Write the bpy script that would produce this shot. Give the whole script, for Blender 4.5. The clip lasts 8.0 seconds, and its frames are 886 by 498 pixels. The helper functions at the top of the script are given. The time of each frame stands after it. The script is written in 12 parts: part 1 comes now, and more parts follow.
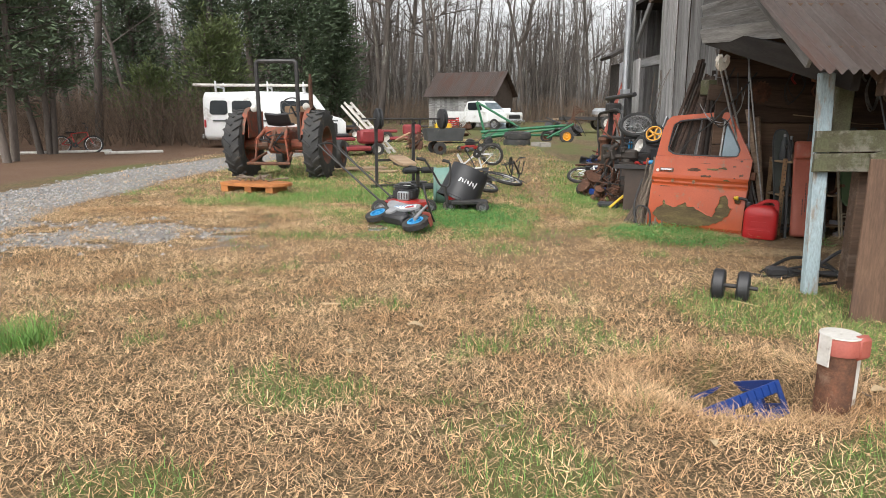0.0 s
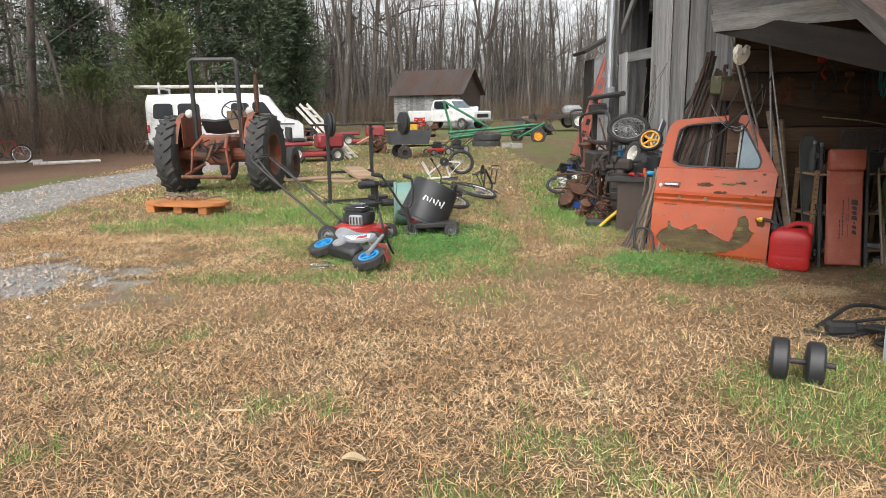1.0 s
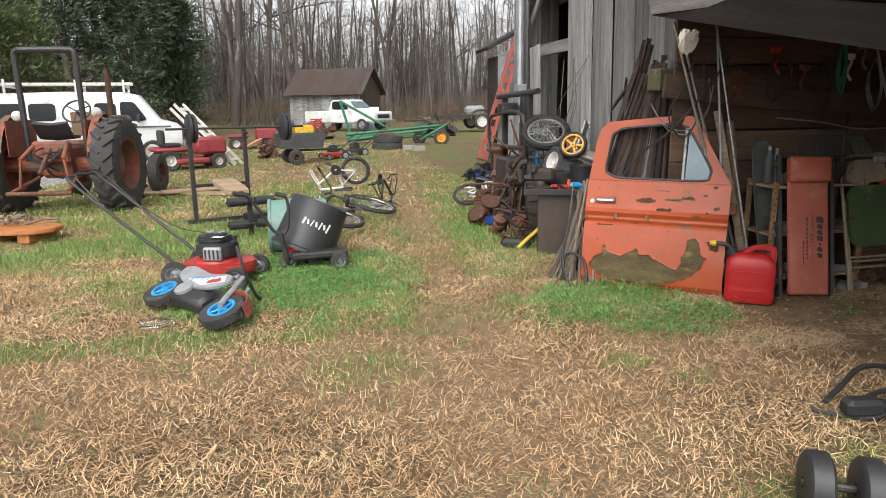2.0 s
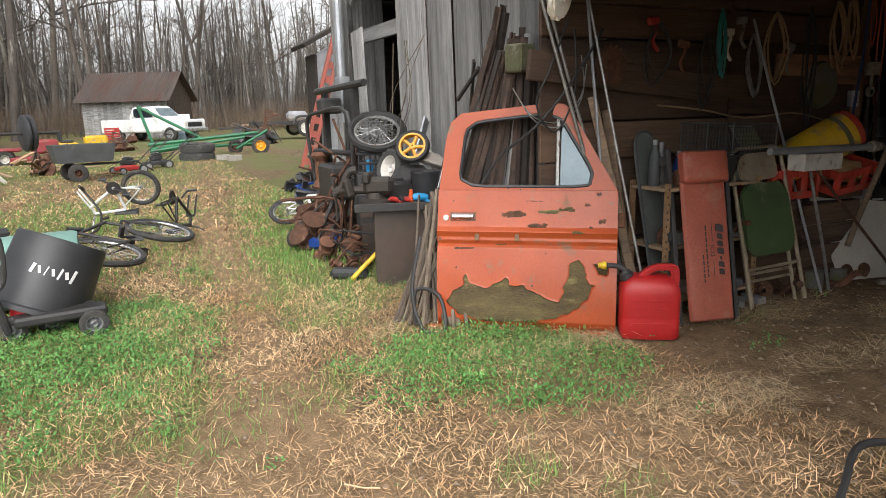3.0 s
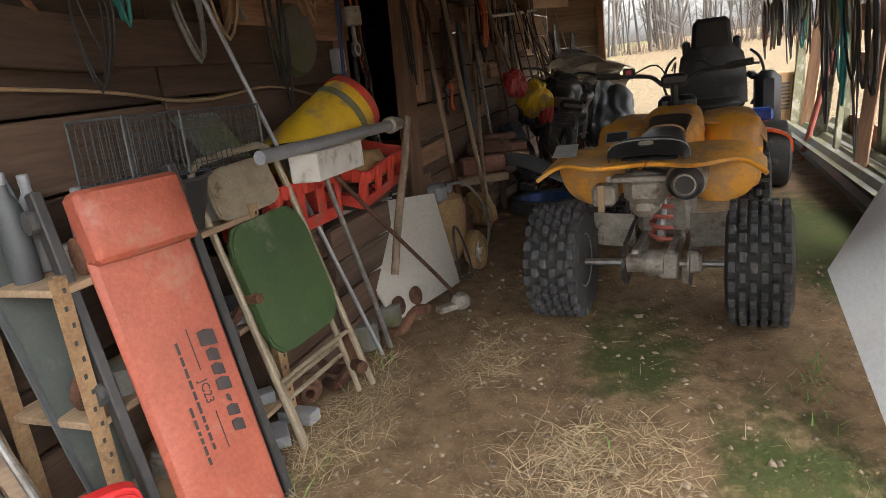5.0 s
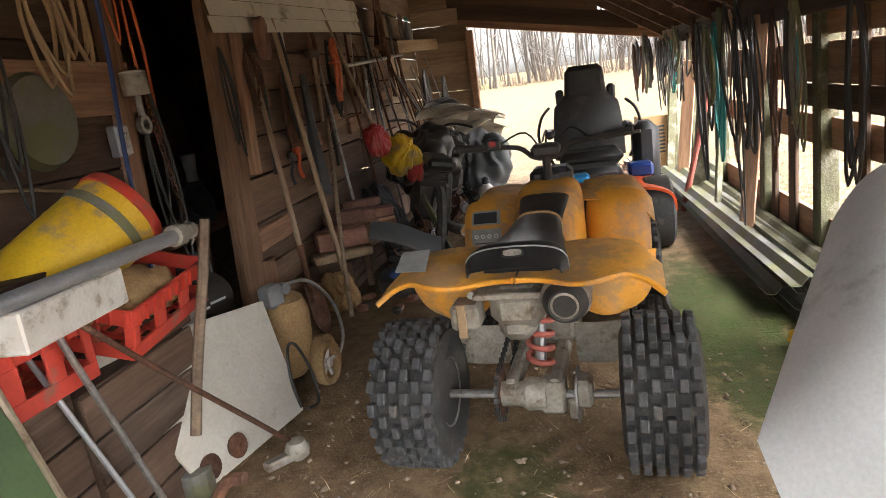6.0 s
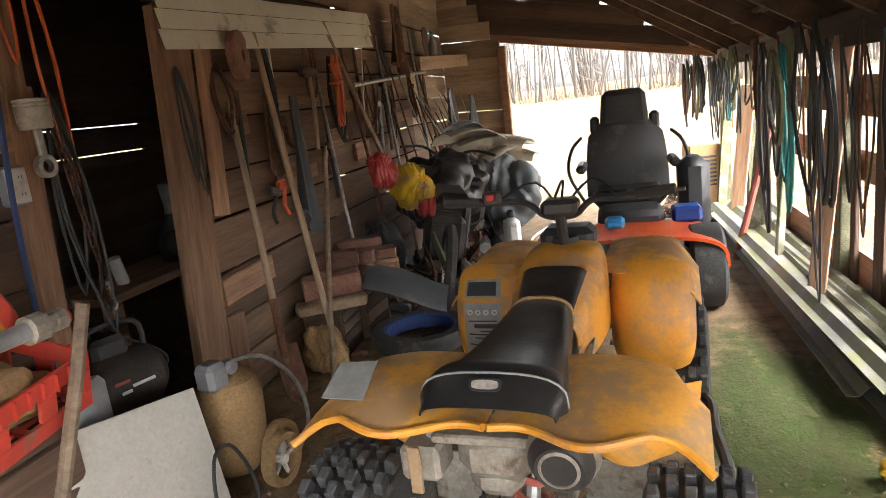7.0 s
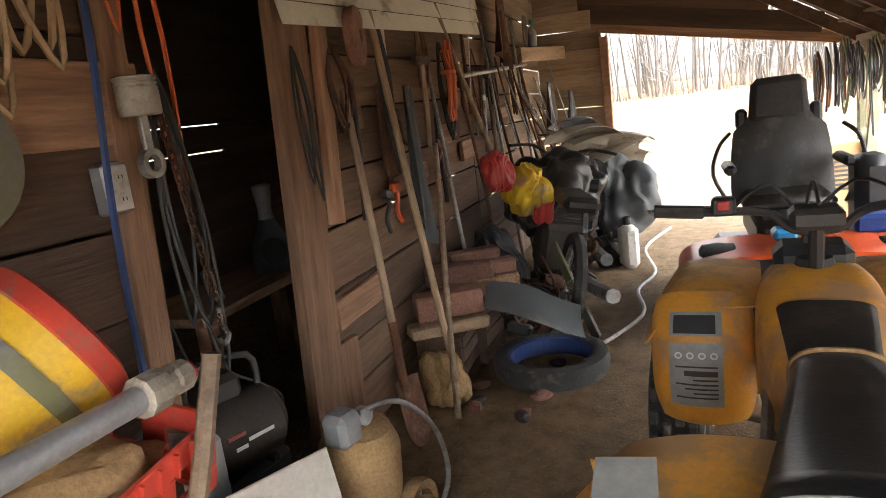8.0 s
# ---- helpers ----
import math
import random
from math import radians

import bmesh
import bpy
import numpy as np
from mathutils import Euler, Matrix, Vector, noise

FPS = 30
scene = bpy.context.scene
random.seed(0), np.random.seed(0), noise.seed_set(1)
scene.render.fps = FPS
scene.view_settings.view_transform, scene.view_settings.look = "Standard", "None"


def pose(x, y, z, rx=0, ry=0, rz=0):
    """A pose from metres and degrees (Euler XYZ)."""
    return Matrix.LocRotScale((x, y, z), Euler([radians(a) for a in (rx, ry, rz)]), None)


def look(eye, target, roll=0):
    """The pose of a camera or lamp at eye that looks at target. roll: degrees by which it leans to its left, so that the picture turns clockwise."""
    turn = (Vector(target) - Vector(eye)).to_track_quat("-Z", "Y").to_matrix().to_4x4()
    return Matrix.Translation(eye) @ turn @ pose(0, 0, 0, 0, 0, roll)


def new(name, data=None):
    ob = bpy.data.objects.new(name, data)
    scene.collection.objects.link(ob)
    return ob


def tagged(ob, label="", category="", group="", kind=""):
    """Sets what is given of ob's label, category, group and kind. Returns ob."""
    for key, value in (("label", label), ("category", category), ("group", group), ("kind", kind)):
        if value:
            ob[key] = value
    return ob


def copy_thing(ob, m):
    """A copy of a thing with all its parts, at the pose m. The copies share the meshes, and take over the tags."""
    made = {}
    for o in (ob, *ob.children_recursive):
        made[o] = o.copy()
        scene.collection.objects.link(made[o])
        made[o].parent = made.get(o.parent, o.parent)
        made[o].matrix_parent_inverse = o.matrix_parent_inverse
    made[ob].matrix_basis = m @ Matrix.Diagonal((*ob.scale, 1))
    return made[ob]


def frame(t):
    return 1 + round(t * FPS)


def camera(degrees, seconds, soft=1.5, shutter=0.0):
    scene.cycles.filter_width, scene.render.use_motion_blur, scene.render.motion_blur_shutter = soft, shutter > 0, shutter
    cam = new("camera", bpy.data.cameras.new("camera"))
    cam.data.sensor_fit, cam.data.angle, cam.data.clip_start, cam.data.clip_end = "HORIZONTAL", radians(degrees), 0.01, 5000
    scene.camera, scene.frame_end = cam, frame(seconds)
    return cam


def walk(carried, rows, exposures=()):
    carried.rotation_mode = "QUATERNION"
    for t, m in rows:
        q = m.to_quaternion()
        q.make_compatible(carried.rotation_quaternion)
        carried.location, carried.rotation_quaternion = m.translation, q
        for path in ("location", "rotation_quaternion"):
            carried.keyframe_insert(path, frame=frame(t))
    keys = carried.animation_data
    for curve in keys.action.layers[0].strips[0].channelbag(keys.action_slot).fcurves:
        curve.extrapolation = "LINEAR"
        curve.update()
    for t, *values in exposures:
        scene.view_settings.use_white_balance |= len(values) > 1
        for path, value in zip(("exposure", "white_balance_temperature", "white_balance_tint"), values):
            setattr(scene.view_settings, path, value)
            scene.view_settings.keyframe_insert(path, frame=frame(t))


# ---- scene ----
import collections
cam = camera(68.0, 8.0, soft=0.4, shutter=0.0)
# seconds, x, y, z, yaw, pitch, roll
ROWS = [
    (0, 0.014, -0.016, 1.332, 0.014, -11.902, -0.210),
    (0.5, 0.071, 0.737, 1.364, -1.116, -12.011, 0.053),
    (1, 0.105, 1.430, 1.412, -2.788, -12.090, 0.564),
    (1.2, 0.150, 1.703, 1.414, -3.504, -11.982, 0.60),
    (2.3, 0.440, 3.206, 1.396, -15.137, -12.284, 0.478),
    (2.5, 0.510, 3.457, 1.378, -17.941, -12.319, 0.340),
    (3, 0.805, 4.176, 1.298, -25.916, -11.852, 1.476),
    (3.5, 1.112, 4.704, 1.281, -34.739, -10.984, 2.827),
    (4, 1.641, 5.249, 1.256, -45.494, -11.505, 4.594),
    (4.5, 2.090, 5.599, 1.276, -57.843, -13.854, 6.832),
    (5, 2.628, 5.683, 1.211, -70.215, -15.463, 6.797),
    (5.2, 2.834, 5.714, 1.245, -74.359, -15.371, 6.058),
    (6.3, 3.735, 5.545, 1.372, -80.095, -13.909, 7.935),
    (6.5, 3.944, 5.481, 1.385, -79.377, -13.096, 7.908),
    (7, 4.183, 5.554, 1.411, -75.739, -12.617, 6.753),
    (7.5, 4.418, 5.899, 1.395, -70.995, -12.024, 6.602),
    (8, 4.599, 6.096, 1.392, -70.990, -11.741, 7.268),
]
walk(cam, [(t, pose(x, y, z, 90 + pitch, roll, yaw)) for t, x, y, z, yaw, pitch, roll in ROWS],
     exposures=[(0, 0.69), (1.0, 0.76), (2.5, 0.85), (3.5, 1.1), (4.5, 1.85), (5.0, 2.55), (6.5, 3.6), (8, 4.1)])

# ---- daylight: overcast winter sky ----
world = bpy.data.worlds.new("world")
scene.world = world
world.use_nodes = True
wn, wl = world.node_tree.nodes, world.node_tree.links
sky = wn.new("ShaderNodeTexSky")
sky.sky_type, sky.sun_disc = "NISHITA", False
sky.sun_elevation, sky.sun_rotation = radians(42), radians(200)
sky.air_density, sky.dust_density = 1.0, 4.0
pale = wn.new("ShaderNodeHueSaturation")
pale.inputs["Saturation"].default_value = 0.12
wl.new(sky.outputs["Color"], pale.inputs["Color"])
wl.new(pale.outputs["Color"], wn["Background"].inputs["Color"])
wn["Background"].inputs["Strength"].default_value = 0.15
sun = new("sun", bpy.data.lights.new("sun", "SUN"))
sun.data.energy, sun.data.angle, sun.data.color = 0.8, radians(35), (1.0, 0.97, 0.92)
sun.matrix_world = look((0, 0, 30), (8, 18, 0))

# ---- tools ----
RNG = np.random.RandomState(7)
R = random.Random(11)


def link_mesh(name, bm, material):
    me = bpy.data.meshes.new(name)
    bm.normal_update()
    bm.to_mesh(me)
    bm.free()
    if material:
        me.materials.append(material)
    return me


def part(name, bm, material, parent, label="", m=None, smooth=False):
    """Links bm as one mesh under a thing or a part."""
    me = link_mesh(name, bm, material)
    if smooth:
        me.shade_smooth()
        me.set_sharp_from_angle(angle=radians(40))
    ob = new(name, me)
    ob.parent = parent
    if m is not None:
        ob.matrix_basis = m
    return tagged(ob, label)


def solo(name, bm, material, m, label, category, group="", kind="", smooth=False):
    """A thing that is one mesh."""
    me = link_mesh(name, bm, material)
    if smooth:
        me.shade_smooth()
        me.set_sharp_from_angle(angle=radians(40))
    ob = new(name, me)
    ob.matrix_basis = m
    return tagged(ob, label, category, group, kind)


def thing(name, m, label, category, group="", kind=""):
    ob = new(name)
    ob.empty_display_size = 0.1
    ob.matrix_basis = m
    return tagged(ob, label, category, group, kind)


def BM():
    return bmesh.new()


def box(bm, c, s, m=None, bev=0.0):
    """A box of size s round c, its edges bevelled."""
    g = bmesh.ops.create_cube(bm, size=1.0)
    vs = g["verts"]
    for v in vs:
        v.co = Vector((c[0] + v.co.x * s[0], c[1] + v.co.y * s[1], c[2] + v.co.z * s[2]))
    if bev:
        es = list({e for v in vs for e in v.link_edges})
        out = bmesh.ops.bevel(bm, geom=es, offset=bev, segments=1, affect="EDGES")
        vs = list({v for f in out["faces"] for v in f.verts} | {v for v in vs if v.is_valid})
    if m is not None:
        bmesh.ops.transform(bm, matrix=m, verts=vs)
    return vs


def tube(bm, pts, r, n=8, closed=False, caps=True):
    """A round bar along pts; r is one radius or one for each point."""
    pts = [Vector(p) for p in pts]
    rs = r if isinstance(r, (list, tuple)) else [r] * len(pts)
    k = len(pts)
    rings = []
    up = None
    for i, p in enumerate(pts):
        a = pts[(i - 1) % k] if (closed or i > 0) else p
        b = pts[(i + 1) % k] if (closed or i < k - 1) else p
        d = (b - a)
        d = d.normalized() if d.length > 1e-9 else Vector((0, 0, 1))
        if up is None:
            up = d.orthogonal().normalized()
        else:
            up = (up - d * up.dot(d))
            up = up.normalized() if up.length > 1e-6 else d.orthogonal().normalized()
        side = d.cross(up)
        rings.append([bm.verts.new(p + (up * math.cos(2 * math.pi * j / n) + side * math.sin(2 * math.pi * j / n)) * rs[i]) for j in range(n)])
    for i in range(k if closed else k - 1):
        a, b = rings[i], rings[(i + 1) % k]
        for j in range(n):
            bm.faces.new((a[j], a[(j + 1) % n], b[(j + 1) % n], b[j]))
    if caps and not closed:
        bm.faces.new(rings[0][::-1])
        bm.faces.new(rings[-1])
    return [v for ring in rings for v in ring]


def bend(pts, steps=5):
    """Points rounded through pts (Catmull-Rom)."""
    pts = [Vector(p) for p in pts]
    out = []
    for i in range(len(pts) - 1):
        p0, p1, p2, p3 = pts[max(i - 1, 0)], pts[i], pts[i + 1], pts[min(i + 2, len(pts) - 1)]
        for s in range(steps):
            t = s / steps
            out.append(0.5 * ((2 * p1) + (p2 - p0) * t + (2 * p0 - 5 * p1 + 4 * p2 - p3) * t * t + (3 * p1 - p0 - 3 * p2 + p3) * t ** 3))
    return out + [pts[-1]]


def lathe(bm, prof, n=24, m=None, closed=False):
    """Turns a profile of (radius, height) about z."""
    rings = []
    for r, z in prof:
        rings.append([bm.verts.new((r * math.cos(2 * math.pi * j / n), r * math.sin(2 * math.pi * j / n), z)) for j in range(n)])
    k = len(rings)
    for i in range(k if closed else k - 1):
        a, b = rings[i], rings[(i + 1) % k]
        for j in range(n):
            bm.faces.new((a[j], a[(j + 1) % n], b[(j + 1) % n], b[j]))
    if not closed:
        if prof[0][0] > 1e-4:
            bm.faces.new(rings[0][::-1])
        if prof[-1][0] > 1e-4:
            bm.faces.new(rings[-1])
    vs = [v for ring in rings for v in ring]
    if m is not None:
        bmesh.ops.transform(bm, matrix=m, verts=vs)
    return vs


def plate(bm, outline, thick, m=None, bev=0.0):
    """A flat polygon in x and y, given a thickness in z about 0."""
    lo = [bm.verts.new((x, y, -thick / 2)) for x, y in outline]
    hi = [bm.verts.new((x, y, thick / 2)) for x, y in outline]
    k = len(outline)
    fs = [bm.faces.new(lo[::-1]), bm.faces.new(hi)]
    for i in range(k):
        fs.append(bm.faces.new((lo[i], lo[(i + 1) % k], hi[(i + 1) % k], hi[i])))
    vs = lo + hi
    if bev:
        es = list({e for f in fs[:2] for e in f.edges})
        out = bmesh.ops.bevel(bm, geom=es, offset=bev, segments=2, affect="EDGES")
        vs = list({v for f in out["faces"] for v in f.verts} | {v for v in vs if v.is_valid})
    if m is not None:
        bmesh.ops.transform(bm, matrix=m, verts=vs)
    return vs


def grid(bm, nu, nv, fn, m=None):
    """A surface fn(u, v) for u, v from 0 to 1."""
    vs = [[bm.verts.new(fn(i / nu, j / nv)) for j in range(nv + 1)] for i in range(nu + 1)]
    for i in range(nu):
        for j in range(nv):
            bm.faces.new((vs[i][j], vs[i + 1][j], vs[i + 1][j + 1], vs[i][j + 1]))
    flat = [v for row in vs for v in row]
    if m is not None:
        bmesh.ops.transform(bm, matrix=m, verts=flat)
    return flat


def thicken(bm, t):
    """Gives an open surface a thickness."""
    bmesh.ops.recalc_face_normals(bm, faces=bm.faces)
    bmesh.ops.solidify(bm, geom=list(bm.faces), thickness=t)


def between(a, b, roll=0.0):
    """The pose whose x axis runs from a to b, with its origin at a."""
    a, b = Vector(a), Vector(b)
    return Matrix.Translation(a) @ (b - a).to_track_quat("X", "Z").to_matrix().to_4x4() @ Matrix.Rotation(roll, 4, "X")


def arrays_mesh(name, co, faces, material):
    """A mesh from numpy arrays: points and quads or triangles, made at once."""
    me = bpy.data.meshes.new(name)
    n, k = faces.shape
    me.vertices.add(len(co))
    me.vertices.foreach_set("co", np.ascontiguousarray(co, dtype=np.float32).ravel())
    me.loops.add(n * k)
    me.loops.foreach_set("vertex_index", np.ascontiguousarray(faces, dtype=np.int32).ravel())
    me.polygons.add(n)
    me.polygons.foreach_set("loop_start", np.arange(0, n * k, k, dtype=np.int32))
    me.update(calc_edges=True)
    me.materials.append(material)
    return me

# ---- materials ----
def mat(name, c1, c2=None, rough=0.6, metal=0.0, size=0.15, bump=0.15, stain=None, stain_at=0.62, stain_size=0.4, stretch=(1, 1, 1), fine=0.012, per="none", coat=0.0, stain_rough=None, spread=(0.6, 1.3)):
    """Two colours broken up by noise at two sizes (metres), stains of a third, and fine relief."""
    m = bpy.data.materials.new(name)
    m.use_nodes = True
    nt = m.node_tree
    N, L = nt.nodes, nt.links
    b = N["Principled BSDF"]
    c2 = c2 or tuple(v * 0.7 for v in c1)
    tc = N.new("ShaderNodeTexCoord")
    mp = N.new("ShaderNodeMapping")
    mp.inputs["Scale"].default_value = stretch
    L.new(tc.outputs["Object"], mp.inputs["Vector"])
    src = mp.outputs["Vector"]
    if per == "object":
        oi = N.new("ShaderNodeObjectInfo")
        add = N.new("ShaderNodeVectorMath")
        add.operation = "MULTIPLY_ADD"
        cb = N.new("ShaderNodeCombineXYZ")
        for s in ("X", "Y", "Z"):
            L.new(oi.outputs["Random"], cb.inputs[s])
        L.new(cb.outputs["Vector"], add.inputs[0])
        add.inputs[1].default_value = (31, 17, 23)
        L.new(src, add.inputs[2])
        src = add.outputs["Vector"]

    def nz(scale, detail=5.0, rgh=0.6):
        n = N.new("ShaderNodeTexNoise")
        n.inputs["Scale"].default_value = scale
        n.inputs["Detail"].default_value = detail
        n.inputs["Roughness"].default_value = rgh
        L.new(src, n.inputs["Vector"])
        return n

    big, small = nz(1 / size), nz(1 / fine, 3.0)
    ramp = N.new("ShaderNodeMapRange")
    ramp.inputs["From Min"].default_value, ramp.inputs["From Max"].default_value = 0.32, 0.68
    L.new(big.outputs["Fac"], ramp.inputs["Value"])
    mix = N.new("ShaderNodeMix")
    mix.data_type = "RGBA"
    mix.inputs["A"].default_value, mix.inputs["B"].default_value = (*c1, 1), (*c2, 1)
    L.new(ramp.outputs["Result"], mix.inputs["Factor"])
    col = mix.outputs["Result"]
    # fine grain
    gr = N.new("ShaderNodeMapRange")
    gr.inputs["From Min"].default_value, gr.inputs["From Max"].default_value = 0.3, 0.7
    deep = min(1.0, 0.25 + bump * 2.0)
    gr.inputs["To Min"].default_value, gr.inputs["To Max"].default_value = 1 - 0.22 * deep, 1 + 0.18 * deep
    L.new(small.outputs["Fac"], gr.inputs["Value"])
    mul = N.new("ShaderNodeVectorMath")
    mul.operation = "SCALE"
    L.new(col, mul.inputs[0])
    L.new(gr.outputs["Result"], mul.inputs["Scale"])
    col = mul.outputs["Vector"]
    if per in ("object", "island"):
        if per == "object":
            rnd = oi.outputs["Random"]
        else:
            rnd = N.new("ShaderNodeNewGeometry").outputs["Random Per Island"]
        rr = N.new("ShaderNodeMapRange")
        rr.inputs["To Min"].default_value, rr.inputs["To Max"].default_value = spread
        L.new(rnd, rr.inputs["Value"])
        mu2 = N.new("ShaderNodeVectorMath")
        mu2.operation = "SCALE"
        L.new(col, mu2.inputs[0])
        L.new(rr.outputs["Result"], mu2.inputs["Scale"])
        col = mu2.outputs["Vector"]
    rgh = None
    if stain:
        sn = nz(1 / stain_size, 7.0, 0.7)
        sr = N.new("ShaderNodeMapRange")
        sr.inputs["From Min"].default_value, sr.inputs["From Max"].default_value = stain_at - 0.04, stain_at + 0.06
        L.new(sn.outputs["Fac"], sr.inputs["Value"])
        sm = N.new("ShaderNodeMix")
        sm.data_type = "RGBA"
        L.new(col, sm.inputs["A"])
        sm.inputs["B"].default_value = (*stain, 1)
        L.new(sr.outputs["Result"], sm.inputs["Factor"])
        col = sm.outputs["Result"]
        if stain_rough is not None:
            rm = N.new("ShaderNodeMapRange")
            rm.inputs["To Min"].default_value, rm.inputs["To Max"].default_value = rough, stain_rough
            L.new(sr.outputs["Result"], rm.inputs["Value"])
            rgh = rm.outputs["Result"]
    L.new(col, b.inputs["Base Color"])
    if rgh is None:
        rv = N.new("ShaderNodeMapRange")
        rv.inputs["To Min"].default_value, rv.inputs["To Max"].default_value = max(rough - 0.12, 0.03), min(rough + 0.12, 1)
        L.new(big.outputs["Fac"], rv.inputs["Value"])
        rgh = rv.outputs["Result"]
    L.new(rgh, b.inputs["Roughness"])
    b.inputs["Metallic"].default_value = metal
    b.inputs["Coat Weight"].default_value = coat
    if bump:
        bp = N.new("ShaderNodeBump")
        bp.inputs["Strength"].default_value = bump
        bp.inputs["Distance"].default_value = fine * 0.6
        L.new(small.outputs["Fac"], bp.inputs["Height"])
        L.new(bp.outputs["Normal"], b.inputs["Normal"])
    return m


M = {}
# near-black boards; inside the open bay the black stands in for shade
M["black_and_shade_board"] = mat("black_and_shade_board", (0.035, 0.028, 0.023), (0.02, 0.016, 0.014), 0.9, size=0.1, stretch=(0.1, 1, 1), bump=0.5)
M["grey_board"] = mat("grey_board", (0.37, 0.365, 0.36), (0.16, 0.155, 0.15), 0.9, size=0.07, stretch=(0.06, 1, 1), bump=0.55, fine=0.006, per="object", stain=(0.09, 0.082, 0.075), stain_size=0.16, stain_at=0.63)
M["brown_steel"] = mat("brown_steel", (0.075, 0.052, 0.04), (0.05, 0.037, 0.03), 0.5, size=0.2, bump=0.1, stain=(0.12, 0.07, 0.045), stain_size=0.1, stain_at=0.68)
M["dark_iron"] = mat("dark_iron", (0.035, 0.031, 0.028), (0.055, 0.043, 0.035), 0.6, metal=0.3, size=0.05, bump=0.3, stain=(0.13, 0.07, 0.04), stain_size=0.06, stain_at=0.64)
M["tyre_black"] = mat("tyre_black", (0.012, 0.012, 0.013), (0.022, 0.021, 0.02), 0.7, size=0.06, bump=0.2)
M["old_cloth"] = mat("old_cloth", (0.34, 0.31, 0.28), (0.20, 0.17, 0.15), 0.95, size=0.05, bump=0.4)
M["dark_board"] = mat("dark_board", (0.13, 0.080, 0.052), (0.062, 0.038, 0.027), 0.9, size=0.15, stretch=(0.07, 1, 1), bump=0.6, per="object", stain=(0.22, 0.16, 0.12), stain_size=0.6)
# lighter copy of the dark wall wood, for planks that catch more light
M["lit_plank"] = mat("lit_plank", (0.25, 0.155, 0.10), (0.125, 0.076, 0.05), 0.9, size=0.15, stretch=(0.07, 1, 1), bump=0.6, per="object", stain=(0.28, 0.20, 0.14), stain_size=0.5)
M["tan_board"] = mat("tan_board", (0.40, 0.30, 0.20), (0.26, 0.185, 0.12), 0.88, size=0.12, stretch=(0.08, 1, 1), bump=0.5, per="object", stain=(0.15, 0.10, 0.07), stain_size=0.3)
M["brown_beam"] = mat("brown_beam", (0.44, 0.255, 0.155), (0.24, 0.135, 0.085), 0.88, size=0.06, stretch=(0.08, 1, 1), bump=0.6, per="object", stain=(0.26, 0.2, 0.15))
M["moss_board"] = mat("moss_board", (0.105, 0.110, 0.056), (0.085, 0.074, 0.046), 0.9, size=0.12, bump=0.6, stain=(0.19, 0.175, 0.135), stain_size=0.2, stain_at=0.55)
M["blue_post"] = mat("blue_post", (0.42, 0.52, 0.55), (0.33, 0.42, 0.46), 0.75, size=0.1, bump=0.4, stain=(0.30, 0.27, 0.23), stain_size=0.08, stain_at=0.56, stretch=(1, 1, 0.25))
M["plywood"] = mat("plywood", (0.165, 0.098, 0.062), (0.09, 0.053, 0.036), 0.8, size=0.12, stretch=(1, 1, 0.15), bump=0.4, stain=(0.08, 0.05, 0.04), stain_size=0.3)
M["tan_wood"] = mat("tan_wood", (0.42, 0.30, 0.19), (0.28, 0.19, 0.12), 0.75, size=0.1, bump=0.4, stretch=(0.12, 1, 1), stain=(0.16, 0.11, 0.08), stain_size=0.2)
M["handle_wood"] = mat("handle_wood", (0.30, 0.215, 0.14), (0.17, 0.12, 0.085), 0.7, size=0.05, bump=0.3, stretch=(1, 1, 0.12), per="object")
M["rust_roof"] = mat("rust_roof", (0.055, 0.036, 0.029), (0.095, 0.082, 0.076), 0.7, metal=0.25, size=0.35, stretch=(1, 0.2, 0.2), bump=0.3, stain=(0.075, 0.04, 0.03), stain_size=0.7, stain_at=0.52)
M["rust"] = mat("rust", (0.17, 0.075, 0.042), (0.085, 0.045, 0.03), 0.85, metal=0.2, size=0.06, bump=0.5, stain=(0.24, 0.15, 0.1), stain_size=0.15, per="object")
M["old_iron"] = mat("old_iron", (0.085, 0.055, 0.042), (0.048, 0.037, 0.032), 0.85, metal=0.2, size=0.07, bump=0.5, stain=(0.15, 0.10, 0.075), stain_size=0.12, stain_at=0.64, per="object")
M["angle_tan"] = mat("angle_tan", (0.36, 0.235, 0.125), (0.24, 0.14, 0.075), 0.7, metal=0.1, size=0.08, bump=0.3, stain=(0.15, 0.085, 0.05), stain_size=0.1, stain_at=0.58)
M["steel"] = mat("steel", (0.36, 0.36, 0.35), (0.22, 0.21, 0.20), 0.45, metal=0.8, size=0.05, bump=0.15, stain=(0.14, 0.085, 0.055), stain_size=0.12, stain_rough=0.85)
M["bright_steel"] = mat("bright_steel", (0.62, 0.62, 0.62), (0.45, 0.45, 0.45), 0.28, metal=0.95, size=0.08, bump=0.05)
M["alloy"] = mat("alloy", (0.36, 0.33, 0.285), (0.25, 0.22, 0.18), 0.6, metal=0.25, size=0.05, bump=0.3, stain=(0.16, 0.12, 0.085), stain_size=0.08, stain_at=0.6)
M["black_metal"] = mat("black_metal", (0.022, 0.022, 0.024), (0.04, 0.037, 0.035), 0.5, size=0.08, bump=0.1, stain=(0.09, 0.06, 0.045), stain_size=0.1, stain_at=0.66)
M["black_plastic"] = mat("black_plastic", (0.022, 0.023, 0.026), (0.035, 0.035, 0.037), 0.5, size=0.15, bump=0.12)
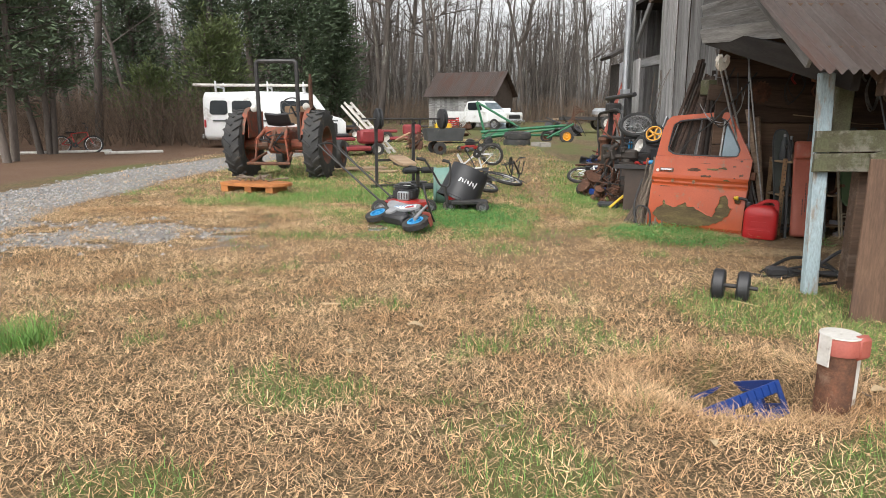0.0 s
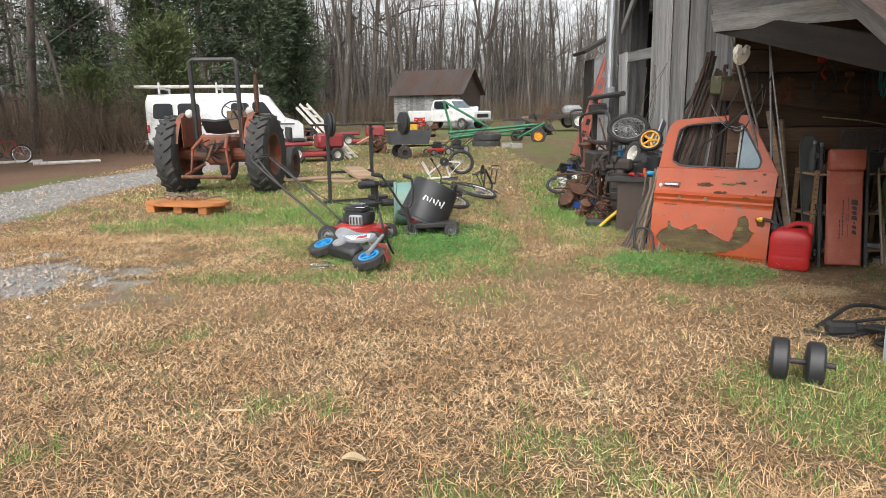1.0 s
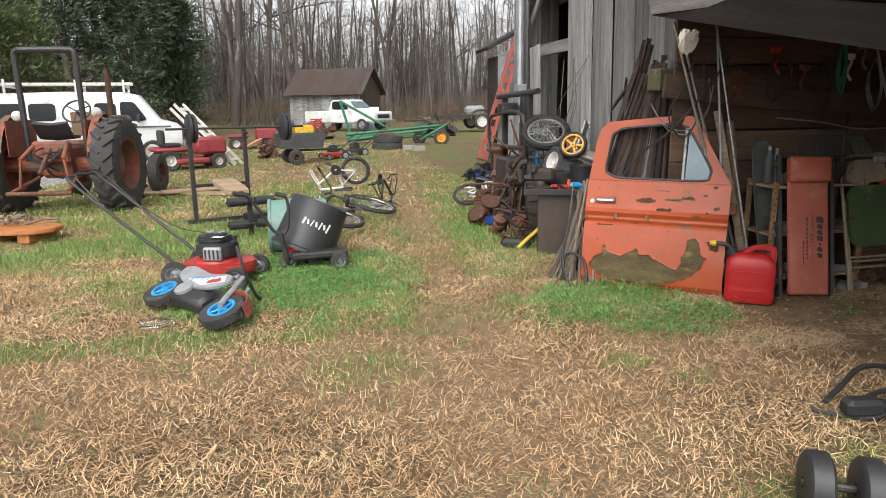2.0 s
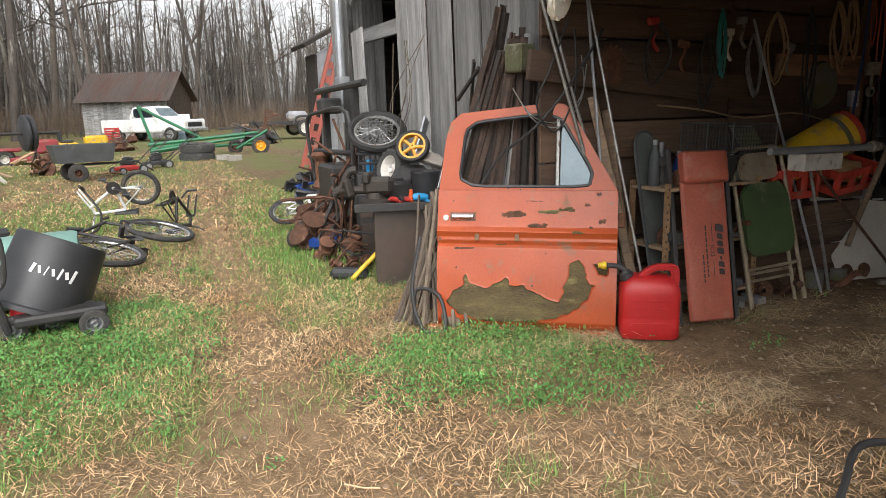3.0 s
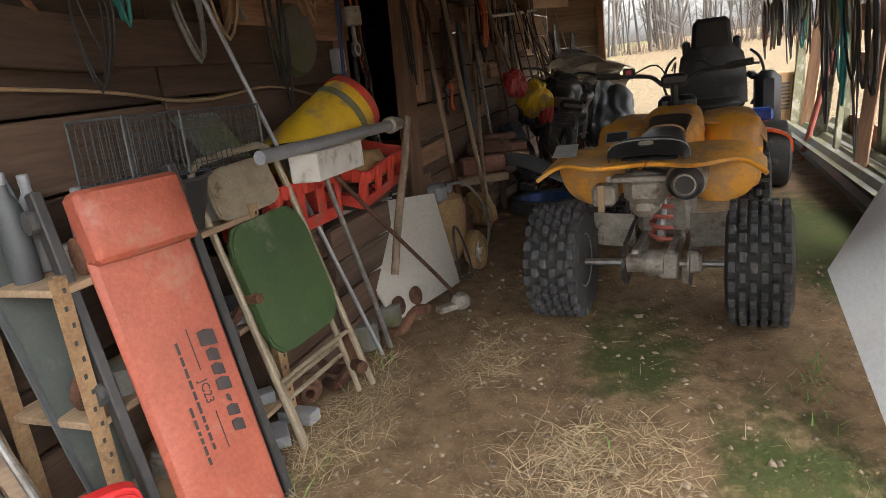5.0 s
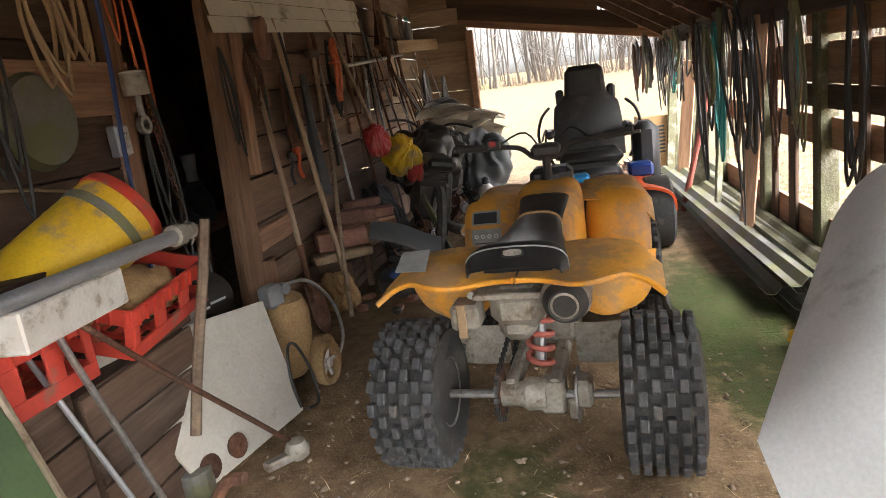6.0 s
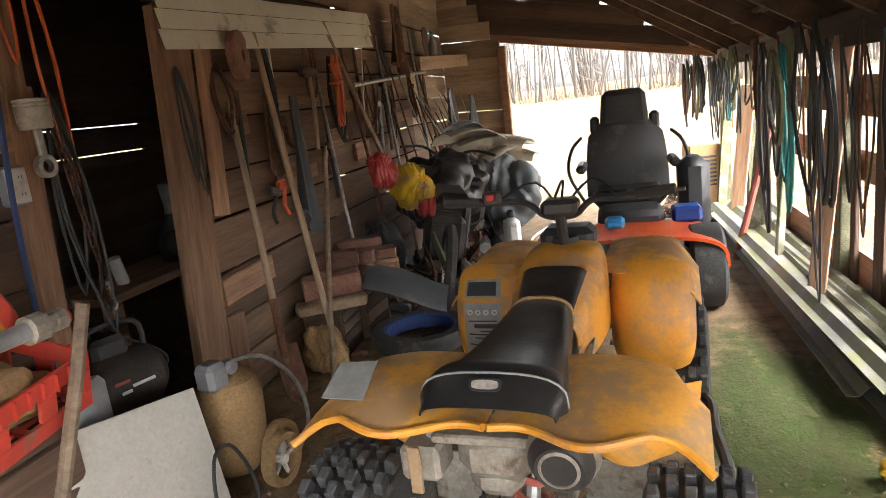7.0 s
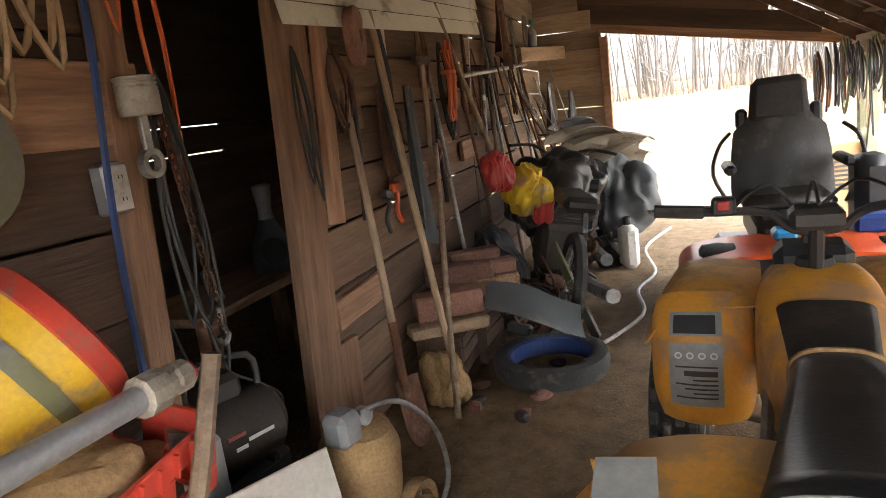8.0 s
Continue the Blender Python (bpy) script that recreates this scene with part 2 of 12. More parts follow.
M["rubber"] = mat("rubber", (0.026, 0.026, 0.027), (0.05, 0.047, 0.043), 0.85, size=0.08, bump=0.35, stain=(0.10, 0.085, 0.068), stain_size=0.12, stain_at=0.6)
M["tread_grey"] = mat("tread_grey", (0.075, 0.077, 0.08), (0.045, 0.045, 0.046), 0.75, size=0.03, bump=0.3, stain=(0.15, 0.13, 0.11), stain_size=0.1, stain_at=0.62)
M["old_rubber"] = mat("old_rubber", (0.035, 0.036, 0.037), (0.06, 0.058, 0.055), 0.9, size=0.15, bump=0.3, stain=(0.12, 0.10, 0.08), stain_size=0.3)
M["door_paint"] = mat("door_paint", (0.43, 0.078, 0.020), (0.34, 0.060, 0.017), 0.42, size=0.35, bump=0.06, stain=(0.22, 0.12, 0.07), stain_size=0.13, stain_at=0.618, coat=0.15, stain_rough=0.8)
M["door_filler"] = mat("door_filler", (0.135, 0.105, 0.042), (0.07, 0.048, 0.026), 0.9, size=0.13, bump=0.5, stain=(0.20, 0.175, 0.07), stain_size=0.16, stain_at=0.60, stretch=(0.6, 1, 1.6))
M["red_plastic"] = mat("red_plastic", (0.47, 0.018, 0.019), (0.39, 0.016, 0.017), 0.42, size=0.2, bump=0.05, stain=(0.34, 0.06, 0.05), stain_size=0.2, stain_at=0.68)
M["yellow_plastic"] = mat("yellow_plastic", (0.75, 0.52, 0.03), (0.62, 0.40, 0.02), 0.45, size=0.1, bump=0.05)
M["creeper_vinyl"] = mat("creeper_vinyl", (0.41, 0.105, 0.064), (0.31, 0.078, 0.048), 0.5, size=0.2, bump=0.2, stain=(0.36, 0.17, 0.12), stain_size=0.3, stain_at=0.6)
M["green_vinyl"] = mat("green_vinyl", (0.052, 0.092, 0.030), (0.036, 0.064, 0.024), 0.5, size=0.25, bump=0.1, stain=(0.16, 0.16, 0.115), stain_size=0.3, stain_at=0.62, stain_rough=0.8)
M["chair_tube"] = mat("chair_tube", (0.33, 0.28, 0.20), (0.24, 0.19, 0.13), 0.5, metal=0.3, size=0.1, bump=0.15, stain=(0.15, 0.09, 0.05), stain_size=0.07)
M["atv_yellow"] = mat("atv_yellow", (0.74, 0.33, 0.03), (0.66, 0.29, 0.04), 0.4, size=0.3, bump=0.04, stain=(0.46, 0.26, 0.12), stain_size=0.28, stain_at=0.52, stain_rough=0.75)
M["atv_dusty"] = mat("atv_dusty", (0.76, 0.35, 0.045), (0.65, 0.31, 0.06), 0.5, size=0.25, bump=0.05, stain=(0.48, 0.285, 0.125), stain_size=0.2, stain_at=0.48, stain_rough=0.85)
M["seat_vinyl"] = mat("seat_vinyl", (0.016, 0.016, 0.017), (0.03, 0.027, 0.024), 0.36, size=0.2, bump=0.15, stain=(0.06, 0.045, 0.035), stain_size=0.3, stain_at=0.6)
M["seat_grey"] = mat("seat_grey", (0.045, 0.044, 0.043), (0.03, 0.029, 0.028), 0.7, size=0.2, bump=0.15, stain=(0.085, 0.078, 0.07), stain_size=0.2, stain_at=0.58)
M["white_panel"] = mat("white_panel", (0.56, 0.53, 0.47), (0.47, 0.44, 0.385), 0.6, size=0.35, bump=0.08, stain=(0.27, 0.22, 0.17), stain_size=0.14, stain_at=0.66)
M["white_paint"] = mat("white_paint", (0.74, 0.75, 0.75), (0.64, 0.65, 0.65), 0.4, size=0.5, bump=0.04, stain=(0.42, 0.40, 0.37), stain_size=0.5, stain_at=0.62)
M["white_plastic"] = mat("white_plastic", (0.66, 0.64, 0.60), (0.52, 0.49, 0.45), 0.5, size=0.1, bump=0.06, stain=(0.3, 0.25, 0.2), stain_size=0.1)
M["pale_plastic"] = mat("pale_plastic", (0.42, 0.38, 0.31), (0.33, 0.29, 0.23), 0.6, size=0.15, bump=0.08, stain=(0.20, 0.16, 0.12), stain_size=0.12, stain_at=0.6)
M["tractor_red"] = mat("tractor_red", (0.30, 0.075, 0.035), (0.20, 0.06, 0.035), 0.7, size=0.15, bump=0.3, stain=(0.13, 0.075, 0.05), stain_size=0.2, stain_at=0.5)
M["olive_metal"] = mat("olive_metal", (0.15, 0.11, 0.06), (0.22, 0.13, 0.08), 0.8, metal=0.1, size=0.2, bump=0.3, stain=(0.10, 0.06, 0.035))
M["red_paint"] = mat("red_paint", (0.42, 0.035, 0.03), (0.33, 0.03, 0.026), 0.4, size=0.2, bump=0.08, stain=(0.22, 0.07, 0.05), stain_size=0.15, stain_at=0.64)
M["faded_red"] = mat("faded_red", (0.27, 0.035, 0.04), (0.20, 0.03, 0.032), 0.55, size=0.3, bump=0.08, stain=(0.15, 0.07, 0.05), stain_size=0.2)
M["ladder_red"] = mat("ladder_red", (0.37, 0.095, 0.07), (0.29, 0.08, 0.06), 0.65, size=0.3, bump=0.1, stain=(0.25, 0.13, 0.1))
M["orange_wood"] = mat("orange_wood", (0.50, 0.20, 0.06), (0.38, 0.14, 0.045), 0.6, size=0.15, bump=0.15, stain=(0.20, 0.09, 0.04), stain_size=0.2)
M["green_paint"] = mat("green_paint", (0.018, 0.155, 0.065), (0.014, 0.11, 0.05), 0.45, size=0.3, bump=0.1, stain=(0.07, 0.08, 0.04), stain_size=0.3, stain_at=0.64)
M["teal_plastic"] = mat("teal_plastic", (0.17, 0.30, 0.26), (0.13, 0.24, 0.21), 0.55, size=0.3, bump=0.06, stain=(0.22, 0.26, 0.2))
M["blue_plastic"] = mat("blue_plastic", (0.012, 0.05, 0.24), (0.012, 0.04, 0.18), 0.45, size=0.15, bump=0.06)
M["sky_blue"] = mat("sky_blue", (0.03, 0.30, 0.62), (0.025, 0.24, 0.5), 0.4, size=0.1, bump=0.04)
M["rim_gold"] = mat("rim_gold", (0.75, 0.36, 0.02), (0.6, 0.27, 0.02), 0.4, size=0.1, bump=0.05)
M["grey_plastic"] = mat("grey_plastic", (0.30, 0.31, 0.32), (0.22, 0.22, 0.23), 0.5, size=0.1, bump=0.08, stain=(0.16, 0.14, 0.12))
M["cart_grey"] = mat("cart_grey", (0.075, 0.08, 0.085), (0.055, 0.06, 0.062), 0.55, size=0.3, bump=0.08, stain=(0.15, 0.14, 0.12), stain_size=0.4)
M["green_grey"] = mat("green_grey", (0.135, 0.15, 0.138), (0.09, 0.10, 0.092), 0.35, size=0.3, bump=0.05, stain=(0.20, 0.19, 0.16), stain_size=0.2, stain_at=0.6)
M["orange_plastic"] = mat("orange_plastic", (0.68, 0.10, 0.02), (0.56, 0.08, 0.02), 0.35, size=0.2, bump=0.05, stain=(0.35, 0.13, 0.07))
M["crate_red"] = mat("crate_red", (0.52, 0.055, 0.035), (0.42, 0.045, 0.03), 0.5, size=0.12, bump=0.06, stain=(0.26, 0.10, 0.07), stain_size=0.15)
M["drum_yellow"] = mat("drum_yellow", (0.68, 0.43, 0.015), (0.56, 0.33, 0.02), 0.5, size=0.2, bump=0.08, stain=(0.34, 0.24, 0.11), stain_size=0.16, stain_at=0.56)
M["cloth_tan"] = mat("cloth_tan", (0.36, 0.235, 0.11), (0.28, 0.17, 0.08), 0.95, size=0.15, bump=0.4)
M["grey_tin"] = mat("grey_tin", (0.20, 0.195, 0.175), (0.13, 0.125, 0.11), 0.7, metal=0.15, size=0.2, bump=0.15, stain=(0.15, 0.15, 0.075), stain_size=0.3, stain_at=0.5)
M["galv"] = mat("galv", (0.42, 0.44, 0.46), (0.33, 0.34, 0.36), 0.5, metal=0.6, size=0.2, bump=0.1)
M["cream_siding"] = mat("cream_siding", (0.72, 0.70, 0.60), (0.64, 0.61, 0.52), 0.6, size=0.3, bump=0.06, stain=(0.3, 0.26, 0.2), stain_size=0.3)
M["cable_black"] = mat("cable_black", (0.02, 0.02, 0.021), (0.035, 0.034, 0.033), 0.6, size=0.1, bump=0.1)
M["cable_orange"] = mat("cable_orange", (0.60, 0.12, 0.03), (0.5, 0.1, 0.03), 0.55, size=0.1, bump=0.1)
M["cable_blue"] = mat("cable_blue", (0.02, 0.05, 0.16), (0.02, 0.04, 0.12), 0.55, size=0.1, bump=0.1)
M["hose_tan"] = mat("hose_tan", (0.38, 0.26, 0.15), (0.28, 0.19, 0.11), 0.6, size=0.1, bump=0.1)
M["hose_teal"] = mat("hose_teal", (0.03, 0.22, 0.2), (0.02, 0.17, 0.16), 0.5, size=0.1, bump=0.1)
M["brick_red"] = mat("brick_red", (0.24, 0.12, 0.085), (0.17, 0.085, 0.06), 0.9, size=0.08, bump=0.5, per="object")
M["concrete"] = mat("concrete", (0.34, 0.32, 0.29), (0.24, 0.22, 0.20), 0.92, size=0.1, bump=0.4)
M["bark"] = mat("bark", (0.13, 0.108, 0.092), (0.07, 0.058, 0.05), 0.95, size=0.3, stretch=(1, 1, 0.25), bump=0.6, fine=0.03, per="object", stain=(0.23, 0.22, 0.19), stain_size=0.6)
M["far_bark"] = mat("far_bark", (0.16, 0.14, 0.125), (0.10, 0.086, 0.076), 0.95, size=1.5, bump=0, fine=0.2, per="island")
M["cedar_leaf"] = mat("cedar_leaf", (0.09, 0.128, 0.066), (0.055, 0.082, 0.045), 0.8, size=0.6, bump=0, fine=0.05, per="island")
M["shrub_leaf"] = mat("shrub_leaf", (0.13, 0.165, 0.055), (0.075, 0.10, 0.036), 0.75, size=0.5, bump=0, fine=0.05, per="island")
M["straw"] = mat("straw", (0.74, 0.52, 0.30), (0.42, 0.245, 0.12), 0.8, size=0.6, bump=0, fine=0.02, per="island", spread=(0.25, 1.55))
M["pale_straw"] = mat("pale_straw", (0.66, 0.51, 0.32), (0.50, 0.37, 0.21), 0.85, size=0.3, bump=0, fine=0.02, per="island", spread=(0.5, 1.3))
M["green_grass"] = mat("green_grass", (0.12, 0.27, 0.05), (0.20, 0.32, 0.08), 0.7, size=0.4, bump=0, fine=0.02, per="island")
M["clover"] = mat("clover", (0.07, 0.215, 0.045), (0.14, 0.32, 0.08), 0.6, size=0.4, bump=0, fine=0.02, per="island")
M["brush"] = mat("brush", (0.17, 0.12, 0.085), (0.12, 0.085, 0.06), 0.95, size=1.0, bump=0, fine=0.1, per="island")
M["twig"] = mat("twig", (0.19, 0.15, 0.115), (0.11, 0.085, 0.065), 0.9, size=0.1, bump=0.3, per="object")
M["gravel_stone"] = mat("gravel_stone", (0.42, 0.41, 0.40), (0.28, 0.27, 0.26), 0.9, size=0.05, bump=0.3, per="island")
M["dirt_stone"] = mat("dirt_stone", (0.30, 0.23, 0.165), (0.20, 0.15, 0.105), 0.9, size=0.05, bump=0.3, per="island")
M["bone"] = mat("bone", (0.78, 0.75, 0.68), (0.68, 0.62, 0.52), 0.7, size=0.05, bump=0.2, stain=(0.05, 0.04, 0.035), stain_size=0.07, stain_at=0.64)


def glass(name, tint=(0.9, 0.95, 0.95), rough=0.03):
    m = bpy.data.materials.new(name)
    m.use_nodes = True
    b = m.node_tree.nodes["Principled BSDF"]
    b.inputs["Base Color"].default_value = (*tint, 1)
    b.inputs["Transmission Weight"].default_value = 1.0
    b.inputs["Roughness"].default_value = rough
    b.inputs["IOR"].default_value = 1.45
    return m


M["glass"] = glass("glass")
M["dusty_glass"] = mat("dusty_glass", (0.20, 0.25, 0.28), (0.13, 0.17, 0.19), 0.12, metal=0.35, size=0.3, bump=0.0, stain=(0.42, 0.43, 0.42), stain_size=0.2, stain_at=0.6, stain_rough=0.4)
M["dark_glass"] = mat("dark_glass", (0.015, 0.02, 0.025), (0.025, 0.03, 0.035), 0.08, size=0.5, bump=0.0)
M["white_ink"] = mat("white_ink", (0.72, 0.72, 0.72), (0.62, 0.62, 0.62), 0.5, size=0.1, bump=0)
M["black_ink"] = mat("black_ink", (0.03, 0.025, 0.025), (0.05, 0.035, 0.035), 0.6, size=0.05, bump=0)
M["label_grey"] = mat("label_grey", (0.33, 0.33, 0.31), (0.24, 0.24, 0.23), 0.5, size=0.05, bump=0.03)

# ---- ground ----
def vnoise(x, y, cell, seed):
    """Smooth lattice noise, 0 to 1."""
    rs = np.random.RandomState(seed)
    t = rs.rand(256, 256)
    u, v = np.asarray(x) / cell + 1000.0, np.asarray(y) / cell + 1000.0
    i, j = np.floor(u).astype(int), np.floor(v).astype(int)
    a, b = u - i, v - j
    a, b = a * a * (3 - 2 * a), b * b * (3 - 2 * b)
    g = lambda p, q: t[p % 256, q % 256]
    return (g(i, j) * (1 - a) + g(i + 1, j) * a) * (1 - b) + (g(i, j + 1) * (1 - a) + g(i + 1, j + 1) * a) * b


def patch(x, y, cx, cy, rx, ry):
    """1 inside an oval, fading to 0 at its edge."""
    return np.clip(1.6 * (1 - np.sqrt(((x - cx) / rx) ** 2 + ((y - cy) / ry) ** 2)), 0, 1)


def zones(x, y):
    """How green, bare, gravelly, mossy and leafy the ground is at x, y."""
    n1, n2, n3 = vnoise(x, y, 1.7, 1), vnoise(x, y, 0.45, 2), vnoise(x, y, 0.16, 3)
    mixn = 0.5 * n1 + 0.3 * n2 + 0.2 * n3
    green = np.zeros_like(x)
    for cx, cy, rx, ry in ((1.9, 9.4, 0.9, 2.2), (-1.2, 10.2, 2.0, 1.4), (0.7, 7.7, 0.7, 0.8), (2.0, 6.0, 0.25, 0.15), (2.25, 5.75, 0.22, 0.14), (0.2, 6.9, 0.4, 0.25), (-0.5, 6.9, 0.7, 0.3), (0.3, 8.3, 1.6, 1.5), (-1.0, 8.4, 1.6, 0.9), (2.6, 7.0, 1.0, 0.9), (2.4, 4.3, 1.1, 0.8), (2.9, 3.4, 1.0, 0.9), (-2.6, 9.6, 1.8, 0.9), (-2.6, 12.6, 1.6, 1.2),
                           (-2.45, 3.55, 0.3, 0.22), (0.35, 2.2, 0.5, 0.4), (2.2, 9.6, 0.8, 2.0), (2.6, 12.8, 0.9, 2.6), (0.6, 6.2, 0.5, 0.4), (1.2, 6.9, 0.6, 0.4), (-1.4, 6.9, 0.7, 0.3), (-0.6, 2.9, 0.5, 0.3), (-1.1, 2.1, 0.4, 0.3), (1.9, 2.1, 0.8, 0.5), (-0.8, 13.5, 1.2, 0.8)):
        green = np.maximum(green, patch(x, y, cx, cy, rx, ry))
    green = np.clip((0.9 * green + 1.5 * (0.3 * n1 + 0.4 * n2 + 0.3 * n3 - 0.52)) * 1.3 - 0.1, 0, 1) * np.clip(green * 4, 0, 1)
    green = np.maximum(green, np.clip((0.2 * n1 + 0.4 * n2 + 0.4 * n3 - 0.66) * 6, 0, 0.7) * (y < 16))
    far = np.clip((y - 9.0) / 5, 0, 1)
    green = np.maximum(green, far * np.clip(0.68 + 2.4 * (0.5 * n2 + 0.5 * n1 - 0.5), 0, 0.95))
    inside = np.clip((x - 3.0) / 0.5, 0, 1) * np.clip((y - 3.9) / 0.5, 0, 1) * np.clip((7.6 - y) / 0.2, 0, 1) * (x < 13)
    yard = patch(x, y, 2.9, 6.2, 1.35, 1.0)
    track = 1.28 + 0.10 * np.clip(y - 7.5, 0, 60) + 0.08 * np.sin(y * 0.9)
    worn = patch(x, y, -0.6, 6.3, 5.0, 1.0) * 0.6 + np.clip(1.3 - np.abs(x - track) / 0.32, 0, 1) * np.clip((y - 5.0) / 1.2, 0, 1) * (y < 40) * np.clip(1.0 - 0.07 * (y - 7), 0.25, 0.75) + patch(x, y, 1.4, 5.2, 1.6, 1.1) * 0.55
    bare = np.clip(np.maximum(np.maximum(inside, yard * 1.1), worn) + 0.8 * (mixn - 0.55), 0, 1)
    green = green * (1 - 0.5 * np.clip(1.3 - np.abs(x - track) / 0.35, 0, 1) * (y > 9))
    mid = -6.25 + 0.05 * np.clip(y - 10, 0, 6) + 0.24 * np.clip(y - 16, 0, 9)
    half = 1.2 + 0.25 * np.clip(9 - y, 0, 4)
    road = np.clip((half - np.abs(x - mid)) * 2.2 + 1.1 * (mixn - 0.5), 0, 1) * np.clip((25 - y) / 3, 0, 1)
    spill = np.clip(patch(x, y, -3.8, 7.0, 2.1, 1.5) * 1.0 + 2.6 * (0.5 * n2 + 0.5 * n3 - 0.62), 0, 0.75) * (patch(x, y, -3.8, 7.0, 2.6, 1.9) > 0)
    stones = np.clip(np.maximum(road, spill), 0, 1)
    moss = np.zeros_like(x)
    for cx, cy, rx, ry in ((6.6, 4.95, 2.2, 0.45), (5.3, 5.85, 0.9, 0.35), (4.6, 5.4, 1.5, 0.42), (3.7, 5.05, 1.0, 0.35), (5.3, 5.95, 1.0, 0.40), (8.6, 5.0, 2.0, 0.5)):
        moss = np.maximum(moss, patch(x, y, cx, cy, rx, ry))
    moss = np.clip(moss * 0.8 + 1.4 * (mixn - 0.6), 0, 0.9) * inside
    leafy = np.clip((mid - half - 0.2 - x) / 0.8, 0, 1) * (y < 45)
    green = green * (1 - stones * 0.85) * (1 - 0.9 * inside) * (1 - leafy * 0.8)
    return green, bare * (1 - leafy), stones, moss, leafy


def spread(lo, hi, fine, reach):
    a = list(np.arange(lo, hi, fine))
    d = fine
    while a[-1] < reach:
        d *= 1.22
        a.append(a[-1] + d)
    d = fine
    while a[0] > -reach:
        d *= 1.22
        a.insert(0, a[0] - d)
    return np.array(a)


def lie(x, y):
    """Height of the ground."""
    near = np.clip(1 - np.hypot(x - 1, y - 7) / 14, 0, 1)
    dip = np.clip(1 - np.sqrt(((x - 1.48) / 0.55) ** 2 + ((y - 3.05) / 0.46) ** 2), 0, 1)
    h = near * (0.035 * (vnoise(x, y, 0.7, 8) - 0.5) + 0.018 * (vnoise(x, y, 0.22, 9) - 0.5))
    h = h - 0.28 * dip * dip * (3 - 2 * dip)
    return h + np.clip(np.hypot(x, y) - 18, 0, 300) * 0.006


def ground_material():
    m = bpy.data.materials.new("ground_cover")
    m.use_nodes = True
    nt = m.node_tree
    N, L = nt.nodes, nt.links
    b = N["Principled BSDF"]
    geo = N.new("ShaderNodeNewGeometry")

    def nz(scale, detail=6.0, rgh=0.62):
        n = N.new("ShaderNodeTexNoise")
        n.inputs["Scale"].default_value, n.inputs["Detail"].default_value, n.inputs["Roughness"].default_value = scale, detail, rgh
        L.new(geo.outputs["Position"], n.inputs["Vector"])
        return n.outputs["Fac"]

    def stretch(v, a, c, lo=0.0, hi=1.0):
        r = N.new("ShaderNodeMapRange")
        r.inputs["From Min"].default_value, r.inputs["From Max"].default_value = a, c
        r.inputs["To Min"].default_value, r.inputs["To Max"].default_value = lo, hi
        L.new(v, r.inputs["Value"])
        return r.outputs["Result"]

    def mix(f, a, c):
        x = N.new("ShaderNodeMix")
        x.data_type = "RGBA"
        L.new(f, x.inputs["Factor"])
        for key, v in (("A", a), ("B", c)):
            if isinstance(v, tuple):
                x.inputs[key].default_value = (*v, 1)
            else:
                L.new(v, x.inputs[key])
        return x.outputs["Result"]

    def edge(v, f):
        """Breaks the edge of a zone up with noise."""
        a = N.new("ShaderNodeMath")
        a.operation = "ADD"
        L.new(v, a.inputs[0])
        L.new(f, a.inputs[1])
        return stretch(a.outputs["Value"], 0.85, 1.15)

    big, mid, tiny = nz(0.9), nz(9.0), nz(70.0, 4.0)
    za = N.new("ShaderNodeAttribute")
    za.attribute_name = "zone_a"
    zb = N.new("ShaderNodeAttribute")
    zb.attribute_name = "zone_b"
    sa, sb = N.new("ShaderNodeSeparateColor"), N.new("ShaderNodeSeparateColor")
    L.new(za.outputs["Color"], sa.inputs["Color"])
    L.new(zb.outputs["Color"], sb.inputs["Color"])
    # thatch is darkened: the shade in gaps between blades is put into its colour
    thatch = mix(stretch(mid, 0.35, 0.65), (0.155, 0.112, 0.061), (0.062, 0.046, 0.025))
    thatch = mix(stretch(tiny, 0.52, 0.66), thatch, (0.38, 0.27, 0.15))
    soil = mix(stretch(mid, 0.35, 0.65), (0.262, 0.178, 0.102), (0.150, 0.098, 0.054))
    soil = mix(stretch(tiny, 0.55, 0.70), soil, (0.30, 0.22, 0.14))
    turf = mix(stretch(mid, 0.3, 0.7), (0.085, 0.115, 0.032), (0.16, 0.13, 0.06))
    vor = N.new("ShaderNodeTexVoronoi")
    vor.inputs["Scale"].default_value = 55.0
    L.new(geo.outputs["Position"], vor.inputs["Vector"])
    stone = mix(stretch(vor.outputs["Distance"], 0.1, 0.6), (0.40, 0.40, 0.40), (0.20, 0.195, 0.19))
    stone = mix(stretch(mid, 0.45, 0.7), stone, (0.27, 0.25, 0.22))
    moss = mix(stretch(mid, 0.3, 0.7), (0.055, 0.085, 0.018), (0.085, 0.082, 0.035))
    litter = mix(stretch(tiny, 0.4, 0.65), (0.125, 0.075, 0.05), (0.20, 0.125, 0.08))
    c = mix(edge(sa.outputs["Red"], mid), thatch, turf)
    c = mix(edge(sa.outputs["Green"], mid), c, soil)
    c = mix(edge(sa.outputs["Blue"], tiny), c, stone)
    c = mix(edge(sb.outputs["Red"], mid), c, moss)
    c = mix(edge(sb.outputs["Green"], mid), c, litter)
    L.new(c, b.inputs["Base Color"])
    L.new(stretch(big, 0.3, 0.7, 0.75, 0.98), b.inputs["Roughness"])
    b.inputs["Specular IOR Level"].default_value = 0.25
    bp = N.new("ShaderNodeBump")
    bp.inputs["Strength"].default_value, bp.inputs["Distance"].default_value = 0.6, 0.02
    L.new(tiny, bp.inputs["Height"])
    bp2 = N.new("ShaderNodeBump")
